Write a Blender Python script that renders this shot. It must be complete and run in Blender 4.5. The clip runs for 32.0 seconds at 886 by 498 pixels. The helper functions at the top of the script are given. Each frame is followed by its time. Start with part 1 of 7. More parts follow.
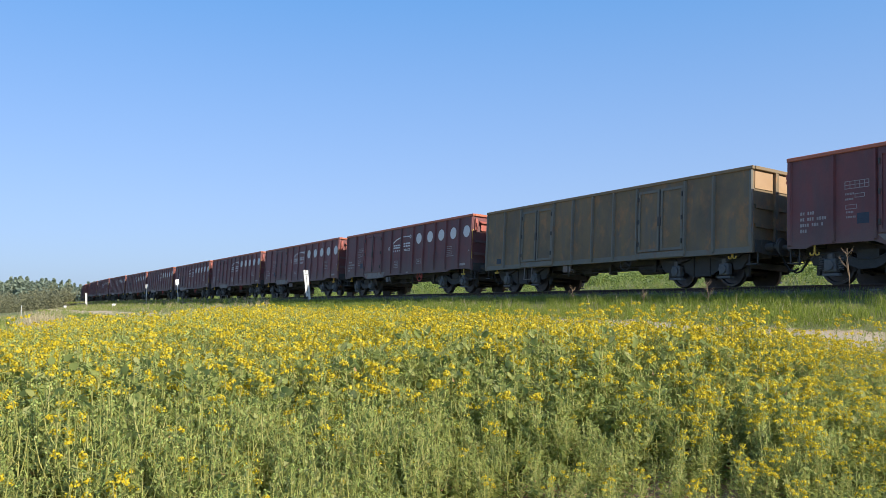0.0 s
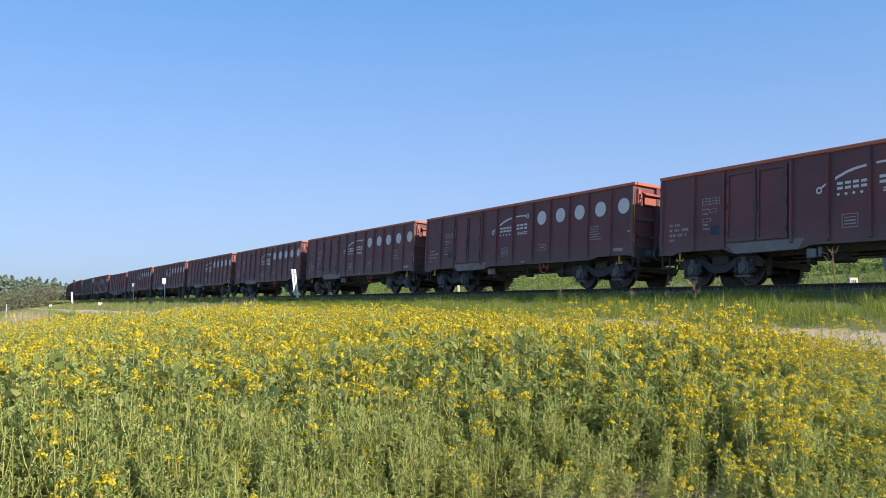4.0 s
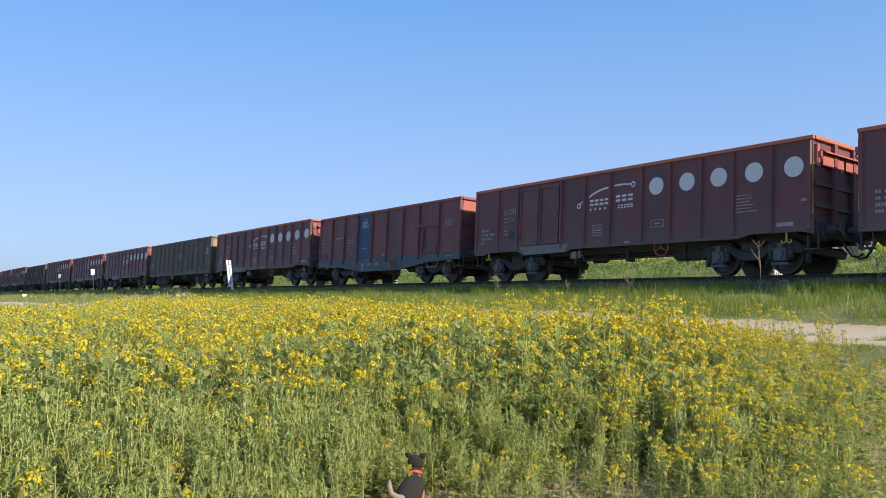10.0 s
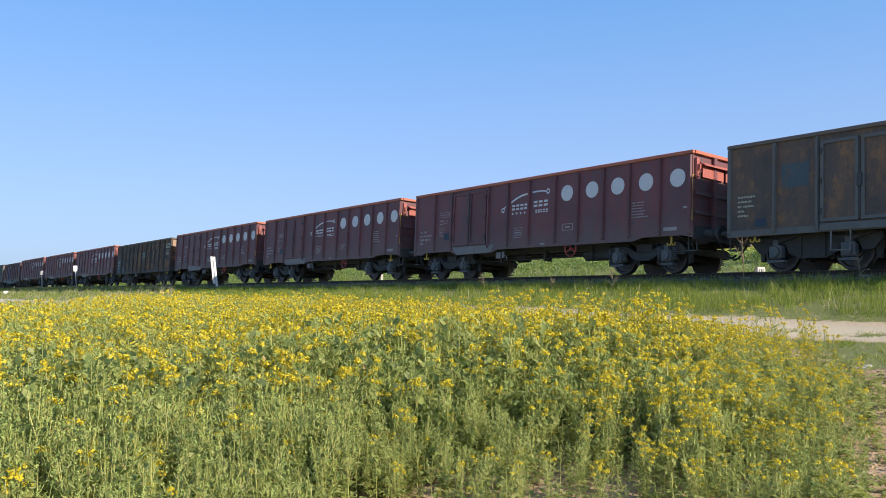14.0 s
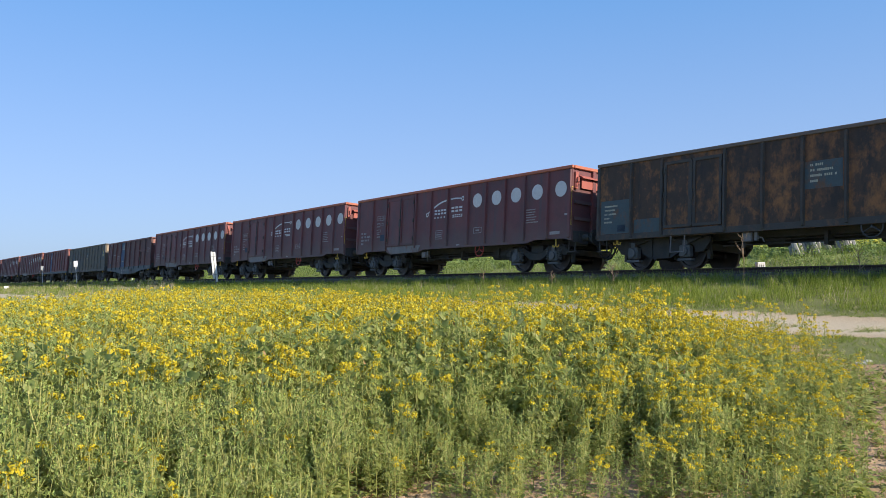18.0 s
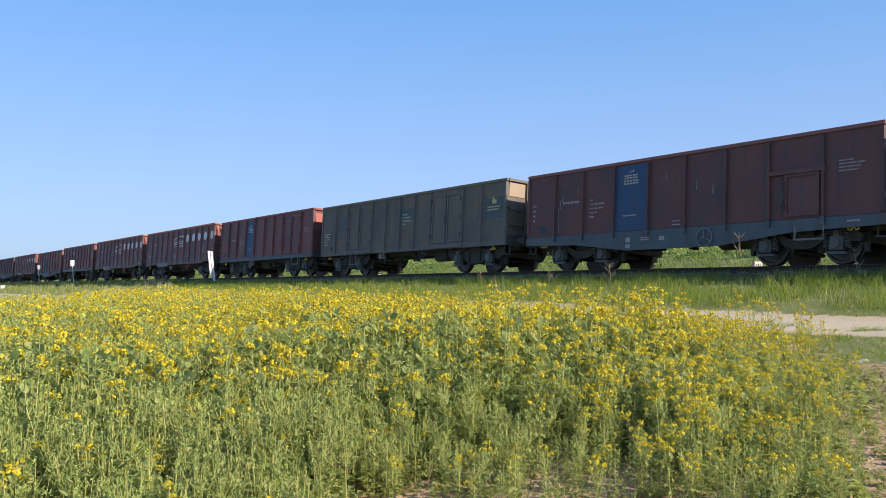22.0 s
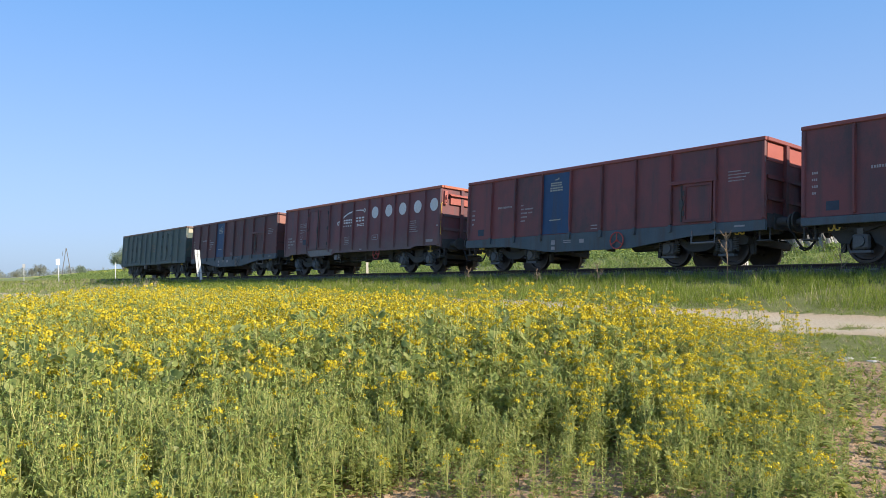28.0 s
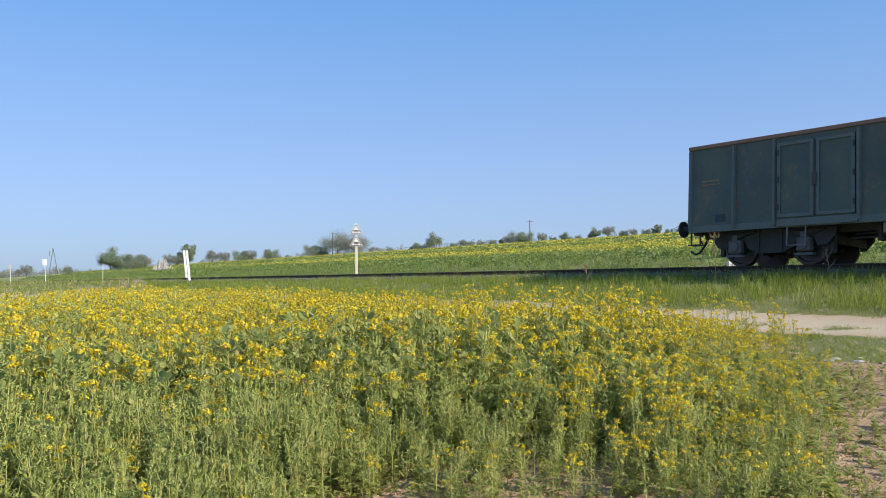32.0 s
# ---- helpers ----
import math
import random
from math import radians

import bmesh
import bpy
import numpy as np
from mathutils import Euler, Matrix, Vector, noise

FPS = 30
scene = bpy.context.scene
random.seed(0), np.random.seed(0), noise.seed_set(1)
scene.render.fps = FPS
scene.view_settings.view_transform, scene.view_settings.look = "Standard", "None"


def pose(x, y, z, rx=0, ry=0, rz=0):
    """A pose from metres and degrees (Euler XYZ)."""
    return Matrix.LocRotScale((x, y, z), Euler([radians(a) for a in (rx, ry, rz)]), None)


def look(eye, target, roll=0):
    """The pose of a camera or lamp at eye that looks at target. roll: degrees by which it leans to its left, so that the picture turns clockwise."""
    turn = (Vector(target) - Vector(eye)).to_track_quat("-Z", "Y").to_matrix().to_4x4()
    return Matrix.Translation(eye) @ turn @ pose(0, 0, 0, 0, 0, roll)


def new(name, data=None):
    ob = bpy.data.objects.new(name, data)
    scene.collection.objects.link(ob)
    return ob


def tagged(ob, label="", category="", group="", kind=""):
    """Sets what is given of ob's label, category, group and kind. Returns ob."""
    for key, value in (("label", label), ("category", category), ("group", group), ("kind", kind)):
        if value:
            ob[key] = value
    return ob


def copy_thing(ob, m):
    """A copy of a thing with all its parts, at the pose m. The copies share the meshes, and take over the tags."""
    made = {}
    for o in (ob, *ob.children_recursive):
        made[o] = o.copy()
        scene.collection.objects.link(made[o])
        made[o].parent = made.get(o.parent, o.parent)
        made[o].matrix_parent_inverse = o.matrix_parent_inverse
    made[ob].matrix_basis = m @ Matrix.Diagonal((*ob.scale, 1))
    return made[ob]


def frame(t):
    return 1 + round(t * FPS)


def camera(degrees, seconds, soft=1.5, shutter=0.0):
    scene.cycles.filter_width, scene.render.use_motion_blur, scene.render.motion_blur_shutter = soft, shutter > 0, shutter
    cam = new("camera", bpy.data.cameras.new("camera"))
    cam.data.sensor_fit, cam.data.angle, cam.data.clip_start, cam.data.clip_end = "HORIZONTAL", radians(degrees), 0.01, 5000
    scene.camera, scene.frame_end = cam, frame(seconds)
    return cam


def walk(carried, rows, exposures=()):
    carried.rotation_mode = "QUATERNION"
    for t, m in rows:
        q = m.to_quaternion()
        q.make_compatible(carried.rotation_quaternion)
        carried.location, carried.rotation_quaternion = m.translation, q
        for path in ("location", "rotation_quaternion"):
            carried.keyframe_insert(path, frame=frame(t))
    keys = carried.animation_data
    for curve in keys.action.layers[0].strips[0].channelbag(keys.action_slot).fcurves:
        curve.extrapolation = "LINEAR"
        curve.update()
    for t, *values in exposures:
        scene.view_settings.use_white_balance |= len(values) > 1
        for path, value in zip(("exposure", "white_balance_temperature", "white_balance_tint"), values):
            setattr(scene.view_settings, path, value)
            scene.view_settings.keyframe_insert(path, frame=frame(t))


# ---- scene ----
CLIP = 32.0
EYE = (0.0, 0.0, 1.55)
cam = camera(57.45, CLIP, soft=0.6)


def aim(yaw, pitch, roll=0.659):
    """Camera pose from compass yaw (right positive), upward pitch and lean, in degrees."""
    return pose(*EYE, 0, 0, -yaw) @ pose(0, 0, 0, 90 + pitch, 0, 0) @ pose(0, 0, 0, 0, 0, -roll)


walk(cam, [(t, aim(a, b)) for t, a, b in (
    (0, -4.852, 3.737), (0.5, -4.685, 3.701), (1, -4.539, 3.666), (1.5, -4.438, 3.653), (2, -4.378, 3.655), (2.5, -4.316, 3.655),
    (3, -4.241, 3.667), (3.5, -4.181, 3.676), (5.5, -3.190, 3.480), (6, -2.950, 3.511), (6.5, -2.649, 3.506), (7, -2.251, 3.477),
    (7.5, -1.849, 3.424), (8, -1.458, 3.347), (8.5, -0.971, 3.260), (9, -0.428, 3.173), (9.5, 0.050, 3.096), (10, 0.374, 3.003),
    (10.5, 0.515, 2.890), (11, 0.638, 2.829), (11.5, 0.858, 2.832), (12, 1.105, 2.833), (12.5, 1.305, 2.829), (13, 1.402, 2.822),
    (13.5, 1.417, 2.796), (14, 1.404, 2.756), (14.5, 1.367, 2.693), (16.5, 1.427, 2.693), (17, 1.381, 2.603), (17.5, 1.371, 2.494),
    (18, 1.389, 2.421), (18.5, 1.407, 2.397), (19, 1.445, 2.392), (19.5, 1.524, 2.390), (20, 1.581, 2.388), (20.5, 1.592, 2.384),
    (21, 1.586, 2.371), (21.5, 1.575, 2.361), (22, 1.575, 2.368), (22.5, 1.586, 2.378), (23, 1.592, 2.381), (23.5, 1.607, 2.381),
    (24, 1.638, 2.378), (24.5, 1.644, 2.364), (25, 1.632, 2.351), (25.5, 1.642, 2.348), (27.5, 2.252, 2.280), (28, 2.424, 2.275),
    (28.5, 2.584, 2.265), (29, 2.746, 2.260), (29.5, 2.889, 2.269), (30, 2.992, 2.279), (30.5, 3.061, 2.285), (31, 3.100, 2.285),
    (31.5, 3.129, 2.289), (32, 3.182, 2.315),
)], exposures=[(0, 0.54), (3, 0.54), (6, 0.55), (9, 0.53), (10.5, 0.60), (14, 0.63), (14.5, 0.62), (17, 0.52), (19, 0.52), (20, 0.62), (30, 0.63), (31, 0.65), (31.5, 0.57), (32, 0.48)])

# ---------------------------------------------------------------- light
SUN_AZ, SUN_EL = radians(132), radians(31)
world = bpy.data.worlds.new("world")
scene.world = world
world.use_nodes = True
wn = world.node_tree.nodes
sky = wn.new("ShaderNodeTexSky")
sky.sky_type, sky.sun_disc = "NISHITA", False
sky.sun_elevation, sky.sun_rotation = SUN_EL, SUN_AZ
sky.air_density, sky.dust_density, sky.ozone_density = 1.0, 1.35, 2.5
wn["Background"].inputs["Strength"].default_value = 0.1035
tint = wn.new("ShaderNodeMix")
tint.data_type, tint.blend_type = "RGBA", "MULTIPLY"
tint.inputs["Factor"].default_value, tint.inputs["B"].default_value = 1.0, (0.98, 1.29, 1.92, 1)
soft_sky = wn.new("ShaderNodeGamma")
soft_sky.inputs["Gamma"].default_value = 0.75
world.node_tree.links.new(sky.outputs[0], soft_sky.inputs["Color"])
world.node_tree.links.new(soft_sky.outputs[0], tint.inputs["A"])
# haze: many-times scattered light, whitish at the horizon, that evens the clear sky out
toward = wn.new("ShaderNodeTexCoord")
height = wn.new("ShaderNodeSeparateXYZ")
haze = wn.new("ShaderNodeValToRGB")
for e, (z, c) in zip((haze.color_ramp.elements[0], haze.color_ramp.elements.new(0.12), haze.color_ramp.elements.new(0.36), haze.color_ramp.elements[-1]),
                     ((0.0, (0.56, 0.70, 0.92)), (0.12, (0.46, 0.635, 0.95)), (0.36, (0.165, 0.485, 0.98)), (1.0, (0.12, 0.36, 0.84)))):
    e.position, e.color = z, (*c, 1)
bright = wn.new("ShaderNodeVectorMath")
bright.operation = "SCALE"
bright.inputs["Scale"].default_value = 6.0
both = wn.new("ShaderNodeMix")
both.data_type = "RGBA"
both.inputs["Factor"].default_value = 0.55
world.node_tree.links.new(toward.outputs["Generated"], height.inputs[0])
world.node_tree.links.new(height.outputs["Z"], haze.inputs[0])
world.node_tree.links.new(haze.outputs[0], bright.inputs[0])
world.node_tree.links.new(tint.outputs["Result"], both.inputs["A"])
world.node_tree.links.new(bright.outputs[0], both.inputs["B"])
world.node_tree.links.new(both.outputs["Result"], wn["Background"].inputs["Color"])
sun = new("sun", bpy.data.lights.new("sun", "SUN"))
sun.data.energy, sun.data.angle, sun.data.color = 5.0, radians(0.6), (1.0, 0.90, 0.74)
sun.matrix_world = look(
    (60 * math.sin(SUN_AZ) * math.cos(SUN_EL), 60 * math.cos(SUN_AZ) * math.cos(SUN_EL), 60 * math.sin(SUN_EL)), (0, 0, 0))

# ---------------------------------------------------------------- materials
def nodes_of(name):
    m = bpy.data.materials.new(name)
    m.use_nodes = True
    return m, m.node_tree.nodes, m.node_tree.links, m.node_tree.nodes["Principled BSDF"]


def ramp(ns, stops):
    r = ns.new("ShaderNodeValToRGB")
    els = r.color_ramp.elements
    while len(els) < len(stops):
        els.new(0.5)
    for e, (p, c) in zip(els, stops):
        e.position = p
        e.color = (*c, 1) if len(c) == 3 else c
    return r


def noise_tex(ns, ls, coord, scale, detail=6, rough=0.6, stretch=None):
    n = ns.new("ShaderNodeTexNoise")
    n.inputs["Scale"].default_value, n.inputs["Detail"].default_value = scale, detail
    n.inputs["Roughness"].default_value = rough
    if stretch:
        mp = ns.new("ShaderNodeMapping")
        mp.inputs["Scale"].default_value = stretch
        ls.new(coord, mp.inputs["Vector"])
        coord = mp.outputs[0]
    ls.new(coord, n.inputs["Vector"])
    return n


def mixc(ns, ls, fac, a, b):
    m = ns.new("ShaderNodeMix")
    m.data_type = "RGBA"
    for sock, v in ((m.inputs["Factor"], fac), (m.inputs["A"], a), (m.inputs["B"], b)):
        if isinstance(v, (tuple, list)):
            sock.default_value = (*v, 1)
        elif isinstance(v, (int, float)):
            sock.default_value = v
        else:
            ls.new(v, sock)
    return m.outputs["Result"]


def bump(ns, ls, p, height, strength, dist=0.01):
    b = ns.new("ShaderNodeBump")
    b.inputs["Strength"].default_value, b.inputs["Distance"].default_value = strength, dist
    ls.new(height, b.inputs["Height"])
    ls.new(b.outputs[0], p.inputs["Normal"])


def surface(name, c1, c2, scale=3.0, rough=0.8, metal=0.0, grain=40.0, relief=0.25, rust=None, rust_amount=0.5,
            streak=None, spread=0.0, dust=None, grime=None):
    """Two-tone weathered surface: broad stains, fine grain, optional rust blotches, vertical streaks, soot and brake dust."""
    m, ns, ls, p = nodes_of(name)
    plain = ns.new("ShaderNodeTexCoord").outputs["Object"]
    shift = ns.new("ShaderNodeVectorMath")
    shift.operation = "MULTIPLY_ADD"
    shift.inputs[1].default_value = (37.0, 11.0, 0.0)
    ls.new(ns.new("ShaderNodeObjectInfo").outputs["Random"], shift.inputs[0])
    ls.new(plain, shift.inputs[2])
    co = shift.outputs[0]
    a = noise_tex(ns, ls, co, scale)
    g = noise_tex(ns, ls, co, grain, 4)
    col = mixc(ns, ls, a.outputs["Fac"], c1, c2)
    if streak:
        st = noise_tex(ns, ls, co, 2.2, 5, 0.65, (1.6, 1.6, 0.16))
        r = ramp(ns, [(0.48, (0, 0, 0)), (0.72, (1, 1, 1))])
        ls.new(st.outputs["Fac"], r.inputs[0])
        col = mixc(ns, ls, r.outputs[0], col, streak)
    if rust:
        n2 = noise_tex(ns, ls, co, 2.4, 9, 0.72, (1.0, 1.0, 0.6))
        r = ramp(ns, [(0.62 - 0.22 * rust_amount, (0, 0, 0)), (0.74 - 0.18 * rust_amount, (1, 1, 1))])
        ls.new(n2.outputs["Fac"], r.inputs[0])
        col = mixc(ns, ls, r.outputs[0], col, rust)
    if grime:
        # soot in broad uneven patches, finer at their borders
        n3 = noise_tex(ns, ls, co, 0.75, 8, 0.7, (1.0, 1.0, 0.7))
        r = ramp(ns, [(0.46, (0, 0, 0)), (0.68, (0.85, 0.85, 0.85))])
        ls.new(n3.outputs["Fac"], r.inputs[0])
        col = mixc(ns, ls, r.outputs[0], col, grime)
        # pale scratches and scuffs
        n5 = noise_tex(ns, ls, co, 5.0, 8, 0.8, (1.0, 1.0, 0.35))
        r5 = ramp(ns, [(0.66, (0, 0, 0)), (0.74, (0.5, 0.5, 0.5))])
        ls.new(n5.outputs["Fac"], r5.inputs[0])
        col = mixc(ns, ls, r5.outputs[0], col, tuple(min(1.0, 0.05 + 1.5 * k) for k in c2))
    if dust:
        # brake dust that clings to the foot of the sheets, its upper border ragged
        sep = ns.new("ShaderNodeSeparateXYZ")
        ls.new(plain, sep.inputs[0])
        n4 = noise_tex(ns, ls, co, 1.6, 6, 0.65)
        wav = ns.new("ShaderNodeMath")
        wav.operation = "MULTIPLY_ADD"
        wav.inputs[1].default_value = -1.5
        ls.new(n4.outputs["Fac"], wav.inputs[0])
        ls.new(sep.outputs["Z"], wav.inputs[2])
        md = ns.new("ShaderNodeMapRange")
        md.inputs["From Min"].default_value, md.inputs["From Max"].default_value = 0.15, 0.95
        md.inputs["To Min"].default_value, md.inputs["To Max"].default_value = 0.75, 0.0
        ls.new(wav.outputs[0], md.inputs["Value"])
        col = mixc(ns, ls, md.outputs[0], col, dust)
    hv = ns.new("ShaderNodeHueSaturation")
    mr = ns.new("ShaderNodeMapRange")
    mr.inputs["To Min"].default_value, mr.inputs["To Max"].default_value = 0.72, 1.28
    ls.new(g.outputs["Fac"], mr.inputs["Value"])
    ls.new(mr.outputs[0], hv.inputs["Value"])
    ls.new(col, hv.inputs["Color"])
    out = hv.outputs[0]
    if spread:
        oi = ns.new("ShaderNodeObjectInfo")
        h2 = ns.new("ShaderNodeHueSaturation")
        m2 = ns.new("ShaderNodeMapRange")
        m2.inputs["To Min"].default_value, m2.inputs["To Max"].default_value = 1 - spread, 1 + spread
        ls.new(oi.outputs["Random"], m2.inputs["Value"])
        ls.new(m2.outputs[0], h2.inputs["Value"])
        ls.new(out, h2.inputs["Color"])
        out = h2.outputs[0]
    ls.new(out, p.inputs["Base Color"])
    p.inputs["Roughness"].default_value, p.inputs["Metallic"].default_value = rough, metal
    bump(ns, ls, p, g.outputs["Fac"], relief)
    return m


def leafy(name, stops, rough=0.55, through_light=0.35, patch=None):
    """Foliage: colour differs from piece to piece, some light comes through."""
    m, ns, ls, p = nodes_of(name)
    ge = ns.new("ShaderNodeNewGeometry")
    r = ramp(ns, stops)
    ls.new(ge.outputs["Random Per Island"], r.inputs[0])
    col = r.outputs[0]
    if patch:
        co = ns.new("ShaderNodeTexCoord").outputs["Object"]
        n = noise_tex(ns, ls, co, patch[0], 3)
        rr = ramp(ns, [(0.42, (0, 0, 0)), (0.62, (1, 1, 1))])
        ls.new(n.outputs["Fac"], rr.inputs[0])
        col = mixc(ns, ls, rr.outputs[0], col, patch[1])
    ls.new(col, p.inputs["Base Color"])
    p.inputs["Roughness"].default_value = rough
    p.inputs["Specular IOR Level"].default_value = 0.3
    tr = ns.new("ShaderNodeBsdfTranslucent")
    ls.new(col, tr.inputs["Color"])
    mx = ns.new("ShaderNodeMixShader")
    mx.inputs[0].default_value = through_light
    ls.new(p.outputs[0], mx.inputs[1])
    ls.new(tr.outputs[0], mx.inputs[2])
    ls.new(mx.outputs[0], ns["Material Output"].inputs["Surface"])
    return m

# ---------------------------------------------------------------- the line of the railway
P0 = Vector((12.35, 16.78))
HEAD = Vector((math.cos(-0.949), math.sin(-0.949)))      # the way the train goes
SIDE = Vector((HEAD.y, -HEAD.x))                          # across the line, towards the camera
BEND, RADIUS, CANT = -112.0, 700.0, 0.069


def rail_z(s):
    return EYE[2] + 0.25 - 0.00295 * s


def line_at(s):
    """Centre of the track and its heading, s metres along it."""
    if s >= BEND:
        return P0 + HEAD * s, HEAD
    a = (BEND - s) / RADIUS
    centre = P0 + HEAD * BEND - SIDE * RADIUS
    return centre + RADIUS * (SIDE * math.cos(a) - HEAD * math.sin(a)), HEAD * math.cos(a) + SIDE * math.sin(a)


def on_line(s):
    """Pose at the rail heads, x along the line, y away from the camera, leaning with the cant."""
    p, h = line_at(s)
    n = Vector((h.y, -h.x, 0))
    up = Vector((0, 0, 1)) * math.cos(CANT) - n * math.sin(CANT)
    x = Vector((h.x, h.y, 0))
    y = up.cross(x)
    m = Matrix.Identity(4)
    for i, v in enumerate((x, y, up)):
        m.col[i][:3] = v
    m.col[3][:3] = (p.x, p.y, rail_z(s))
    return m


def world_xy(s, u):
    """Point s along the straight line and u metres across it, towards the camera."""
    return P0 + HEAD * s + SIDE * u


def line_xy(x, y):
    """The reverse: s and u of a point, u by the bent line."""
    d = Vector((x, y)) - P0
    s, u = d.dot(HEAD), d.dot(SIDE)
    if s < BEND:
        c = P0 + HEAD * BEND - SIDE * RADIUS
        r = Vector((x, y)) - c
        return s, r.length - RADIUS
    return s, u


def lerp(x, pts):
    if x <= pts[0][0]:
        return pts[0][1]
    for (a, p), (b, q) in zip(pts, pts[1:]):
        if x <= b:
            return p + (q - p) * (x - a) / (b - a)
    return pts[-1][1]


NEAR_SLOPE = ((1.6, 1.50), (2.3, 1.46), (3.2, 1.22), (4.8, 0.97), (6.0, 0.78), (8.6, 0.58), (14, 0.28), (19.8, 0.0), (30, -0.35), (60, -0.9), (900, -6))
FAR_SLOPE = ((2.3, 1.40), (3.5, 1.3), (5, 1.45), (10, 2.5), (120, 10.6), (170, 10.2), (400, 2), (1500, -4))


def ground_z(x, y, rough=True):
    s, u = line_xy(x, y)
    su = (Vector((x, y)) - P0).dot(SIDE)
    lift = rail_z(s) - rail_z(0) if s > -300 else 0.885
    if u > 0:
        z = lerp(u, NEAR_SLOPE) + lift * max(0, 1 - u / 16)
    else:
        z = lerp(-su if su < -6 else -u, FAR_SLOPE) + lift * max(0, 1 + su / 40)
        z = min(z, rail_z(s) - 0.45 + max(0, -u - 2.8) * 0.6)
    if rough and abs(u) > 2.4:
        k = min(1, (abs(u) - 2.4) / 3)
        z += k * 0.05 * noise.noise((x * 0.35, y * 0.35, 0)) + k * 0.02 * noise.noise((x * 1.7, y * 1.7, 3))
    return z


# ---------------------------------------------------------------- mesh helpers
def obj(name, me, parent=None, label="", mat=None):
    ob = new(name, me)
    if mat is not None:
        for k in (mat if isinstance(mat, (list, tuple)) else [mat]):
            me.materials.append(k)
    if parent is not None:
        ob.parent = parent
    if label:
        ob["label"] = label
    return ob


def part(name, bm, material, parent, label="", smooth=False):
    """One mesh object from a bmesh, under a thing or a part."""
    me = bpy.data.meshes.new(name)
    if smooth:
        for f in bm.faces:
            f.smooth = True
    bm.normal_update()
    bm.to_mesh(me)
    bm.free()
    return obj(name, me, parent, label, material)


def from_arrays(name, verts, faces, mats=(), index=None, parent=None):
    """Mesh object from arrays: verts (n,3), faces (m,k) of equal size k, material index per face."""
    verts, faces = np.asarray(verts, np.float32), np.asarray(faces, np.int32)
    me = bpy.data.meshes.new(name)
    k = faces.shape[1]
    me.vertices.add(len(verts))
    me.vertices.foreach_set("co", verts.ravel())
    me.loops.add(faces.size)
    me.loops.foreach_set("vertex_index", faces.ravel())
    me.polygons.add(len(faces))
    me.polygons.foreach_set("loop_start", np.arange(len(faces), dtype=np.int32) * k)
    for m in mats:
        me.materials.append(m)
    if index is not None:
        me.polygons.foreach_set("material_index", np.asarray(index, np.int32))
    me.update(calc_edges=True)
    me.validate()
    return obj(name, me, parent)


def bx(bm, x0, x1, y0, y1, z0, z1, bevel=0.0):
    m = Matrix.Translation(((x0 + x1) / 2, (y0 + y1) / 2, (z0 + z1) / 2)) @ Matrix.Diagonal((x1 - x0, y1 - y0, z1 - z0, 1))
    r = bmesh.ops.create_cube(bm, size=1, matrix=m)
    if bevel:
        es = list({e for v in r["verts"] for e in v.link_edges})
        bmesh.ops.bevel(bm, geom=es, offset=bevel, segments=1, affect="EDGES")


def cyl(bm, c, r, length, axis="Y", seg=16, r2=None):
    rot = {"X": Matrix.Rotation(math.pi / 2, 4, "Y"), "Y": Matrix.Rotation(math.pi / 2, 4, "X"), "Z": Matrix.Identity(4)}[axis]
    bmesh.ops.create_cone(bm, cap_ends=True, segments=seg, radius1=r, radius2=r if r2 is None else r2, depth=length,
                          matrix=Matrix.Translation(c) @ rot)


def prism(bm, pts, y0, y1):
    """Side profile pts (x, z) pushed from y0 to y1."""
    a = [bm.verts.new((x, y0, z)) for x, z in pts]
    b = [bm.verts.new((x, y1, z)) for x, z in pts]
    n = len(pts)
    bm.faces.new(a)
    bm.faces.new(b[::-1])
    for i in range(n):
        bm.faces.new((a[(i + 1) % n], a[i], b[i], b[(i + 1) % n]))
    bmesh.ops.recalc_face_normals(bm, faces=bm.faces[:])


def tube(bm, pts, r, seg=6):
    """Round bar along a chain of points."""
    rings = []
    pts = [Vector(p) for p in pts]
    for i, p in enumerate(pts):
        d = (pts[min(i + 1, len(pts) - 1)] - pts[max(i - 1, 0)]).normalized()
        q = d.to_track_quat("Z", "Y").to_matrix()
        rr = r[i] if isinstance(r, (list, tuple)) else r
        rings.append([bm.verts.new(p + q @ Vector((rr * math.cos(2 * math.pi * k / seg), rr * math.sin(2 * math.pi * k / seg), 0)))
                      for k in range(seg)])
    for a, b in zip(rings, rings[1:]):
        for k in range(seg):
            bm.faces.new((a[k], a[(k + 1) % seg], b[(k + 1) % seg], b[k]))
    bm.faces.new(rings[0][::-1])
    bm.faces.new(rings[-1])


def empty(name, m=None):
    ob = new(name)
    ob.empty_display_size = 0.2
    if m is not None:
        ob.matrix_world = m
    return ob

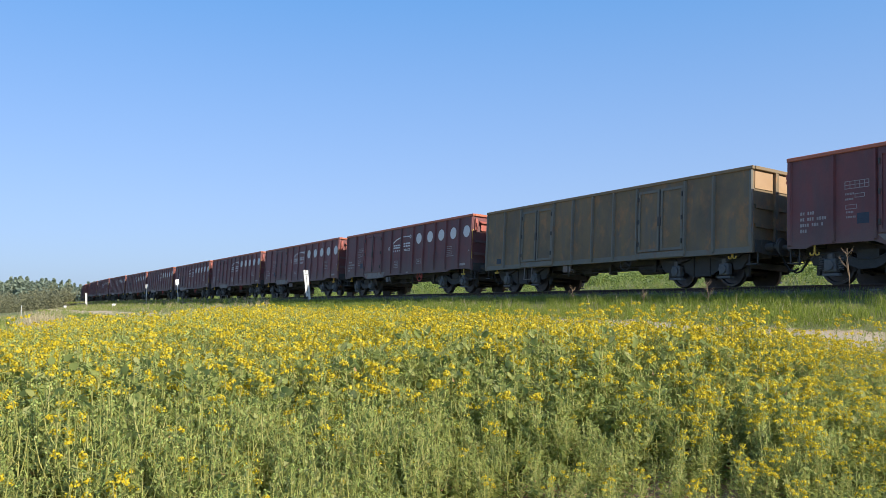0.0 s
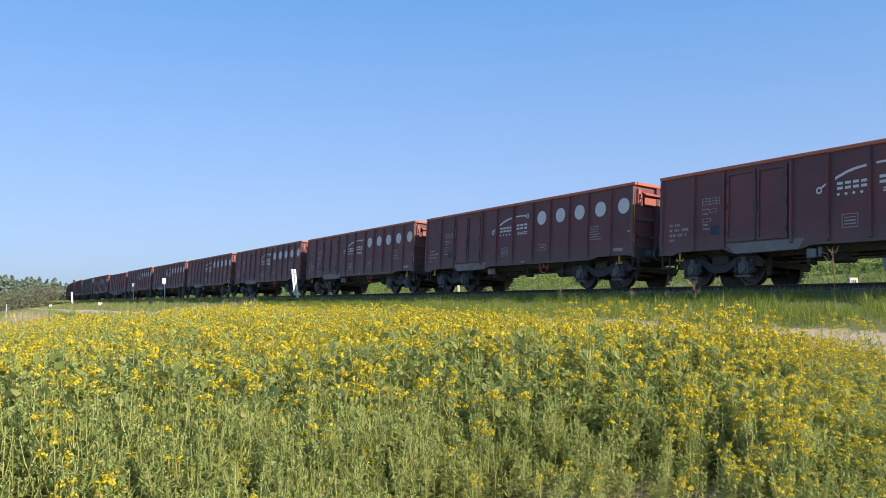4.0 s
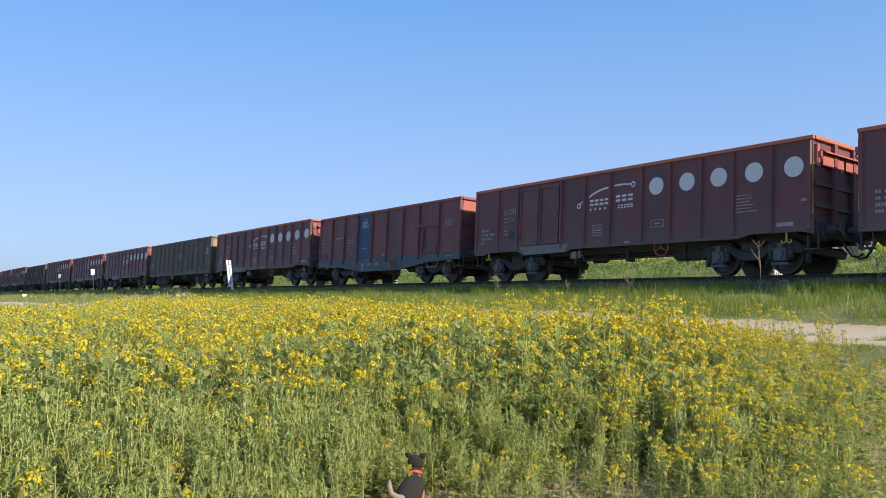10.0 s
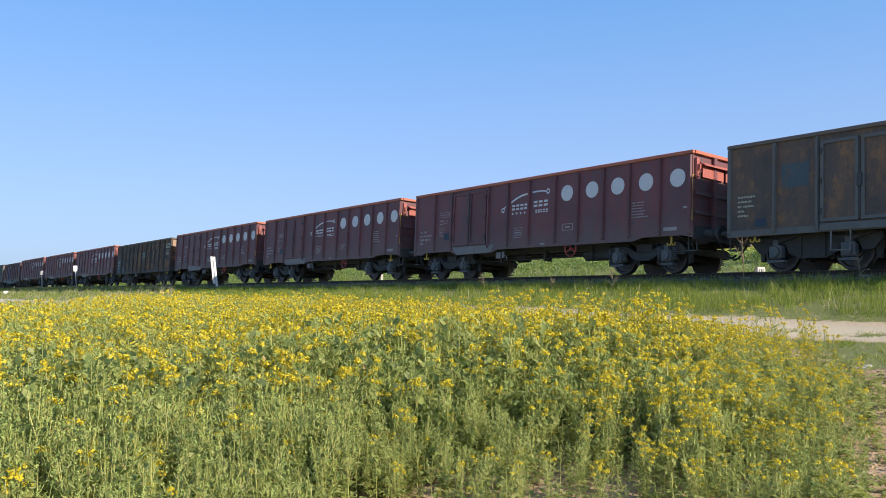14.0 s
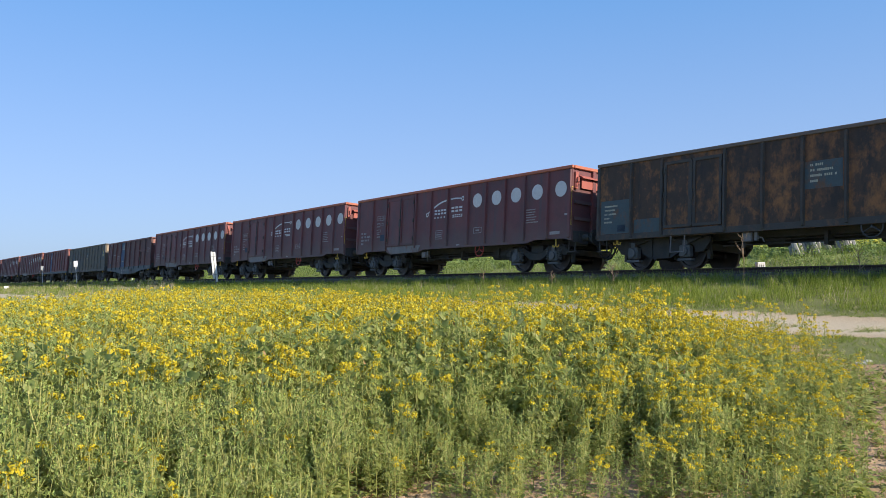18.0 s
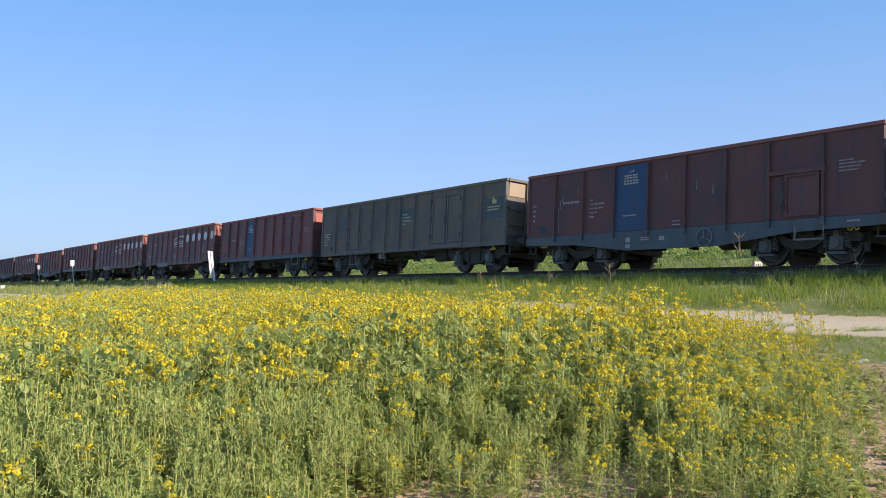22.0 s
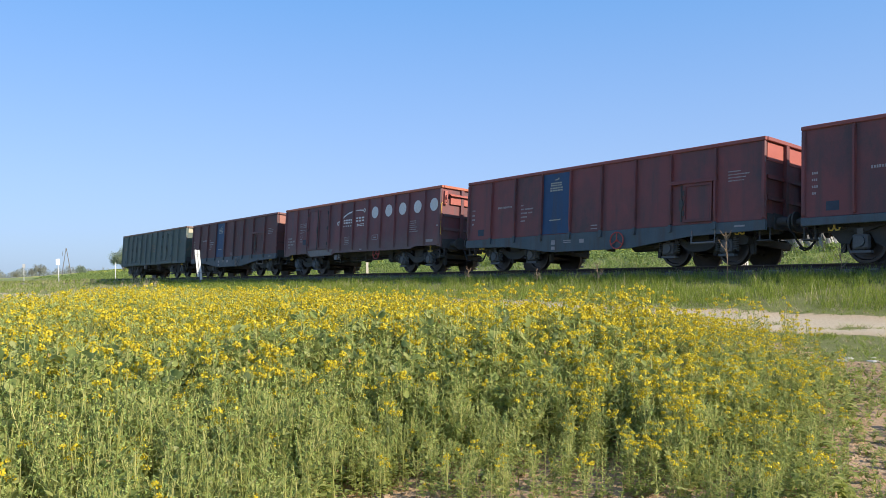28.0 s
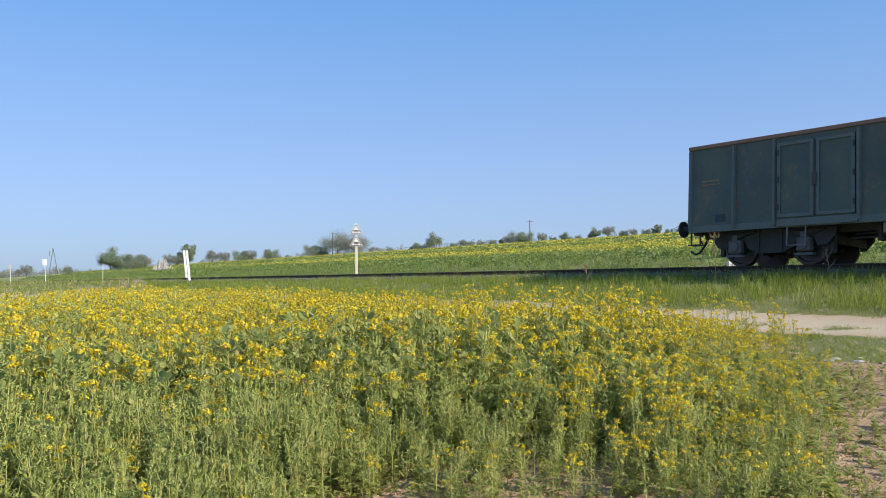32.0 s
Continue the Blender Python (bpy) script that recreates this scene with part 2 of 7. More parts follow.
# ---------------------------------------------------------------- ground, road, track
def ground_material():
    m, ns, ls, p = nodes_of("field_soil_and_turf")
    co = ns.new("ShaderNodeTexCoord").outputs["Object"]
    big = noise_tex(ns, ls, co, 0.35, 5)
    mid = noise_tex(ns, ls, co, 3.0, 6)
    fine = noise_tex(ns, ls, co, 45, 5)
    turf = mixc(ns, ls, mid.outputs["Fac"], (0.105, 0.12, 0.03), (0.195, 0.20, 0.062))
    soil = mixc(ns, ls, mid.outputs["Fac"], (0.27, 0.162, 0.088), (0.52, 0.35, 0.205))
    sa = ns.new("ShaderNodeAttribute")
    sa.attribute_name = "sand"
    soil = mixc(ns, ls, sa.outputs["Fac"], soil, mixc(ns, ls, fine.outputs["Fac"], (0.355, 0.28, 0.185), (0.585, 0.49, 0.35)))
    at = ns.new("ShaderNodeAttribute")
    at.attribute_name = "bare"
    add = ns.new("ShaderNodeMath")
    add.operation = "ADD"
    ls.new(at.outputs["Fac"], add.inputs[0])
    mr = ns.new("ShaderNodeMapRange")
    mr.inputs["From Min"].default_value, mr.inputs["From Max"].default_value = 0.3, 0.7
    mr.inputs["To Min"].default_value, mr.inputs["To Max"].default_value = -0.35, 0.35
    ls.new(mid.outputs["Fac"], mr.inputs["Value"])
    ls.new(mr.outputs[0], add.inputs[1])
    r = ramp(ns, [(0.42, (0, 0, 0)), (0.58, (1, 1, 1))])
    ls.new(add.outputs[0], r.inputs[0])
    col = mixc(ns, ls, r.outputs[0], turf, soil)
    hv = ns.new("ShaderNodeHueSaturation")
    m3 = ns.new("ShaderNodeMapRange")
    m3.inputs["To Min"].default_value, m3.inputs["To Max"].default_value = 0.6, 1.4
    ls.new(fine.outputs["Fac"], m3.inputs["Value"])
    ls.new(m3.outputs[0], hv.inputs["Value"])
    ls.new(col, hv.inputs["Color"])
    # strips of rape on the far slope, green and yellow by turns, run along the railway
    dot = ns.new("ShaderNodeVectorMath")
    dot.operation = "DOT_PRODUCT"
    dot.inputs[1].default_value = (-SIDE.x, -SIDE.y, 0)
    ls.new(co, dot.inputs[0])
    sub = ns.new("ShaderNodeMath")
    sub.inputs[1].default_value = P0.dot(SIDE)
    ls.new(dot.outputs["Value"], sub.inputs[0])
    wob = ns.new("ShaderNodeMath")
    wob.operation = "MULTIPLY_ADD"
    wob.inputs[1].default_value, wob.inputs[2].default_value = 5.0, -2.5
    ls.new(big.outputs["Fac"], wob.inputs[0])
    across = ns.new("ShaderNodeMath")
    ls.new(sub.outputs[0], across.inputs[0])
    ls.new(wob.outputs[0], across.inputs[1])
    sc = ns.new("ShaderNodeMapRange")
    sc.inputs["From Min"].default_value, sc.inputs["From Max"].default_value = 0, 130
    ls.new(across.outputs[0], sc.inputs["Value"])
    g, yl = (0.19, 0.22, 0.06), (0.34, 0.32, 0.06)
    rr = ramp(ns, [(d / 130, yl if on else g) for d, on in ((9, 0), (18, 0), (20, 1), (36, 1), (37, 0), (53, 0), (54, 1), (64, 1), (65, 0), (82, 0), (83, 1), (118, 1), (126, 0))])
    ls.new(sc.outputs[0], rr.inputs[0])
    on = ns.new("ShaderNodeMath")
    on.operation = "GREATER_THAN"
    on.inputs[1].default_value = 9
    ls.new(across.outputs[0], on.inputs[0])
    hs = ns.new("ShaderNodeHueSaturation")
    ls.new(m3.outputs[0], hs.inputs["Value"])
    ls.new(rr.outputs[0], hs.inputs["Color"])
    ls.new(mixc(ns, ls, on.outputs[0], hv.outputs[0], hs.outputs[0]), p.inputs["Base Color"])
    p.inputs["Roughness"].default_value = 0.95
    bump(ns, ls, p, fine.outputs["Fac"], 0.7, 0.03)
    return m


def in_crop(x, y):
    """How deep inside the rape field a point lies, metres; negative outside."""
    s, u = line_xy(x, y)
    right = (0.56 * y - x) / 1.14 - 0.05
    far = u - 8.9 - max(0, (s - 0.3) * 1.1)
    left = s + 19 + (19.5 - u) * 0.9 + 0.6 * math.sin(u * 1.3)
    return min(right, far, left)


def from_right(x, y):
    """Distance inside the crop's edge along the bare headland."""
    s, u = line_xy(x, y)
    return min((0.56 * y - x) / 1.14 - 0.05, 0.6 + u - 8.9 - max(0, (s - 0.3) * 1.1))


def road_u(s):
    """Middle of the farm track, metres from the railway; it draws nearer to it farther along."""
    return lerp(s, ((-68, 7.4), (-40, 5.2), (-19, 5.0), (-11, 5.5), (-6, 6.15), (0, 6.45), (40, 6.6)))


def bareness(x, y):
    s, u = line_xy(x, y)
    ru = road_u(s)
    b = 0.0
    if 0 < u:
        c = in_crop(x, y)
        if c > -0.3:
            b = 0.85
        elif u > 9.6 and s > -14:
            b = max(b, 0.95 if x - 0.56 * y < 3.4 else 0.3)
        b = max(b, 1.0 - max(0, abs(u - ru) - 0.86) / 0.4 - (max(0, 0.25 + 0.9 * noise.noise((x * 1.3, y * 1.3, 7))) if abs(u - ru - 0.2) < 0.32 else 0.25 * abs(noise.noise((x * 0.8, y * 0.8, 4)))))
        if -95 < s < -68 and abs(u - 7.4) < 1.3:
            b = 1.0
        if u < 1.3:
            b = 0.8
    elif u > -3.2:
        b = 0.8
    return max(0, min(1, b))


def build_ground():
    us = np.concatenate([np.array([-3500, -1500, -900, -600, -400, -250, -190, -170, -150, -135, -125, -120, -115, -100, -85, -70, -55, -45, -35, -28, -22, -17, -13, -10, -8, -6.5, -5.2, -4.2, -3.5, -2.9, -2.3]),
                         np.array([-1.6, 0, 1.6]), np.arange(2.3, 22, 0.3), np.arange(22, 34, 1.2), np.array([36, 40, 46, 55, 70, 90, 130, 200, 400, 900, 2500])])
    ss = np.concatenate([np.array([-3500, -1800, -1100, -800, -600, -480, -400, -340, -290, -250, -220, -195, -175, -160, -148, -138, -130, -124, -118, -112]),
                         np.arange(-106, -40, 3.0), np.arange(-40, 14, 0.3), np.arange(14, 30, 2.0), np.array([32, 38, 48, 70, 110, 180, 300, 600, 1500, 3500])])
    vs, bare = [], []
    for s in ss:
        for u in us:
            p = world_xy(s, u)
            vs.append((p.x, p.y, ground_z(p.x, p.y)))
            bare.append(bareness(p.x, p.y))
    nu = len(us)
    i = np.arange(len(ss) - 1)[:, None] * nu + np.arange(nu - 1)[None, :]
    i = i.ravel()
    f = np.stack([i, i + nu, i + nu + 1, i + 1], 1)[:, ::-1]
    g = from_arrays("ground", vs, f, [ground_material()])
    at = g.data.attributes.new("bare", "FLOAT", "POINT")
    at.data.foreach_set("value", np.array(bare, np.float32))
    sd = g.data.attributes.new("sand", "FLOAT", "POINT")
    sand = []
    for v in vs:
        a, u = line_xy(v[0], v[1])
        sand.append(max(0, min(1, (2.4 if -95 < a < -68 else 1.55) - abs(u - road_u(a)))) if u > 0 else 0)
    sd.data.foreach_set("value", np.array(sand, np.float32))
    g.data.shade_smooth()
    tagged(g, "grassy field ground with sandy bare soil and a two-rut farm track", "ground", kind="structure")
    return g


build_ground()

M_RAIL = surface("rusty_rail_steel", (0.05, 0.034, 0.027), (0.10, 0.062, 0.045), 6, 0.6, 0.4)
M_SLEEPER = surface("weathered_concrete", (0.11, 0.10, 0.09), (0.2, 0.185, 0.165), 5, 0.95)
M_BALLAST = surface("brown_ballast_stone", (0.065, 0.048, 0.038), (0.15, 0.11, 0.085), 14, 0.95, spread=0.0)


def sweep(name, profile, s_list, mat, label, category, closed=True):
    """Sweeps a cross-section (y, z) along the railway."""
    vs, n = [], len(profile)
    for s in s_list:
        m = on_line(s)
        vs += [m @ Vector((0, y, z)) for y, z in profile]
    fs = []
    for k in range(len(s_list) - 1):
        for j in range(n if closed else n - 1):
            a, b = k * n + j, k * n + (j + 1) % n
            fs.append((a, b, b + n, a + n))
    ob = from_arrays(name, vs, fs, [mat])
    return tagged(ob, label, category, kind="structure")


LINE_S = [x for x in range(-470, -112, 8)] + [-112.0] + [x for x in range(-106, 80, 6)]
for y in (-0.755, 0.755):
    sweep("rail", [(y - 0.07, -0.17), (y + 0.07, -0.17), (y + 0.07, -0.155), (y + 0.012, -0.13), (y + 0.012, -0.045), (y + 0.036, -0.035),
                   (y + 0.036, 0), (y - 0.036, 0), (y - 0.036, -0.035), (y - 0.012, -0.045), (y - 0.012, -0.13), (y - 0.07, -0.155)],
          LINE_S, M_RAIL, "rusty steel running rail of a single track", "rail")
sweep("ballast_bed", [(-1.9, -0.75), (-1.42, -0.28), (-1.3, -0.21), (1.35, -0.21), (1.75, -0.26), (2.6, -0.75)], LINE_S, M_BALLAST,
      "brown stone ballast bed under the track", "ballast", closed=False)


def build_sleepers():
    bm = bmesh.new()
    bx(bm, -0.13, 0.13, -1.27, 1.27, -0.36, -0.172, 0.015)
    first = part("sleeper", bm, M_SLEEPER, None)
    me = first.data
    track = tagged(empty("track_sleepers"), "row of weathered concrete sleepers in the ballast", "sleepers", kind="structure")
    s, n = -60.0, 0
    first.parent = track
    first.matrix_world = on_line(s)
    while n < 299 and s < 26:
        s += 0.6
        n += 1
        o = obj("sleeper", me, track)
        o.matrix_world = on_line(s)


build_sleepers()

# ---------------------------------------------------------------- goods wagons
M_STEEL = surface("grimy_underframe_steel", (0.036, 0.038, 0.039), (0.092, 0.088, 0.082), 4, 0.8, 0.1, 30, 0.3, rust=(0.09, 0.065, 0.05), rust_amount=0.25)
M_WHEEL = surface("worn_wheel_steel", (0.05, 0.045, 0.042), (0.11, 0.09, 0.08), 6, 0.5, 0.7)
M_MARK = surface("dusty_white_stencil", (0.20, 0.17, 0.17), (0.42, 0.40, 0.39), 5, 0.8, relief=0.05)
M_EMBLEM = surface("pale_emblem_paint", (0.52, 0.52, 0.52), (0.68, 0.68, 0.67), 9, 0.8, relief=0.05)
M_SIGN_WHITE = surface("white_sign_paint", (0.56, 0.56, 0.56), (0.70, 0.70, 0.70), 4, 0.6, relief=0.05)
M_YELLOW = surface("yellow_safety_paint", (0.50, 0.31, 0.04), (0.62, 0.42, 0.07), 8, 0.6)
M_REDPAINT = surface("red_wheel_paint", (0.34, 0.05, 0.045), (0.45, 0.08, 0.06), 8, 0.6)
M_RUBBER = surface("black_hose_rubber", (0.015, 0.015, 0.016), (0.03, 0.03, 0.03), 8, 0.7)
M_DARKBOX = surface("blue_black_stencil_paint", (0.02, 0.03, 0.05), (0.04, 0.06, 0.09), 8, 0.7)
M_BLUE = surface("faded_blue_paint", (0.010, 0.044, 0.115), (0.024, 0.075, 0.165), 2, 0.6, streak=(0.035, 0.055, 0.095))
M_LOGO_Y = surface("faded_yellow_lettering", (0.45, 0.38, 0.14), (0.55, 0.48, 0.2), 9, 0.7)
M_SILL = surface("blue_grey_sill_paint", (0.042, 0.064, 0.078), (0.095, 0.12, 0.135), 2.5, 0.65, streak=(0.07, 0.055, 0.05))
M_BARE = surface("rubbed_grey_steel_sheet", (0.14, 0.13, 0.13), (0.26, 0.24, 0.23), 3, 0.65, 0.2, rust=(0.2, 0.1, 0.07), rust_amount=0.3)
M_PATCH = surface("teal_grey_stencil_patch", (0.045, 0.068, 0.078), (0.075, 0.105, 0.115), 3, 0.7, rust=(0.13, 0.075, 0.045), rust_amount=0.45)

PAINTS = {
    "maroon": surface("maroon_wagon_paint", (0.128, 0.040, 0.044), (0.194, 0.061, 0.060), 1.1, 0.6, streak=(0.100, 0.062, 0.068), spread=0.12, dust=(0.125, 0.088, 0.082), grime=(0.085, 0.044, 0.048)),
    "red": surface("brick_red_wagon_paint", (0.135, 0.040, 0.041), (0.215, 0.058, 0.054), 1.0, 0.6, streak=(0.085, 0.046, 0.046), spread=0.1, grime=(0.062, 0.042, 0.044)),
    "dusky": surface("dusky_brown_wagon_paint", (0.095, 0.038, 0.037), (0.16, 0.056, 0.050), 1.0, 0.65, streak=(0.066, 0.046, 0.046), spread=0.1, grime=(0.058, 0.045, 0.048)),
    "olive": surface("rusted_olive_wagon_paint", (0.14, 0.105, 0.058), (0.235, 0.165, 0.09), 0.9, 0.75, rust=(0.30, 0.16, 0.07), rust_amount=0.5, streak=(0.12, 0.115, 0.098), grime=(0.095, 0.085, 0.066)),
    "green": surface("dark_green_wagon_paint", (0.052, 0.078, 0.064), (0.108, 0.128, 0.088), 0.9, 0.6, rust=(0.20, 0.13, 0.07), rust_amount=0.3, streak=(0.06, 0.095, 0.10), grime=(0.05, 0.068, 0.068)),
    "rusty": surface("heavily_rusted_wagon_paint", (0.046, 0.034, 0.028), (0.10, 0.060, 0.038), 1.6, 0.8, rust=(0.27, 0.12, 0.045), rust_amount=0.62, streak=(0.035, 0.029, 0.027), grime=(0.026, 0.024, 0.024)),
    "grey": surface("grey_brown_wagon_paint", (0.098, 0.088, 0.072), (0.165, 0.140, 0.106), 1.1, 0.75, rust=(0.20, 0.12, 0.062), rust_amount=0.45, streak=(0.085, 0.09, 0.09), grime=(0.078, 0.079, 0.077)),
    "worn": surface("worn_brown_wagon_paint", (0.088, 0.062, 0.047), (0.160, 0.105, 0.070), 1.1, 0.75, rust=(0.27, 0.13, 0.056), rust_amount=0.5, streak=(0.078, 0.068, 0.062), grime=(0.062, 0.054, 0.050)),
}
M_BOGIE = surface("sooty_bogie_steel", (0.029, 0.030, 0.030), (0.068, 0.065, 0.060), 3, 0.85, 0.0, 30, 0.35, rust=(0.075, 0.058, 0.046), rust_amount=0.35)
M_AXLEBOX = surface("dusty_grey_axlebox", (0.075, 0.080, 0.085), (0.165, 0.165, 0.160), 5, 0.8, 0.1, 30, 0.3)
# cream made paler by the sun on the upper ends, put into the colour
M_CREAM_LIT_END = surface("pale_cream_end_sheet", (0.34, 0.30, 0.20), (0.50, 0.45, 0.32), 3, 0.7, rust=(0.25, 0.14, 0.08), rust_amount=0.3)
M_PALE_MARK = surface("cream_lettering", (0.34, 0.33, 0.25), (0.50, 0.49, 0.38), 9, 0.8, relief=0.05)
# sunlight on the upper ends is put into these, maroon and green apart
RIMS_AND_LIT_ENDS = {
    "maroon": surface("orange_red_rim_paint", (0.34, 0.095, 0.052), (0.48, 0.16, 0.09), 2, 0.6),
    "red": surface("red_rim_paint", (0.30, 0.075, 0.06), (0.40, 0.12, 0.09), 2, 0.6),
    "dusky": surface("brown_rim_paint", (0.26, 0.10, 0.08), (0.34, 0.15, 0.11), 2, 0.6),
    "olive": surface("tan_rim_paint", (0.30, 0.19, 0.10), (0.44, 0.29, 0.17), 2, 0.7),
    "green": surface("brown_green_rim_paint", (0.22, 0.13, 0.08), (0.34, 0.2, 0.13), 2, 0.7),
    "rusty": surface("rust_rim_paint", (0.24, 0.16, 0.11), (0.38, 0.24, 0.15), 2, 0.7),
    "grey": surface("tan_grey_rim_paint", (0.26, 0.19, 0.13), (0.38, 0.28, 0.19), 2, 0.7),
}
# darker copies for rims on the shaded side, the shade put into the colour
RIM_SHADED = {
    "red": surface("dull_red_rim_paint", (0.20, 0.055, 0.05), (0.28, 0.085, 0.07), 2, 0.6),
    "dusky": surface("dull_brown_rim_paint", (0.15, 0.065, 0.058), (0.21, 0.095, 0.08), 2, 0.6),
    "olive": surface("dull_olive_rim_paint", (0.17, 0.12, 0.07), (0.25, 0.18, 0.10), 2, 0.7),
    "green": surface("dull_brown_green_rim_paint", (0.17, 0.10, 0.07), (0.26, 0.16, 0.11), 2, 0.7),
    "rusty": surface("dull_rust_rim_paint", (0.10, 0.08, 0.068), (0.17, 0.13, 0.10), 2, 0.7),
    "grey": surface("dull_grey_rim_paint", (0.11, 0.095, 0.08), (0.18, 0.15, 0.12), 2, 0.7),
}
# posts, door frames and sills of the door wagons are dustier and greyer than their sheets
FRAMES = {
    "olive": surface("dusty_olive_grey_frame", (0.12, 0.12, 0.10), (0.20, 0.19, 0.16), 2, 0.8, rust=(0.2, 0.12, 0.07), rust_amount=0.3),
    "green": surface("dusty_blue_green_frame", (0.075, 0.105, 0.105), (0.14, 0.17, 0.155), 2, 0.8, rust=(0.16, 0.12, 0.08), rust_amount=0.25),
    "rusty": surface("dusty_grey_frame", (0.042, 0.040, 0.038), (0.085, 0.076, 0.066), 2, 0.8, rust=(0.14, 0.085, 0.05), rust_amount=0.4),
    "grey": surface("grey_frame_paint", (0.085, 0.088, 0.085), (0.16, 0.155, 0.14), 2, 0.8, rust=(0.17, 0.1, 0.06), rust_amount=0.3),
}
for shades in (RIMS_AND_LIT_ENDS, RIM_SHADED):
    shades["worn"] = shades["rusty"]
FRAMES["worn"] = FRAMES["grey"]
HALF = 1.40
_cache = {}


def shared(key, make):
    """Mesh built once and used by every like part."""
    if key not in _cache:
        bm = bmesh.new()
        make(bm)
        me = bpy.data.meshes.new(key)
        bm.normal_update()
        bm.to_mesh(me)
        bm.free()
        _cache[key] = me
    return _cache[key]


def put(name, key, make, mat, parent, m=None, label=""):
    me = shared(key, make)
    if not me.materials:
        me.materials.append(mat)
    o = obj(name, me, parent, label)
    if m is not None:
        o.matrix_local = m
    return o


def wheelset(bm):
    side = [(0.0, 0.07), (0.60, 0.075), (0.66, 0.12), (0.67, 0.40), (0.675, 0.49), (0.70, 0.49), (0.715, 0.465), (0.815, 0.458), (0.82, 0.395),
            (0.775, 0.37), (0.765, 0.18), (0.84, 0.14), (0.86, 0.07), (0.98, 0.06), (0.98, 0.0)]
    prof = [(-y, r) for y, r in side[::-1]] + side[1:]
    seg, rings = 28, []
    for y, r in prof:
        rings.append([bm.verts.new((max(r, 0.001) * math.cos(2 * math.pi * k / seg), y, max(r, 0.001) * math.sin(2 * math.pi * k / seg))) for k in range(seg)])
    for a, b in zip(rings, rings[1:]):
        for k in range(seg):
            bm.faces.new((a[k], a[(k + 1) % seg], b[(k + 1) % seg], b[k]))
    bmesh.ops.recalc_face_normals(bm, faces=bm.faces[:])


def bogie_middle(bm):
    """Bolster, end beams and brake beams between the side frames, and an added light block."""
    bx(bm, -0.28, 0.28, -1.0, 1.0, 0.42, 0.84)
    # added wide block that shuts light out of the gap below the body
    bx(bm, -1.2, 1.2, -0.62, 0.62, 0.76, 0.93)
    for x in (-1.40, 1.40):
        bx(bm, x - 0.06, x + 0.06, -0.95, 0.95, 0.52, 0.70)
    for x in (-0.42, 0.42):
        tube(bm, [(x, -0.85, 0.36), (x, 0.85, 0.36)], 0.045, 6)


def mirrored(half):
    """Closed side outline from its right half, given from the bottom middle round to the top middle."""
    return half + [(-x, z) for x, z in half[::-1] if x > 0]


def bogie_frame(bm):
    """Pressed side frames that dip between the axles in a gooseneck."""
    out = mirrored([(0.0, 0.36), (0.22, 0.37), (0.40, 0.44), (0.56, 0.56), (0.70, 0.60), (1.10, 0.60), (1.22, 0.50), (1.44, 0.50), (1.48, 0.66),
                    (1.34, 0.78), (0.86, 0.83), (0.62, 0.80), (0.44, 0.70), (0.26, 0.63), (0.0, 0.61)])
    for sgn in (-1, 1):
        prism(bm, out, *sorted((sgn * 0.95, sgn * 1.05)))
        # rolled lip along the upper edge
        tube(bm, [(x, sgn * 1.055, z - 0.02) for x, z in out if z > 0.605], 0.022, 5)
    bogie_middle(bm)


def plate_bogie_frame(bm):
    """Deep riveted plate frames that hide most of the wheels."""
    out = mirrored([(0.0, 0.30), (0.34, 0.30), (0.52, 0.40), (0.62, 0.44), (0.70, 0.66), (1.10, 0.66), (1.18, 0.44), (1.42, 0.46), (1.62, 0.70), (1.62, 0.86), (1.2, 0.93), (0.0, 0.93)])
    for sgn in (-1, 1):
        prism(bm, out, *sorted((sgn * 0.97, sgn * 1.03)))
        for x in np.arange(-1.5, 1.51, 0.25):
            cyl(bm, (x, sgn * 1.035, 0.84), 0.022, 0.02, "Y", 6)
        for x in (-0.30, 0.30):
            bx(bm, x - 0.03, x + 0.03, *sorted((sgn * 1.03, sgn * 1.07)), 0.34, 0.90)
    bogie_middle(bm)


def axlebox(bm):
    bx(bm, -0.17, 0.17, -0.11, 0.10, -0.17, 0.17, 0.03)
    cyl(bm, (0, -0.13, 0), 0.125, 0.06, "Y", 16)
    bx(bm, -0.23, 0.23, -0.08, 0.08, -0.26, -0.20)
    bx(bm, -0.07, 0.07, -0.09, 0.07, 0.16, 0.30)


def spring(bm):
    pts = []
    for k in range(36):
        a = k * 2 * math.pi / 6
        pts.append((0.065 * math.cos(a), 0.065 * math.sin(a), -0.17 + 0.34 * k / 35))
    tube(bm, pts, 0.018, 5)


def brake_block(bm):
    prism(bm, [(-0.05, -0.2), (0.04, -0.18), (0.07, 0.0), (0.04, 0.18), (-0.05, 0.2)], -0.06, 0.06)
    bx(bm, -0.07, -0.03, -0.03, 0.03, -0.1, 0.42)


def leaf_spring(bm):
    for k in range(4):
        w = 0.52 - 0.1 * k
        prism(bm, [(-w, 0.06 - 0.03 * k), (0, 0.0 - 0.03 * k), (w, 0.06 - 0.03 * k), (w, 0.035 - 0.03 * k), (0, -0.03 - 0.03 * k), (-w, 0.035 - 0.03 * k)], -0.05, 0.05)


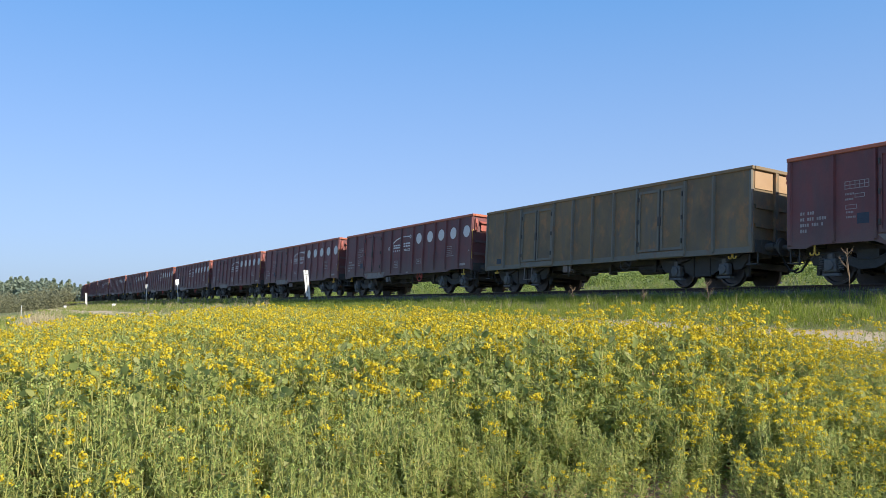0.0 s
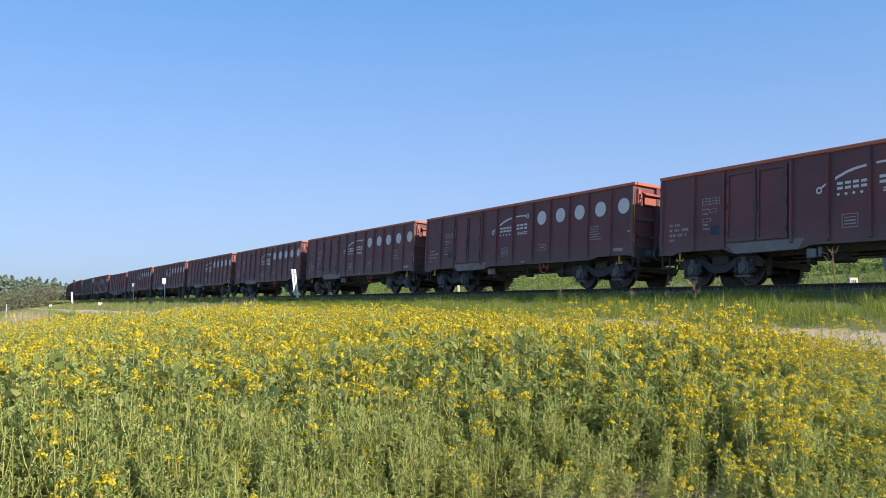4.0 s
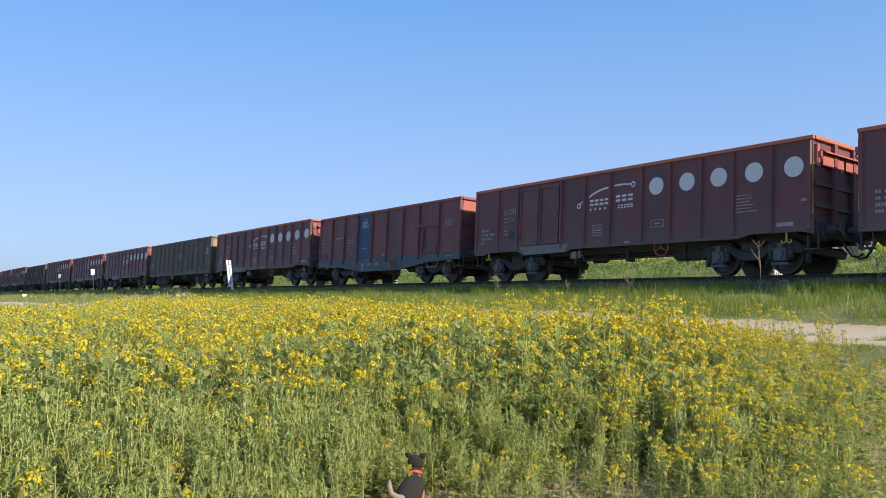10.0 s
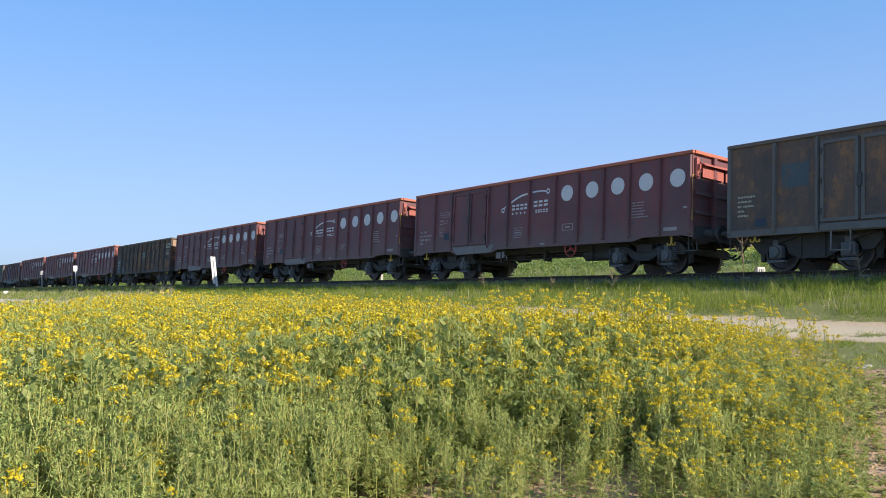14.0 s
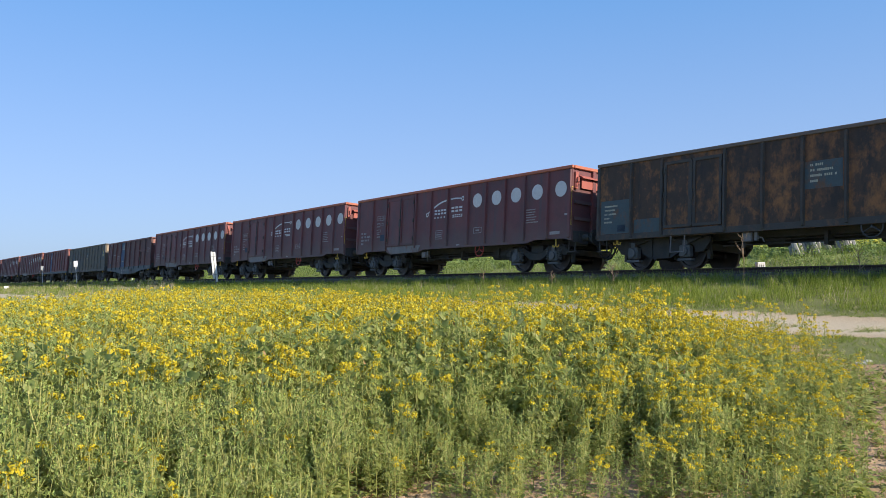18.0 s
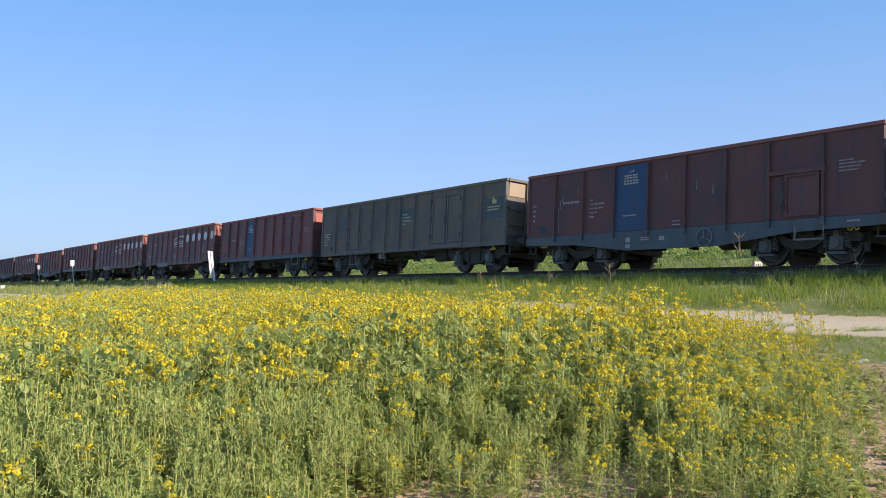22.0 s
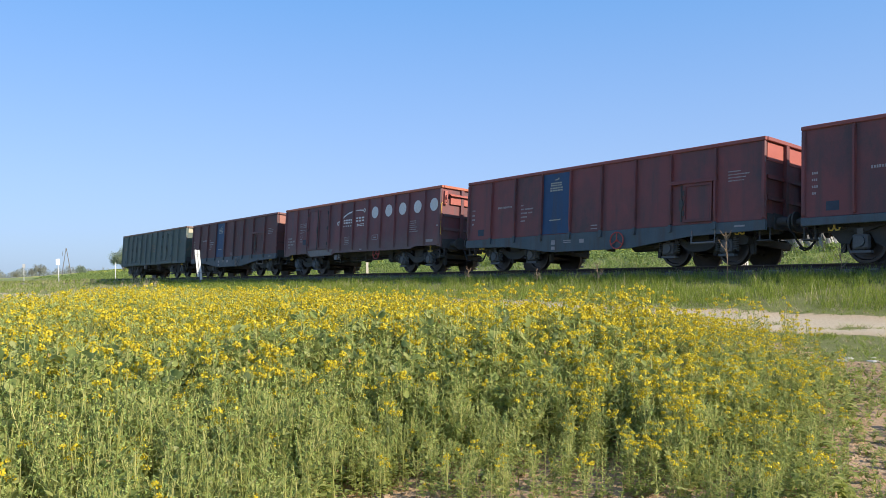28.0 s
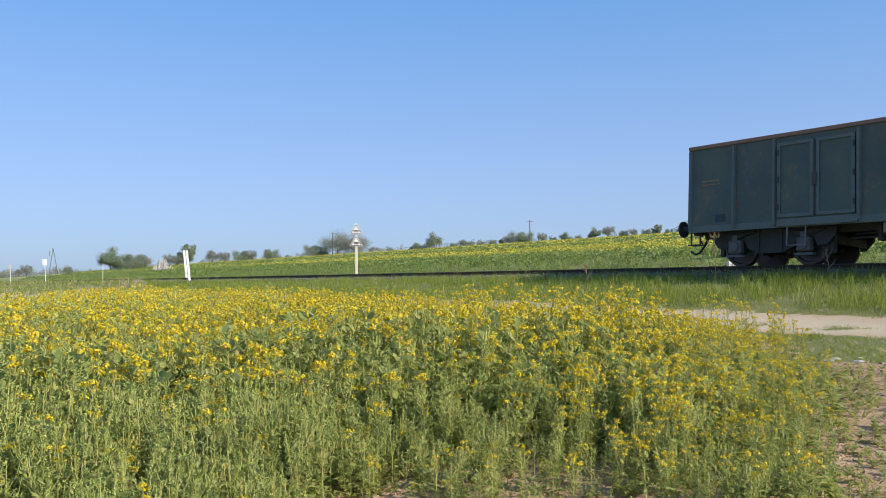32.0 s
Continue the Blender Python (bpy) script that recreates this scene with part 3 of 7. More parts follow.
def add_bogie(wagon, x, coil):
    b = put("bogie", "bogie" if coil else "plate_bogie", bogie_frame if coil else plate_bogie_frame, M_BOGIE, wagon, Matrix.Translation((x, 0, 0)), "two-axle bogie with grimy %s steel frame" % ("pressed" if coil else "plate"))
    for dx in (-0.9, 0.9):
        put("wheelset", "wheelset", wheelset, M_WHEEL, b, Matrix.Translation((dx, 0, 0.46)))
        for sgn in (-1, 1):
            r = Matrix.Translation((dx, sgn * 1.06, 0.47)) @ (Matrix.Rotation(math.pi, 4, "Z") if sgn > 0 else Matrix.Identity(4))
            put("axlebox", "axlebox", axlebox, M_AXLEBOX, b, r)
            if coil:
                for ex in (-0.26, 0.26):
                    put("coil_spring", "spring", spring, M_AXLEBOX, b, Matrix.Translation((dx + ex, sgn * 1.10, 0.52)))
            else:
                put("leaf_spring", "leaf_spring", leaf_spring, M_STEEL, b, Matrix.Translation((dx, sgn * 1.08, 0.78)))
        for ex in (-0.54, 0.54):
            put("brake_block", "brake_block", brake_block, M_STEEL, b,
                Matrix.Translation((dx + ex, -0.755, 0.46)) @ (Matrix.Identity(4) if ex < 0 else Matrix.Rotation(math.pi, 4, "Z")))


def buffer_shape(bm):
    cyl(bm, (0.14, 0, 0), 0.11, 0.28, "X", 14)
    cyl(bm, (0.36, 0, 0), 0.075, 0.2, "X", 14)
    cyl(bm, (0.48, 0, 0), 0.225, 0.04, "X", 20)
    bx(bm, -0.01, 0.02, -0.2, 0.2, -0.2, 0.2)


def handwheel(bm):
    n = 18
    pts = [(0.24 * math.cos(2 * math.pi * k / n), -0.02, 0.24 * math.sin(2 * math.pi * k / n)) for k in range(n + 1)]
    tube(bm, pts, 0.02, 5)
    for a in (90, 210, 330):
        tube(bm, [(0, -0.02, 0), (0.24 * math.cos(radians(a)), -0.02, 0.24 * math.sin(radians(a)))], 0.016, 5)
    cyl(bm, (0, 0.05, 0), 0.03, 0.2, "Y", 8)


def hose(bm):
    tube(bm, [(0, 0, 0), (0.10, 0, -0.06), (0.20, 0, -0.25), (0.33, 0, -0.42), (0.47, 0, -0.46), (0.60, 0, -0.38)], 0.028, 6)


def tow_hook(bm):
    bx(bm, -0.02, 0.02, -0.04, 0.0, -0.12, 0.08)
    tube(bm, [(0, -0.03, -0.1), (0.05, -0.03, -0.17), (0.12, -0.03, -0.16), (0.13, -0.03, -0.1)], 0.022, 5)
    tube(bm, [(0, -0.03, -0.1), (-0.05, -0.03, -0.17), (-0.12, -0.03, -0.16), (-0.13, -0.03, -0.1)], 0.022, 5)


def marks(wagon, rects, mat, y, name="stencil"):
    """Painted stencil bars: rects of (x, z, width, height), a hair proud of the wall."""
    bm = bmesh.new()
    for x, z, w, h in rects:
        bx(bm, x - w / 2, x + w / 2, y - 0.004, y, z - h / 2, z + h / 2)
    return tagged(part(name, bm, mat, wagon), kind="stuff")


def text_rows(x, z, rows, h=0.05, gap=0.13):
    """Bars standing for rows of small writing, a narrow bar for each letter; each row is a list of word widths."""
    out = []
    for i, words in enumerate(rows):
        cx = x
        for w in words:
            n = max(1, round(w / (0.82 * h)))
            step = w / n
            for k in range(n):
                out.append((cx + step * (k + 0.5), z - i * gap, step * 0.66, h * (1.0, 0.86, 0.95)[(k + i) % 3]))
            cx += w + h * 0.8
    return out


def block_word(x, z, n, w, h):
    """Pairs of plain bars, one pair for each letter of a painted name."""
    step = w / n
    return [(x + step * (k + 0.5), z + dz * h, step * 0.72, h * 0.34) for k in range(n) for dz in (-0.3, 0.3)]


def underframe(wagon, L, sole=0.98, wheel_x=1.9, coil=True, bogie=4.5, wheel_mat=None, wheel_y=-1.36, wheel_z=0.80):
    bm = bmesh.new()
    for y in (-0.62, 0.62):
        bx(bm, -L / 2 + 0.05, L / 2 - 0.05, y - 0.07, y + 0.07, sole - 0.18, sole + 0.1)
    for x in np.linspace(-L / 2 + 0.6, L / 2 - 0.6, 9):
        bx(bm, x - 0.05, x + 0.05, -1.25, 1.25, sole - 0.02, sole + 0.1)
    for e in (-1, 1):
        x0, x1 = sorted((e * (L / 2 - 0.06), e * (L / 2 + 0.02)))
        bx(bm, x0, x1, -1.33, 1.33, 0.88, 1.22)
    part("underframe", bm, M_STEEL, wagon)
    for e in (-1, 1):
        for y in (-0.875, 0.875):
            put("buffer", "buffer", buffer_shape, M_STEEL, wagon, Matrix.Translation((e * (L / 2 + 0.02), y, 1.04)) @ (Matrix.Identity(4) if e > 0 else Matrix.Rotation(math.pi, 4, "Z")))
        put("brake_hose", "hose", hose, M_RUBBER, wagon, Matrix.Translation((e * (L / 2 + 0.02), -0.32, 0.86)) @ (Matrix.Identity(4) if e > 0 else Matrix.Rotation(math.pi, 4, "Z")), "black rubber brake hose hanging in a loop")
        bm = bmesh.new()
        bx(bm, min(e * L / 2, e * (L / 2 + 0.36)), max(e * L / 2, e * (L / 2 + 0.36)), -0.05, 0.05, 0.97, 1.09)
        tube(bm, [(e * (L / 2 + 0.3), 0, 1.0), (e * (L / 2 + 0.36), 0.05, 0.8), (e * (L / 2 + 0.42), 0, 0.62), (e * (L / 2 + 0.5), -0.05, 0.8)], 0.03, 6)
        part("coupling_hook", bm, M_STEEL, wagon)
        put("shunting_step", "shunt_step", lambda b: (bx(b, -0.16, 0.16, -0.12, 0.12, -0.015, 0.015), bx(b, -0.15, -0.12, -0.02, 0.02, 0, 0.4), bx(b, 0.12, 0.15, -0.02, 0.02, 0, 0.4)), M_STEEL, wagon, Matrix.Translation((e * (L / 2 - 0.12), -1.22, 0.55)))
        put("towing_hook", "tow_hook", tow_hook, M_YELLOW, wagon, Matrix.Translation((e * (L / 2 - 0.75), -1.30, 0.90)), "small yellow anchor-shaped towing hook")
    for x in (-bogie, bogie):
        add_bogie(wagon, x, coil)
    put("brake_reservoir", "tank", lambda b: (cyl(b, (0, 0, 0), 0.19, 0.95, "X", 16), cyl(b, (0.52, 0, 0), 0.13, 0.1, "X", 12), cyl(b, (-0.52, 0, 0), 0.13, 0.1, "X", 12)), M_STEEL, wagon, Matrix.Translation((wheel_x + 0.45, -0.55, 0.66)))
    put("brake_cylinder", "brake_cyl", lambda b: (cyl(b, (0, 0, 0), 0.16, 0.5, "X", 14), bx(b, -0.1, 0.1, -0.2, 0.2, 0.1, 0.25)), M_STEEL, wagon, Matrix.Translation((-1.2, -0.4, 0.70)))
    put("brake_rigging", "rigging", lambda b: (tube(b, [(-2.6, -0.75, 0.6), (2.9, -0.75, 0.62)], 0.022, 5), tube(b, [(-2.6, -0.55, 0.72), (2.9, -0.55, 0.74)], 0.022, 5), bx(b, 0.2, 0.3, -0.8, -0.5, 0.52, 0.85), bx(b, -2.0, -1.9, -0.8, -0.5, 0.52, 0.9), bx(b, 2.3, 2.4, -0.8, -0.5, 0.52, 0.9)), M_STEEL, wagon)
    put("brake_lever_box", "lever_box", lambda b: (bx(b, -0.13, 0.13, -0.06, 0.06, -0.12, 0.12, 0.02), bx(b, 0.2, 0.28, -0.04, 0.04, -0.1, 0.14), tube(b, [(0.24, -0.05, 0), (0.45, -0.07, -0.04), (0.5, -0.07, -0.16)], 0.014, 5)), M_BARE, wagon, Matrix.Translation((-1.55, -1.25, 0.74)))
    put("handbrake_wheel", "handwheel" + (wheel_mat or M_STEEL).name, handwheel, wheel_mat or M_STEEL, wagon, Matrix.Translation((wheel_x, wheel_y, wheel_z)), "spoked handbrake wheel")


def end_wall(wagon, L, top, paint, rim_mat, kind):
    """Ends with posts; the outer face of each end shows above the next wagon's shadow."""
    for e in (-1, 1):
        bm = bmesh.new()
        x0, x1 = sorted((e * (L / 2 - 0.10), e * (L / 2 - 0.05)))
        bx(bm, x0, x1, -HALF + 0.02, HALF - 0.02, 1.0, top - 0.1)
        part("end_wall", bm, paint, wagon)
        for y in (-0.45, 0.45):
            key = "end_post_%s_%.2f" % (kind, top)
            put("end_post", key, lambda b: (bx(b, 0, 0.09, -0.07, 0.07, 1.0, top - 0.11), ), paint, wagon,
                Matrix.Translation((e * (L / 2 - 0.05), y, 0)) @ (Matrix.Identity(4) if e > 0 else Matrix.Rotation(math.pi, 4, "Z")))
        for z in (1.62, 2.15):
            put("end_rail", "end_rail_%s" % kind, lambda b: bx(b, 0, 0.05, -1.3, 1.3, -0.05, 0.05), paint, wagon,
                Matrix.Translation((e * (L / 2 - 0.05), 0, z)) @ (Matrix.Identity(4) if e > 0 else Matrix.Rotation(math.pi, 4, "Z")))
        put("grab_rail", "grab_" + kind, lambda b: tube(b, [(0, 0.06, 0.62), (0, 0, 0.6), (0, 0, -0.6), (0, 0.06, -0.62)], 0.014, 6),
            M_YELLOW if kind == "maroon" else M_BARE, wagon, Matrix.Translation((e * (L / 2 - 0.02), -HALF - 0.02, 2.0)), "upright grab rail on the end post")


def top_rim(wagon, L, top, mat):
    bm = bmesh.new()
    for sgn in (-1, 1):
        y0, y1 = sorted((sgn * (HALF - 0.05), sgn * (HALF + 0.045)))
        bx(bm, -L / 2, L / 2, y0, y1, top - 0.10, top, 0.012)
    for e in (-1, 1):
        x0, x1 = sorted((e * (L / 2 - 0.12), e * (L / 2 + 0.03)))
        bx(bm, x0, x1, -HALF + 0.05, HALF - 0.05, top - 0.101, top - 0.001, 0.012)
    return part("top_rim", bm, mat, wagon)


def side_walls(wagon, L, profile, top, paint):
    """Both long sides; profile is the lower edge from end to end."""
    for sgn in (-1, 1):
        bm = bmesh.new()
        y0, y1 = sorted((sgn * HALF, sgn * (HALF - 0.06)))
        pts = [(x, z) for x, z in profile] + [(L / 2 - 0.04, top - 0.1), (-L / 2 + 0.04, top - 0.1)]
        prism(bm, pts, y0, y1)
        part("side_wall", bm, paint, wagon)
    bm = bmesh.new()
    bx(bm, -L / 2 + 0.1, L / 2 - 0.1, -HALF + 0.06, HALF - 0.06, 1.1, 1.18)
    part("floor_plate", bm, M_STEEL, wagon)


def ribs(wagon, xs, z0, z1, paint, w=0.10, d=0.07, key="rib"):
    for x in xs:
        for sgn in (-1, 1):
            put("rib", "%s_%s_%.2f_%.2f" % (key, paint.name, z0, z1),
                lambda b: prism_up(b, w, d, z0, z1), paint, wagon,
                Matrix.Translation((x, sgn * HALF, 0)) @ (Matrix.Identity(4) if sgn < 0 else Matrix.Rotation(math.pi, 4, "Z")))


def prism_up(bm, w, d, z0, z1):
    """Folded-sheet post with splayed flanks and a slanted foot."""
    a = [bm.verts.new(p) for p in ((-w / 2, 0, z0), (w / 2, 0, z0), (w / 3.2, -d * 0.6, z0 + 0.03), (-w / 3.2, -d * 0.6, z0 + 0.03))]
    m = [bm.verts.new(p) for p in ((-w / 2, 0, z0 + 0.3), (w / 2, 0, z0 + 0.3), (w / 3.2, -d, z0 + 0.3), (-w / 3.2, -d, z0 + 0.3))]
    t = [bm.verts.new(p) for p in ((-w / 2, 0, z1), (w / 2, 0, z1), (w / 3.2, -d, z1), (-w / 3.2, -d, z1))]
    for p, q in ((a, m), (m, t)):
        for i in range(4):
            bm.faces.new((p[i], p[(i + 1) % 4], q[(i + 1) % 4], q[i]))
    bm.faces.new(a[::-1])
    bm.faces.new(t)
    bmesh.ops.recalc_face_normals(bm, faces=bm.faces[:])


def prism_x(bm, pts, y0, y1):
    """Cross-section pts (x, z) pushed across the wagon."""
    prism(bm, pts, y0, y1)


def side_door(wagon, x0, x1, z0, z1, paint, border=None, single=False):
    """Hinged pair of leaves, or one leaf, with raised borders, bars and a latch."""
    mid = x0 - 0.05 if single else (x0 + x1) / 2
    for a, b in ((x0, x1),) if single else ((x0, mid - 0.03), (mid + 0.03, x1)):
        bm = bmesh.new()
        bx(bm, a, b, -HALF - 0.018, -HALF - 0.002, z0, z1)
        leaf = part("door_leaf", bm, paint, wagon)
        bm = bmesh.new()
        for p, q, r, s in ((a, a + 0.08, z0, z1), (b - 0.08, b, z0, z1), (a + 0.08, b - 0.08, z0, z0 + 0.08), (a + 0.08, b - 0.08, z1 - 0.08, z1)):
            bx(bm, p, q, -HALF - 0.05, -HALF - 0.016, r, s)
        part("door_frame", bm, border or paint, leaf)
        for z in (z0 + 0.25, (z0 + z1) / 2, z1 - 0.25):
            hx = a + 0.02 if a == x0 else b - 0.02
            put("hinge", "hinge", lambda q: cyl(q, (0, 0, 0), 0.028, 0.14, "Z", 8), M_STEEL, leaf, Matrix.Translation((hx, -HALF - 0.06, z)))
    bm = bmesh.new()
    tube(bm, [(mid, -HALF - 0.055, z0 + 0.02), (mid, -HALF - 0.055, z1 - 0.05)], 0.022, 6)
    bx(bm, mid - 0.05, mid + 0.05, -HALF - 0.09, -HALF - 0.03, (z0 + z1) / 2 - 0.2, (z0 + z1) / 2 + 0.1)
    part("door_latch", bm, M_STEEL, wagon)


def wagon_discs():
    """Maroon high-sided wagon with five pale discs and an arched emblem."""
    L, top = 13.1, 3.31
    w = tagged(empty("goods_wagon"), "maroon high-sided open goods wagon with five pale discs and orange rim", "goods wagon", "wagons of the goods train")
    paint, rim = PAINTS["maroon"], RIMS_AND_LIT_ENDS["maroon"]
    o = -L / 2
    profile = [(o, 0.92), (o + 0.55, 0.90), (o + 0.75, 0.98), (o + 2.35, 0.98), (o + 2.75, 0.82), (o + 4.75, 0.84), (o + 5.05, 0.93), (o + 11.05, 0.90), (o + 11.4, 0.99), (o + 12.75, 0.98), (L / 2 - 0.0, 0.90)]
    side_walls(w, L, profile, top, paint)
    ribs(w, [o + x for x in (1.32, 2.4, 4.52, 5.55, 6.62, 7.85, 8.86, 9.9, 10.9, 12.0)], 1.0, top - 0.12, paint)
    ribs(w, [o + 0.08, o + 12.98], 0.98, top - 0.12, paint, 0.14, 0.05, "corner_rib")
    end_wall(w, L, top, paint, rim, "maroon")
    top_rim(w, L, top, rim)
    # flap of the ends, hung under the rim; sunlight put into its brighter red
    for e in (-1, 1):
        turn = Matrix.Translation((e * (L / 2 - 0.03), 0, 0)) @ (Matrix.Identity(4) if e > 0 else Matrix.Rotation(math.pi, 4, "Z"))
        put("end_flap", "end_flap_maroon", lambda b: (bx(b, 0.02, 0.05, -1.02, -0.05, 2.60, 2.92), bx(b, 0.02, 0.05, 0.05, 1.02, 2.60, 2.92)), RIMS_AND_LIT_ENDS["red"], w, turn)
        put("flap_ledge", "flap_ledge_maroon", lambda b: prism_x(b, [(0.0, 3.02), (0.15, 2.94), (0.15, 2.91), (0.0, 2.95)], -1.08, 1.08), RIMS_AND_LIT_ENDS["red"], w, turn)
        for y in (-1.26, 1.26):
            put("flap_hook", "flap_hook_maroon", lambda b: (bx(b, 0, 0.07, -0.06, 0.06, 2.56, 3.10), bx(b, 0.06, 0.15, -0.03, 0.03, 2.78, 2.92), tube(b, [(0.1, 0, 2.8), (0.16, 0, 2.7), (0.1, 0, 2.62)], 0.02, 5)), RIMS_AND_LIT_ENDS["red"], w, turn @ Matrix.Translation((0, y, 0)))
    side_door(w, o + 2.5, o + 4.42, 1.16, top - 0.2, paint)
    bm = bmesh.new()
    prism(bm, [(o + 2.45, 1.12), (o + 2.78, 0.83), (o + 4.72, 0.85), (o + 4.9, 1.12)], -HALF - 0.012, -HALF - 0.001)
    part("door_sill", bm, M_BARE, w, "rubbed bare steel sill plate")
    for x in (8.30, 9.36, 10.38, 11.43, 12.52):
        put("disc", "disc", lambda b: cyl(b, (0, -0.003, 0), 0.255, 0.006, "Y", 40), M_EMBLEM, w, Matrix.Translation((o + x + 0.06, -HALF - 0.001, 2.59)), "pale grey painted disc")
    # emblem: two arcs with ring ends, a row of dots and bars where the name stands
    bm = bmesh.new()
    def arc(x0, z0, x1, z1, lift, w0, w1, n=10):
        for k in range(n):
            q = []
            for t in (k / n, (k + 1) / n):
                x, z = x0 + (x1 - x0) * t, z0 + (z1 - z0) * t + lift * math.sin(math.pi * t)
                h = (w0 + (w1 - w0) * t) / 2
                q.append(((x, z - h), (x, z + h)))
            f = bm.faces.new([bm.verts.new((p[0], -HALF - 0.004, p[1])) for p in (q[0][0], q[1][0], q[1][1], q[0][1])])
    arc(o + 5.72, 2.53, o + 6.52, 2.75, 0.045, 0.075, 0.06)
    arc(o + 6.76, 2.775, o + 7.45, 2.75, 0.02, 0.05, 0.05)
    arc(o + 5.34, 2.34, o + 5.50, 2.44, 0.0, 0.05, 0.05, 3)
    for cx, cz in ((o + 7.5, 2.745), (o + 5.29, 2.285)):
        for k in range(14):
            a, b = 2 * math.pi * k / 14, 2 * math.pi * (k + 1) / 14
            bm.faces.new([bm.verts.new((cx + r * math.cos(t), -HALF - 0.004, cz + r * 1.1 * math.sin(t))) for r, t in ((0.045, a), (0.085, a), (0.085, b), (0.045, b))])
    for k in range(5):
        cyl(bm, (o + 5.80 + 0.2 * k, -HALF - 0.003, 2.125), 0.038, 0.006, "Y", 10)
    for x, z, bw, bh in block_word(o + 5.74, 2.335, 4, 0.82, 0.2) + block_word(o + 6.80, 2.37, 3, 0.72, 0.21) + block_word(o + 6.90, 2.12, 5, 0.62, 0.11):
        bx(bm, x - bw / 2, x + bw / 2, -HALF - 0.005, -HALF - 0.001, z - bh / 2, z + bh / 2)
    tagged(part("emblem", bm, M_EMBLEM, w, "pale emblem of arcs, dots and bars"), kind="stuff")
    small = text_rows(o + 0.38, 1.80, [(0.14, 0.2), (0.13, 0.2, 0.28), (0.26, 0.2, 0.06), (0.2,)], 0.085, 0.15)
    small += text_rows(o + 10.98, 2.02, [(0.12, 0.3), (0.3, 0.12), (0.4,), (0.5,), (0.45,), (0.6,)], 0.035, 0.085)
    small += [(o + 1.92, z, 0.62, 0.014) for z in (2.30, 2.39, 2.48)] + [(o + x, 2.39, 0.014, 0.18) for x in (1.62, 1.75, 1.88, 2.0, 2.12, 2.23)]
    small += text_rows(o + 1.62, 2.17, [(0.24,), (0.22,)], 0.05, 0.13) + text_rows(o + 1.64, 1.72, [(0.2,), (0.26,)], 0.05, 0.12)
    small += [(o + 2.0, 2.16, 0.26, 0.014), (o + 2.0, 2.07, 0.26, 0.014), (o + 1.88, 2.115, 0.014, 0.1), (o + 2.12, 2.115, 0.014, 0.1), (o + 1.78, 1.9, 0.3, 0.014), (o + 1.78, 1.8, 0.3, 0.014), (o + 1.64, 1.85, 0.014, 0.1), (o + 1.92, 1.85, 0.014, 0.1)]
    small += [(o + 6.1, 1.62, 0.42, 0.018), (o + 6.1, 1.30, 0.42, 0.018), (o + 5.9, 1.46, 0.018, 0.32), (o + 6.3, 1.46, 0.018, 0.32), (o + 6.1, 1.46, 0.3, 0.04), (o + 6.1, 1.54, 0.3, 0.02), (o + 6.1, 1.38, 0.3, 0.03)]
    small += [(o + 8.42, 1.60, 0.44, 0.018), (o + 8.42, 1.40, 0.44, 0.018), (o + 8.2, 1.5, 0.018, 0.2), (o + 8.64, 1.5, 0.018, 0.2), (o + 8.42, 1.5, 0.2, 0.05)]
    small += [(o + 7.3, 1.02, 0.2, 0.05), (o + 12.35, 1.18, 0.45, 0.1), (o + 12.85, 1.75, 0.16, 0.06)]
    marks(w, small, M_MARK, -HALF - 0.001)
    marks(w, [(o + 2.08, 1.55, 0.30, 0.26)], M_DARKBOX, -HALF - 0.001, "stencil_panel")
    underframe(w, L, 0.98, wheel_x=2.0, coil=True, bogie=4.6, wheel_mat=M_REDPAINT)
    return w


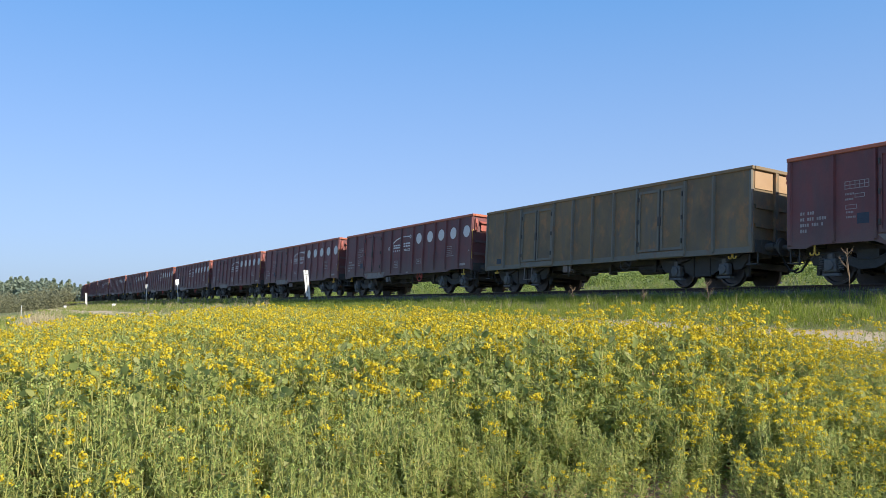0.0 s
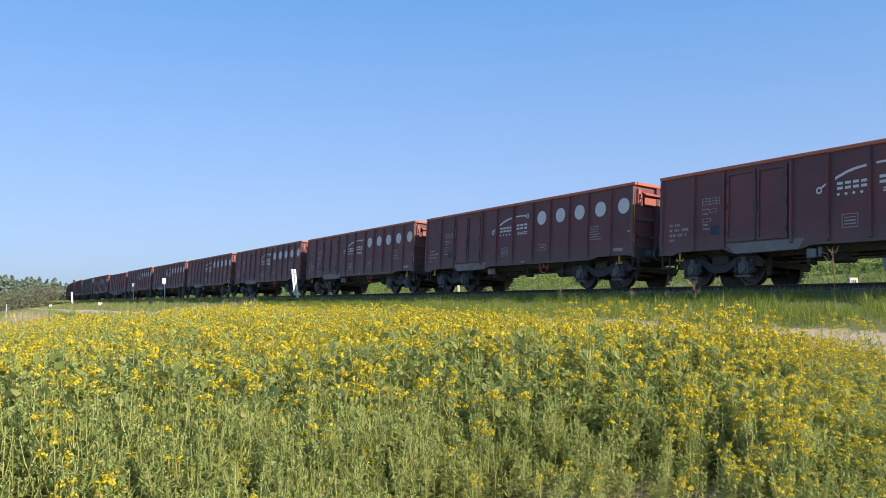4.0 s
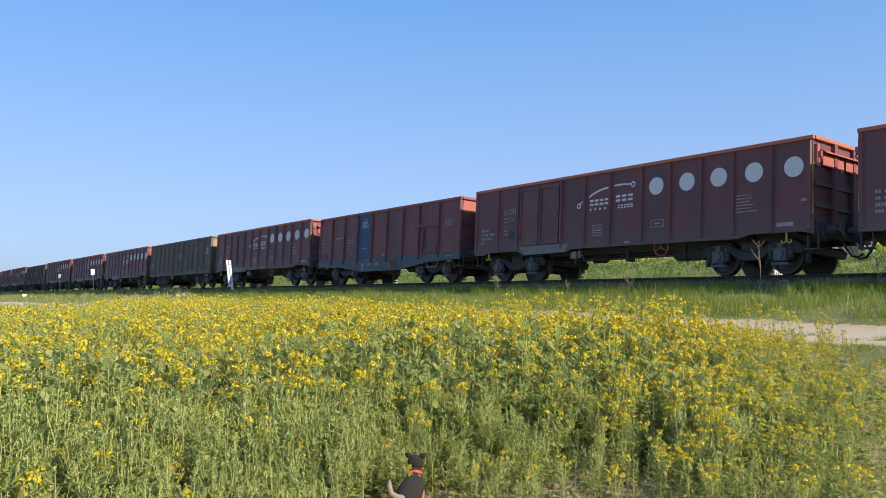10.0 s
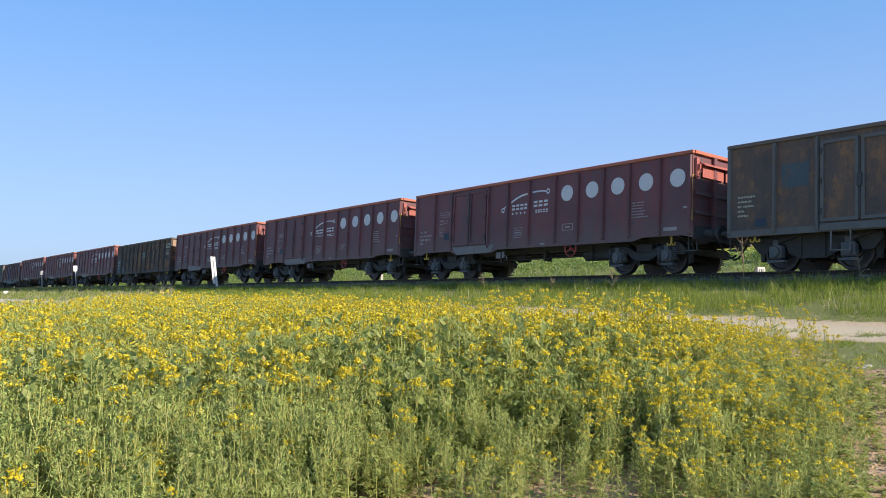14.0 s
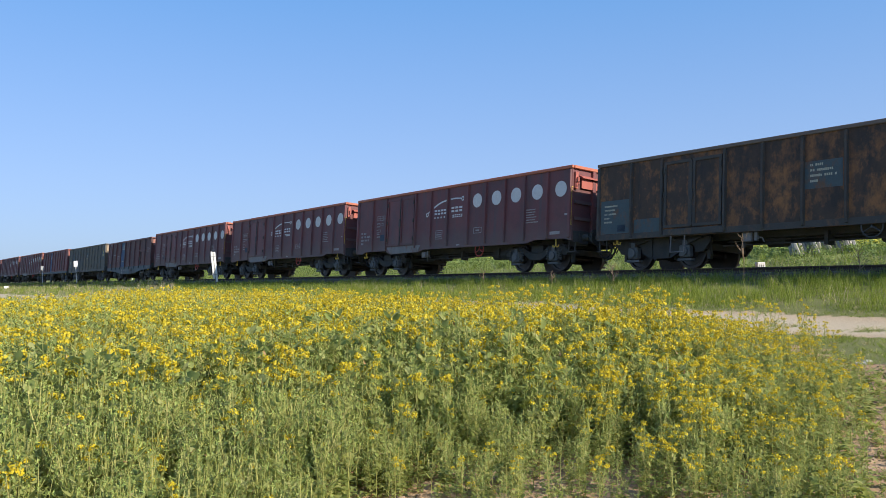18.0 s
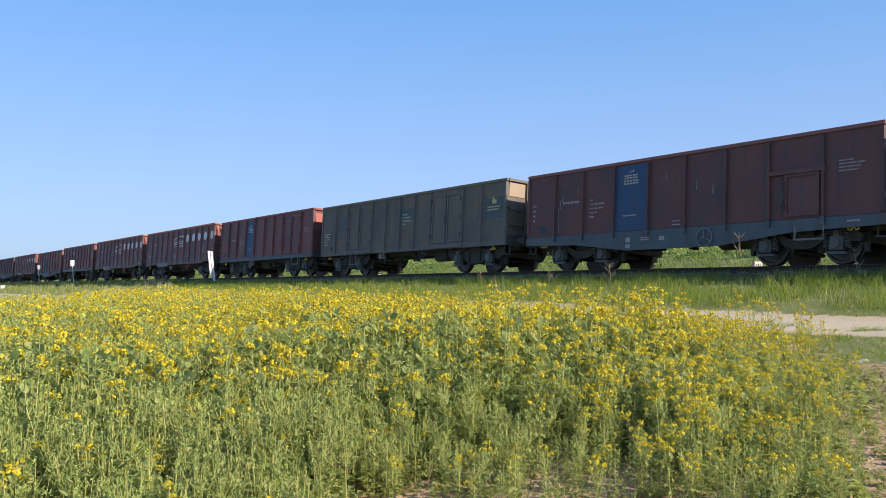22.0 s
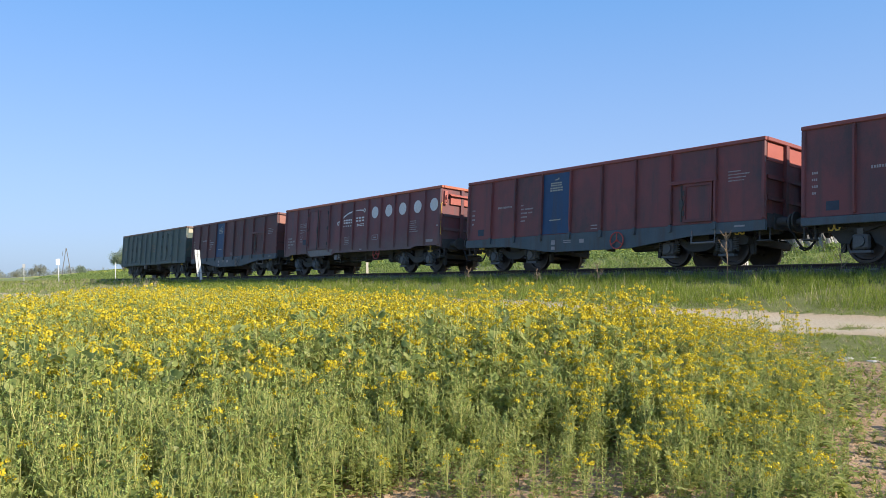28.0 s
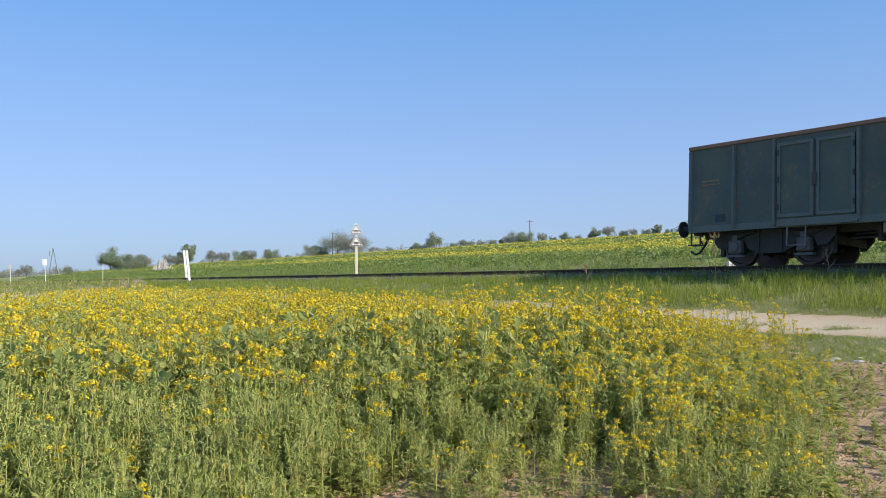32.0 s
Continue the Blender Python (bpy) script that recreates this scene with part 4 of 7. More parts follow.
def wagon_doors(kind, label, top=3.12):
    """High-sided wagon with two pairs of side doors and a straight sill."""
    L = 13.1
    w = tagged(empty("goods_wagon"), label, "goods wagon", "wagons of the goods train")
    paint, rim = PAINTS[kind], RIMS_AND_LIT_ENDS[kind]
    o = -L / 2
    side_walls(w, L, [(o, 0.86), (L / 2, 0.86)], top, paint)
    ribs(w, [o + x for x in (1.33, 2.42, 4.42, 5.5, 6.55, 7.6, 8.68, 10.68, 11.75)], 0.9, top - 0.12, FRAMES[kind], 0.09, 0.085)
    ribs(w, [o + 0.06, o + 13.02], 0.9, top - 0.12, FRAMES[kind], 0.12, 0.05, "corner_rib")
    end_wall(w, L, top, paint, rim, kind)
    # brighter strip along the upper ends: sunlight painted as sheet colour
    for e in (-1, 1):
        for y0, y1 in ((-1.3, -0.56), (-0.36, 0.36), (0.56, 1.3)):
            put("end_panel", "end_panel_%s_%.1f" % (kind, y0), lambda b: bx(b, 0, 0.02, y0, y1, top - (0.40 if kind == "green" else 0.62), top - 0.14), M_CREAM_LIT_END if kind == "green" else rim, w,
                Matrix.Translation((e * (L / 2 - 0.05), 0, 0)) @ (Matrix.Identity(4) if e > 0 else Matrix.Rotation(math.pi, 4, "Z")))
    top_rim(w, L, top, RIM_SHADED[kind])
    for a, b in ((2.5, 4.34), (8.76, 10.6)):
        side_door(w, o + a, o + b, 1.1, top - 0.24, paint, FRAMES[kind])
    for a, b in ((2.5, 4.4), (8.7, 10.66)):
        bm = bmesh.new()
        bx(bm, o + a, o + b, -HALF - 0.06, -HALF - 0.002, 0.88, 1.06, 0.01)
        part("door_sill", bm, FRAMES[kind], w)
    bm = bmesh.new()
    bx(bm, o + 0.02, L / 2 - 0.02, -HALF - 0.014, -HALF - 0.001, 0.865, 1.03)
    part("sill", bm, FRAMES[kind], w)
    bm = bmesh.new()
    tube(bm, [(o + 2.75, -1.42, 0.88), (o + 2.75, -1.45, 0.42), (o + 3.2, -1.45, 0.42), (o + 3.2, -1.42, 0.88)], 0.022, 6)
    part("side_step", bm, M_BARE, w, "hanging step of bent bar")
    if kind in ("rusty", "grey", "worn"):
        patches = [(o + 0.70, 1.55, 1.08, 1.0), (o + 1.88, 1.22, 0.9, 0.4), (o + 7.05, 2.12, 0.92, 0.66), (o + 9.72, 2.66, 0.5, 0.44)] if kind == "rusty" else [(o + 7.05, 2.35, 0.92, 0.5), (o + 12.4, 2.2, 1.0, 0.75), (o + 1.85, 2.3, 0.7, 0.6)]
        marks(w, patches, M_PATCH, -HALF - 0.001, "stencil_panel")
        lines = text_rows(o + 6.72, 2.36, [(0.08, 0.2), (0.12, 0.4), (0.3, 0.2, 0.06), (0.2,)], 0.06, 0.13) + text_rows(o + 0.3, 1.88, [(0.5,), (0.4,), (0.12, 0.3), (0.2,), (0.3,)], 0.05, 0.12)
        marks(w, lines, M_PALE_MARK, -HALF - 0.006)
        if kind == "rusty":
            marks(w, block_word(o + 11.90, 2.66, 3, 0.92, 0.32) + text_rows(o + 12.0, 2.36, [(0.7,), (0.6,), (0.72,), (0.66,), (0.6,)], 0.035, 0.085), M_PALE_MARK, -HALF - 0.006, "painted_name")
        else:
            marks(w, [(o + 12.42, 2.42, 0.22, 0.14), (o + 12.36, 2.54, 0.08, 0.1)] + text_rows(o + 12.05, 2.24, [(0.7,), (0.6,)], 0.05, 0.1), M_LOGO_Y, -HALF - 0.006)
    elif kind == "green":
        marks(w, text_rows(o + 0.4, 2.2, [(0.5,), (0.4, 0.1)], 0.035, 0.1) + text_rows(o + 6.85, 2.2, [(0.45,), (0.5,), (0.5,), (0.4,), (0.5,)], 0.03, 0.11), RIMS_AND_LIT_ENDS[kind], -HALF - 0.001)
    marks(w, [(o + 0.95, 1.2, 0.3, 0.2)], M_DARKBOX, -HALF - 0.001, "stencil_panel")
    underframe(w, L, 0.95, wheel_x=1.6, coil=False, bogie=4.45)
    return w


def wagon_stripe(kind, low_door, label):
    """Red wagon with a blue stripe panel; low hatch on a fish-belly sill, or tall doors."""
    L, top = 11.5, 3.14 if low_door else 3.25
    w = tagged(empty("goods_wagon"), label, "goods wagon", "wagons of the goods train")
    paint, rim = PAINTS[kind], RIMS_AND_LIT_ENDS[kind]
    o = -L / 2
    side_walls(w, L, [(o, 1.06), (L / 2, 1.06)], top, paint)
    xs = (1.3, 2.5, 3.75, 5.0, 6.25, 7.5, 8.72, 10.1) if low_door else (1.25, 2.4, 3.6, 4.75, 6.0, 7.15, 8.2, 10.25)
    ribs(w, [o + x for x in xs], 1.08, top - 0.12, paint, 0.085, 0.085)
    ribs(w, [o + 0.06, L / 2 - 0.06], 1.08, top - 0.12, paint, 0.12, 0.05, "corner_rib")
    end_wall(w, L, top, paint, rim, kind)
    # upper strip of each end, brightened in colour where the sun reaches
    for e in (-1, 1):
        for y0, y1 in ((-1.3, -0.56), (-0.36, 0.36), (0.56, 1.3)):
            put("end_panel", "end_panel_%s_%.1f" % (kind, y0), lambda b: bx(b, 0, 0.02, y0, y1, top - 0.58, top - 0.14), rim, w,
                Matrix.Translation((e * (L / 2 - 0.05), 0, 0)) @ (Matrix.Identity(4) if e > 0 else Matrix.Rotation(math.pi, 4, "Z")))
    top_rim(w, L, top, RIM_SHADED[kind])
    a, b = (3.79, 4.96) if low_door else (3.64, 4.71)
    bm = bmesh.new()
    bx(bm, o + a, o + b, -HALF - 0.006, -HALF - 0.001, 1.08, top - 0.14)
    part("blue_panel", bm, M_BLUE, w, "faded blue stripe panel with a small emblem")
    cx = o + (a + b) / 2
    marks(w, block_word(cx - 0.28, 2.66, 5, 0.5, 0.12) + block_word(cx - 0.30, 2.50, 5, 0.56, 0.13) + [(cx - 0.02, 2.80, 0.14, 0.025), (cx + 0.07, 2.83, 0.04, 0.05)] + text_rows(cx - 0.3, 1.52, [(0.5,)], 0.035), M_PALE_MARK, -HALF - 0.007, "emblem")
    if low_door:
        bm = bmesh.new()
        prism(bm, [(o, 0.80), (o + 2.2, 0.74), (o + 4.2, 0.50), (o + 7.3, 0.50), (o + 9.3, 0.74), (L / 2, 0.80), (L / 2, 1.05), (o, 1.05)], -HALF - 0.03, -HALF + 0.05)
        part("fish_belly_sill", bm, M_SILL, w, "blue-grey fish-belly sill")
        side_door(w, o + 9.12, o + 10.0, 1.12, 2.16, paint, None, True)
        marks(w, [(o + 4.3, 0.80, 0.16, 0.14), (o + 4.3, 0.62, 0.16, 0.10), (o + 5.5, 0.80, 0.18, 0.12), (o + 4.9, 0.84, 0.3, 0.03), (o + 4.9, 0.78, 0.3, 0.03), (o + 10.8, 0.93, 0.3, 0.04)], M_MARK, -HALF - 0.031)
        bm = bmesh.new()
        bx(bm, o + 8.7, o + 10.15, -HALF - 0.09, -HALF - 0.001, 2.16, 2.26)
        part("door_lintel", bm, paint, w)
        for x in xs:
            put("rib_bracket", "rib_bracket", lambda b2: bx(b2, -0.045, 0.045, -HALF - 0.09, -HALF - 0.03, 0.88, 1.08), M_SILL, w, Matrix.Translation((o + x, 0, 0)))
    else:
        bm = bmesh.new()
        bx(bm, o, L / 2, -HALF - 0.03, -HALF + 0.05, 0.86, 1.05, 0.01)
        part("sill", bm, M_SILL, w, "grey steel sill")
        side_door(w, o + 8.3, o + 10.15, 1.1, top - 0.24, paint)
    bm = bmesh.new()
    tube(bm, [(o + 9.4, -1.42, 0.88), (o + 9.4, -1.45, 0.55), (o + 10.1, -1.45, 0.55), (o + 10.1, -1.42, 0.88)], 0.03, 6)
    part("side_step", bm, M_BARE, w, "hanging step of bent bar")
    sm = text_rows(o + 0.25, 2.1, [(0.16,), (0.14,), (0.16,), (0.12,)], 0.06, 0.16) + text_rows(o + 2.75, 2.1, [(0.12,), (0.14, 0.4), (0.3, 0.2), (0.3,), (0.2,)], 0.05, 0.13)
    sm += text_rows(o + 1.6, 2.1, [(0.7,)], 0.07) + text_rows(o + 10.45, 2.35, [(0.35,), (0.6,), (0.5,), (0.45,)], 0.03, 0.08) + [(o + 5.95, 1.25, 0.25, 0.03), (o + 5.95, 1.15, 0.25, 0.03)]
    marks(w, sm, M_MARK, -HALF - 0.001)
    if kind == "dusky":
        scuffs = [(o + 1.42, 1.75, 0.03, 0.42), (o + 1.50, 2.05, 0.05, 0.3), (o + 1.60, 2.25, 0.04, 0.22), (o + 2.25, 2.45, 0.03, 0.16), (o + 1.46, 1.35, 0.025, 0.3), (o + 6.6, 2.2, 0.02, 0.3), (o + 7.1, 2.0, 0.03, 0.24), (o + 5.6, 2.5, 0.02, 0.2)]
        marks(w, scuffs, M_BARE, -HALF - 0.0015, "scuff")
    marks(w, [(o + 0.75, 1.3, 0.3, 0.22)], M_DARKBOX, -HALF - 0.001, "stencil_panel")
    underframe(w, L, 0.95, wheel_x=1.15 if low_door else -1.3, coil=low_door, bogie=3.6, wheel_mat=M_REDPAINT if kind == "red" and low_door else M_BARE, wheel_y=-1.46 if low_door else -1.4, wheel_z=0.74)
    return w


# order of the train from its head; kind and distance of each wagon's rear end behind the first
ORDER = ["disc", "olive", "disc", "disc", "disc", "disc", "disc", "disc", "disc", "disc", "disc", "low_red", "disc", "worn", "disc", "disc", "disc",
         "rusty", "disc", "disc", "disc", "low_dusky", "grey", "tall_red", "disc", "disc", "tall_red", "low_red", "disc", "low_dusky", "green"]
PROTO = {
    "disc": wagon_discs(),
    "olive": wagon_doors("olive", "olive and rust goods wagon with double side doors, tan rim", 3.27),
    "rusty": wagon_doors("rusty", "heavily rusted goods wagon with teal stencil patches and double doors", 3.2),
    "worn": wagon_doors("worn", "worn brown-grey goods wagon with teal stencil patches and double doors", 3.27),
    "grey": wagon_doors("grey", "grey-brown weathered goods wagon with double side doors", 3.19),
    "green": wagon_doors("green", "dark green goods wagon with brown rim, last of the train", 3.16),
    "low_red": wagon_stripe("red", True, "brick-red goods wagon with blue stripe, low hatch and fish-belly sill"),
    "low_dusky": wagon_stripe("dusky", True, "dusky brown goods wagon with blue stripe and fish-belly sill"),
    "tall_red": wagon_stripe("red", False, "brick-red goods wagon with blue stripe and tall double doors"),
}
LENGTH = {k: (13.1, 14.15) for k in PROTO}
for k in ("low_red", "low_dusky", "tall_red"):
    LENGTH[k] = (11.5, 12.4)
TRAIN, used, rear = [], set(), -7.05
for i, k in enumerate(ORDER):
    body, pitch = LENGTH[k]
    rear = -7.05 if i == 0 else rear - pitch
    w = PROTO[k] if k not in used else copy_thing(PROTO[k], Matrix.Identity(4))
    used.add(k)
    TRAIN.append((w, rear + body / 2))

# one of the maroon wagons is a little shorter and lower than its fellows
short_wagon, at_mid = TRAIN[28]
short_wagon.scale = (0.965, 1, 0.965)
TRAIN[28] = (short_wagon, at_mid - 0.25)
# and one of the red ones a little higher
TRAIN[11][0].scale = (1, 1, 1.022)

# metres the train has gone, against seconds
RUN = [(t, 13.3 * t + d) for t, d in ((-1, 0.14), (0, 0), (3, -0.43), (6, -0.87), (9, -1.22), (11, -1.72), (13, -2.5), (16, -3.3), (19, -4.15), (21, -4.8), (23, -5.55), (25, -6.4), (28, -7.83), (30, -9.25), (32, -10.7), (33, -11.4))]


def run(t):
    return lerp(t, RUN)

# ---------------------------------------------------------------- the rape field
M_STEM = leafy("rape_stem", [(0, (0.25, 0.265, 0.075)), (0.6, (0.365, 0.37, 0.11)), (1, (0.50, 0.46, 0.17))], 0.5, 0.15)
M_LEAF = leafy("rape_leaf", [(0, (0.22, 0.275, 0.08)), (0.45, (0.345, 0.395, 0.118)), (0.8, (0.455, 0.48, 0.155)), (1, (0.54, 0.54, 0.22))], 0.5, 0.58)
M_FLOWER = leafy("rape_petals", [(0, (0.47, 0.355, 0.022)), (0.3, (0.60, 0.46, 0.024)), (0.8, (0.72, 0.565, 0.032)), (1, (0.79, 0.65, 0.075))], 0.6, 0.38)
M_POD = leafy("rape_pods_and_buds", [(0, (0.24, 0.32, 0.08)), (0.7, (0.36, 0.43, 0.12)), (1, (0.46, 0.48, 0.14))], 0.5, 0.25)
M_DRYLEAF = leafy("withered_leaf", [(0, (0.30, 0.17, 0.08)), (0.6, (0.42, 0.27, 0.14)), (1, (0.45, 0.36, 0.18))], 0.7, 0.2)
RAPE = [M_STEM, M_LEAF, M_FLOWER, M_POD, M_DRYLEAF]
rng = np.random.default_rng(7)


class Quads:
    """Collects four-cornered faces with a material each."""

    def __init__(self):
        self.v, self.f, self.m = [], [], []

    def quad(self, a, b, c, d, m):
        i = len(self.v)
        self.v += [a, b, c, d]
        self.f.append((i, i + 1, i + 2, i + 3))
        self.m.append(m)

    def bar(self, pts, r0, r1, m, sides=3):
        """Thin stalk; with two sides it is a pair of crossed blades."""
        n = len(pts)
        pts = [np.array(p, float) for p in pts]
        base = len(self.v)
        if sides < 3:
            for ang in ((0.0,) if sides == 1 else (0.0, math.pi / 2)):
                o = np.array((math.cos(ang), math.sin(ang), 0))
                for k in range(n - 1):
                    ra, rb = r0 + (r1 - r0) * k / (n - 1), r0 + (r1 - r0) * (k + 1) / (n - 1)
                    self.quad(pts[k] - o * ra, pts[k] + o * ra, pts[k + 1] + o * rb, pts[k + 1] - o * rb, m)
            return
        for k, p in enumerate(pts):
            r = r0 + (r1 - r0) * k / (n - 1)
            for j in range(sides):
                a = 2 * math.pi * j / sides
                self.v.append(p + np.array((r * math.cos(a), r * math.sin(a), 0)))
        for k in range(n - 1):
            for j in range(sides):
                a, b = base + k * sides + j, base + k * sides + (j + 1) % sides
                self.f.append((a, b, b + sides, a + sides))
                self.m.append(m)

    def leaf(self, p, yaw, rise, length, width, m, droop=0.5, segs=2):
        """Folded leaf: two rows of faces either side of a midrib that droops."""
        p = np.array(p, float)
        d = np.array((math.cos(yaw), math.sin(yaw), 0))
        o = np.array((-math.sin(yaw), math.cos(yaw), 0))
        mid, wid = [], []
        for k in range(segs + 1):
            t = k / segs
            mid.append(p + d * length * t + np.array((0, 0, rise * length * t - droop * length * t * t)))
            wid.append(width * (0.35 + 1.3 * t) * (1.02 - t) * 1.5 + 0.002)
        fold = np.array((0, 0, 0.25 * width))
        base = len(self.v)
        for k in range(segs + 1):
            self.v += [mid[k] - o * wid[k] + fold, mid[k], mid[k] + o * wid[k] + fold]
        for k in range(segs):
            a = base + 3 * k
            self.f += [(a, a + 1, a + 4, a + 3), (a + 1, a + 2, a + 5, a + 4)]
            self.m += [m, m]

    def petal_cross(self, p, r, m, tilt):
        """Open flower: one slightly cupped face, turned at random."""
        n = np.array((rng.normal(0, tilt), rng.normal(0, tilt), 1.0))
        n /= np.linalg.norm(n)
        a = np.cross(n, (0.3, 1, 0.2))
        a /= np.linalg.norm(a)
        b = np.cross(n, a)
        p = np.array(p, float)
        self.quad(p + a * r, p + b * r + n * r * 0.3, p - a * r, p - b * r + n * r * 0.3, m)

    def petal(self, p, r, m, n):
        """Open flower facing along n, its four petals slightly cupped."""
        n = np.array(n, float)
        n /= np.linalg.norm(n)
        a = np.cross(n, (0.31, 0.87, 0.38))
        a /= np.linalg.norm(a)
        b = np.cross(n, a)
        self.quad(p + a * r, p + b * r + n * r * 0.25, p - a * r, p - b * r + n * r * 0.25, m)

    def head(self, tip, n, radius, r, m):
        """Domed flower head: blossoms on stalks round the tip, each facing outwards."""
        squash = rng.uniform(0.65, 1.05)
        for k in range(n):
            a, z = rng.uniform(0, 6.28), rng.uniform(-0.5, 0.95)
            w = math.sqrt(1 - z * z)
            d = np.array((w * math.cos(a), w * math.sin(a), z))
            c = tip + d * radius * rng.uniform(0.55, 1.1) * np.array((1, 1, squash)) - np.array((0, 0, radius * 0.4))
            self.petal(c, r * rng.uniform(0.75, 1.25), m, d + rng.normal(0, 0.35, 3) + np.array((0, 0, 0.25)))

    def arrays(self):
        return np.array(self.v, float), np.array(self.f, int), np.array(self.m, int)


def rape_plant(detail, flowering, height=1.0, dry=0.05, bloom=1.0, leaf=1.0):
    """One rape plant about a metre tall, in flower or not. detail 2 near, 1 middling, 0 far; bloom and leaf scale its flower heads and leaves."""
    q = Quads()
    h = height
    sides = {2: 3, 1: 2, 0: 1}[detail]
    nb = int(rng.integers(3, 6)) if detail else 2
    lean = rng.normal(0, 0.05, 2)
    top = np.array((lean[0], lean[1], h))
    at = lambda t: np.array((lean[0] * t * t, lean[1] * t * t, h * t))
    q.bar([at(t) for t in np.linspace(0, 1, 4 if detail == 2 else 2)], (0.0058, 0.0062, 0.0085)[detail], (0.0025, 0.003, 0.0042)[detail], 0, sides)
    tips = [(top, 0.2)]
    for b in range(nb):
        t0 = rng.uniform(0.42, 0.78)
        yaw, reach = rng.uniform(0, 6.28), rng.uniform(0.06, 0.17)
        p0 = at(t0)
        zt = h * rng.uniform(max(t0 + 0.12, 0.84 if flowering else 0.72), 1.0)
        p2 = p0 + np.array((math.cos(yaw) * reach, math.sin(yaw) * reach, zt - p0[2]))
        p1 = p0 * 0.45 + p2 * 0.55 + np.array((math.cos(yaw), math.sin(yaw), -0.3)) * 0.02
        q.bar([p0, p1, p2] if detail else [p0, p2], (0.0034, 0.004, 0.0055)[detail], (0.0018, 0.002, 0.0035)[detail], 0, sides)
        tips.append((p2, 0.16))
        if detail:
            q.leaf(p0, yaw, 0.7, rng.uniform(0.06, 0.12), 0.014, 1, 0.5, 1)
    nl = {2: 42, 1: 18, 0: 7}[detail]
    for k in range(nl):
        t = rng.uniform(0.05, 0.93)
        big = 1.15 - 0.62 * t
        L = rng.uniform(0.05, 0.115) * big * (1.0, 1.2, 1.5)[2 - detail] * leaf
        withered = rng.random() < dry
        L *= 0.6 if withered else 1
        q.leaf(at(t) + np.array((*rng.normal(0, 0.075 - 0.04 * t, 2), 0)), rng.uniform(0, 6.28), rng.uniform(0.1, 0.8) if t < 0.45 else rng.uniform(0.4, 1.5), L, L * (rng.uniform(0.38, 0.62) if detail == 2 else rng.uniform(0.25, 0.42)), 4 if withered else 1, rng.uniform(0.2, 0.9), 2 if detail == 2 and L > 0.07 else 1)
    for i, (tip, span) in enumerate(tips):
        # pods and buds down the stalk, open flowers round the tip
        pods = {2: 7, 1: 3, 0: 1}[detail]
        for k in range(pods):
            t = rng.uniform(0.15, 1.0) * span * 1.5
            yaw = rng.uniform(0, 6.28)
            b = tip - np.array((0, 0, t))
            e = b + np.array((math.cos(yaw) * 0.035, math.sin(yaw) * 0.035, 0.03))
            o = np.array((-math.sin(yaw), math.cos(yaw), 0.3)) * (0.004 if detail == 2 else 0.007)
            q.quad(b - o, b + o, e + o * 0.6, e - o * 0.6, 3)
        if flowering and (i == 0 or rng.random() < 0.72):
            n, radius, r = {2: (24, 0.039, 0.0108), 1: (15, 0.040, 0.0138), 0: (6, 0.041, 0.0215)}[detail]
            grow = rng.uniform(0.75, 1.2) * bloom
            q.head(tip, n, radius * grow, r * (1 + 0.7 * (bloom - 1)), 2)
            for k in range({2: 4, 1: 1, 0: 0}[detail]):
                q.petal_cross(tip + np.array((*rng.normal(0, 0.007, 2), rng.uniform(0.0, 0.015))), 0.008 if detail == 2 else 0.012, 3, 0.9)
        else:
            for k in range({2: 6, 1: 2, 0: 1}[detail]):
                yaw, rad = rng.uniform(0, 6.28), rng.uniform(0.0, 0.018)
                q.petal_cross(tip + np.array((math.cos(yaw) * rad, math.sin(yaw) * rad, rng.uniform(-0.03, 0.01))), {2: 0.009, 1: 0.014, 0: 0.018}[detail], 3, 0.9)
    return q.arrays()


def scatter(name, kinds, places, mats, label, category):
    """Joins copies of the kinds at the places (x, y, z, scale, turn, kind) into one mesh."""
    V, F, M, base = [], [], [], 0
    places = np.asarray(places, float)
    for k, (v, f, m) in enumerate(kinds):
        p = places[places[:, 5].astype(int) == k]
        if not len(p):
            continue
        c, s = np.cos(p[:, 4]), np.sin(p[:, 4])
        sc = p[:, 3]
        x = (v[None, :, 0] * c[:, None] - v[None, :, 1] * s[:, None]) * sc[:, None] + p[:, 0:1]
        y = (v[None, :, 0] * s[:, None] + v[None, :, 1] * c[:, None]) * sc[:, None] + p[:, 1:2]
        z = v[None, :, 2] * sc[:, None] + p[:, 2:3]
        V.append(np.stack([x, y, z], 2).reshape(-1, 3))
        F.append((f[None] + (np.arange(len(p)) * len(v))[:, None, None] + base).reshape(-1, 4))
        M.append(np.tile(m, len(p)))
        base += len(p) * len(v)
    ob = from_arrays(name, np.concatenate(V), np.concatenate(F), mats, np.concatenate(M))
    return tagged(ob, label, category, kind="stuff")


def stand_front(az):
    """Distance at which the closed stand begins, by compass degrees."""
    return lerp(az, ((-35, 3.2), (-9, 3.9), (-6, 4.8), (-2.5, 5.25), (1.5, 5.5), (5.5, 5.95), (12, 6.0), (15, 5.6), (17.5, 5.0), (20, 4.7), (32, 4.8)))


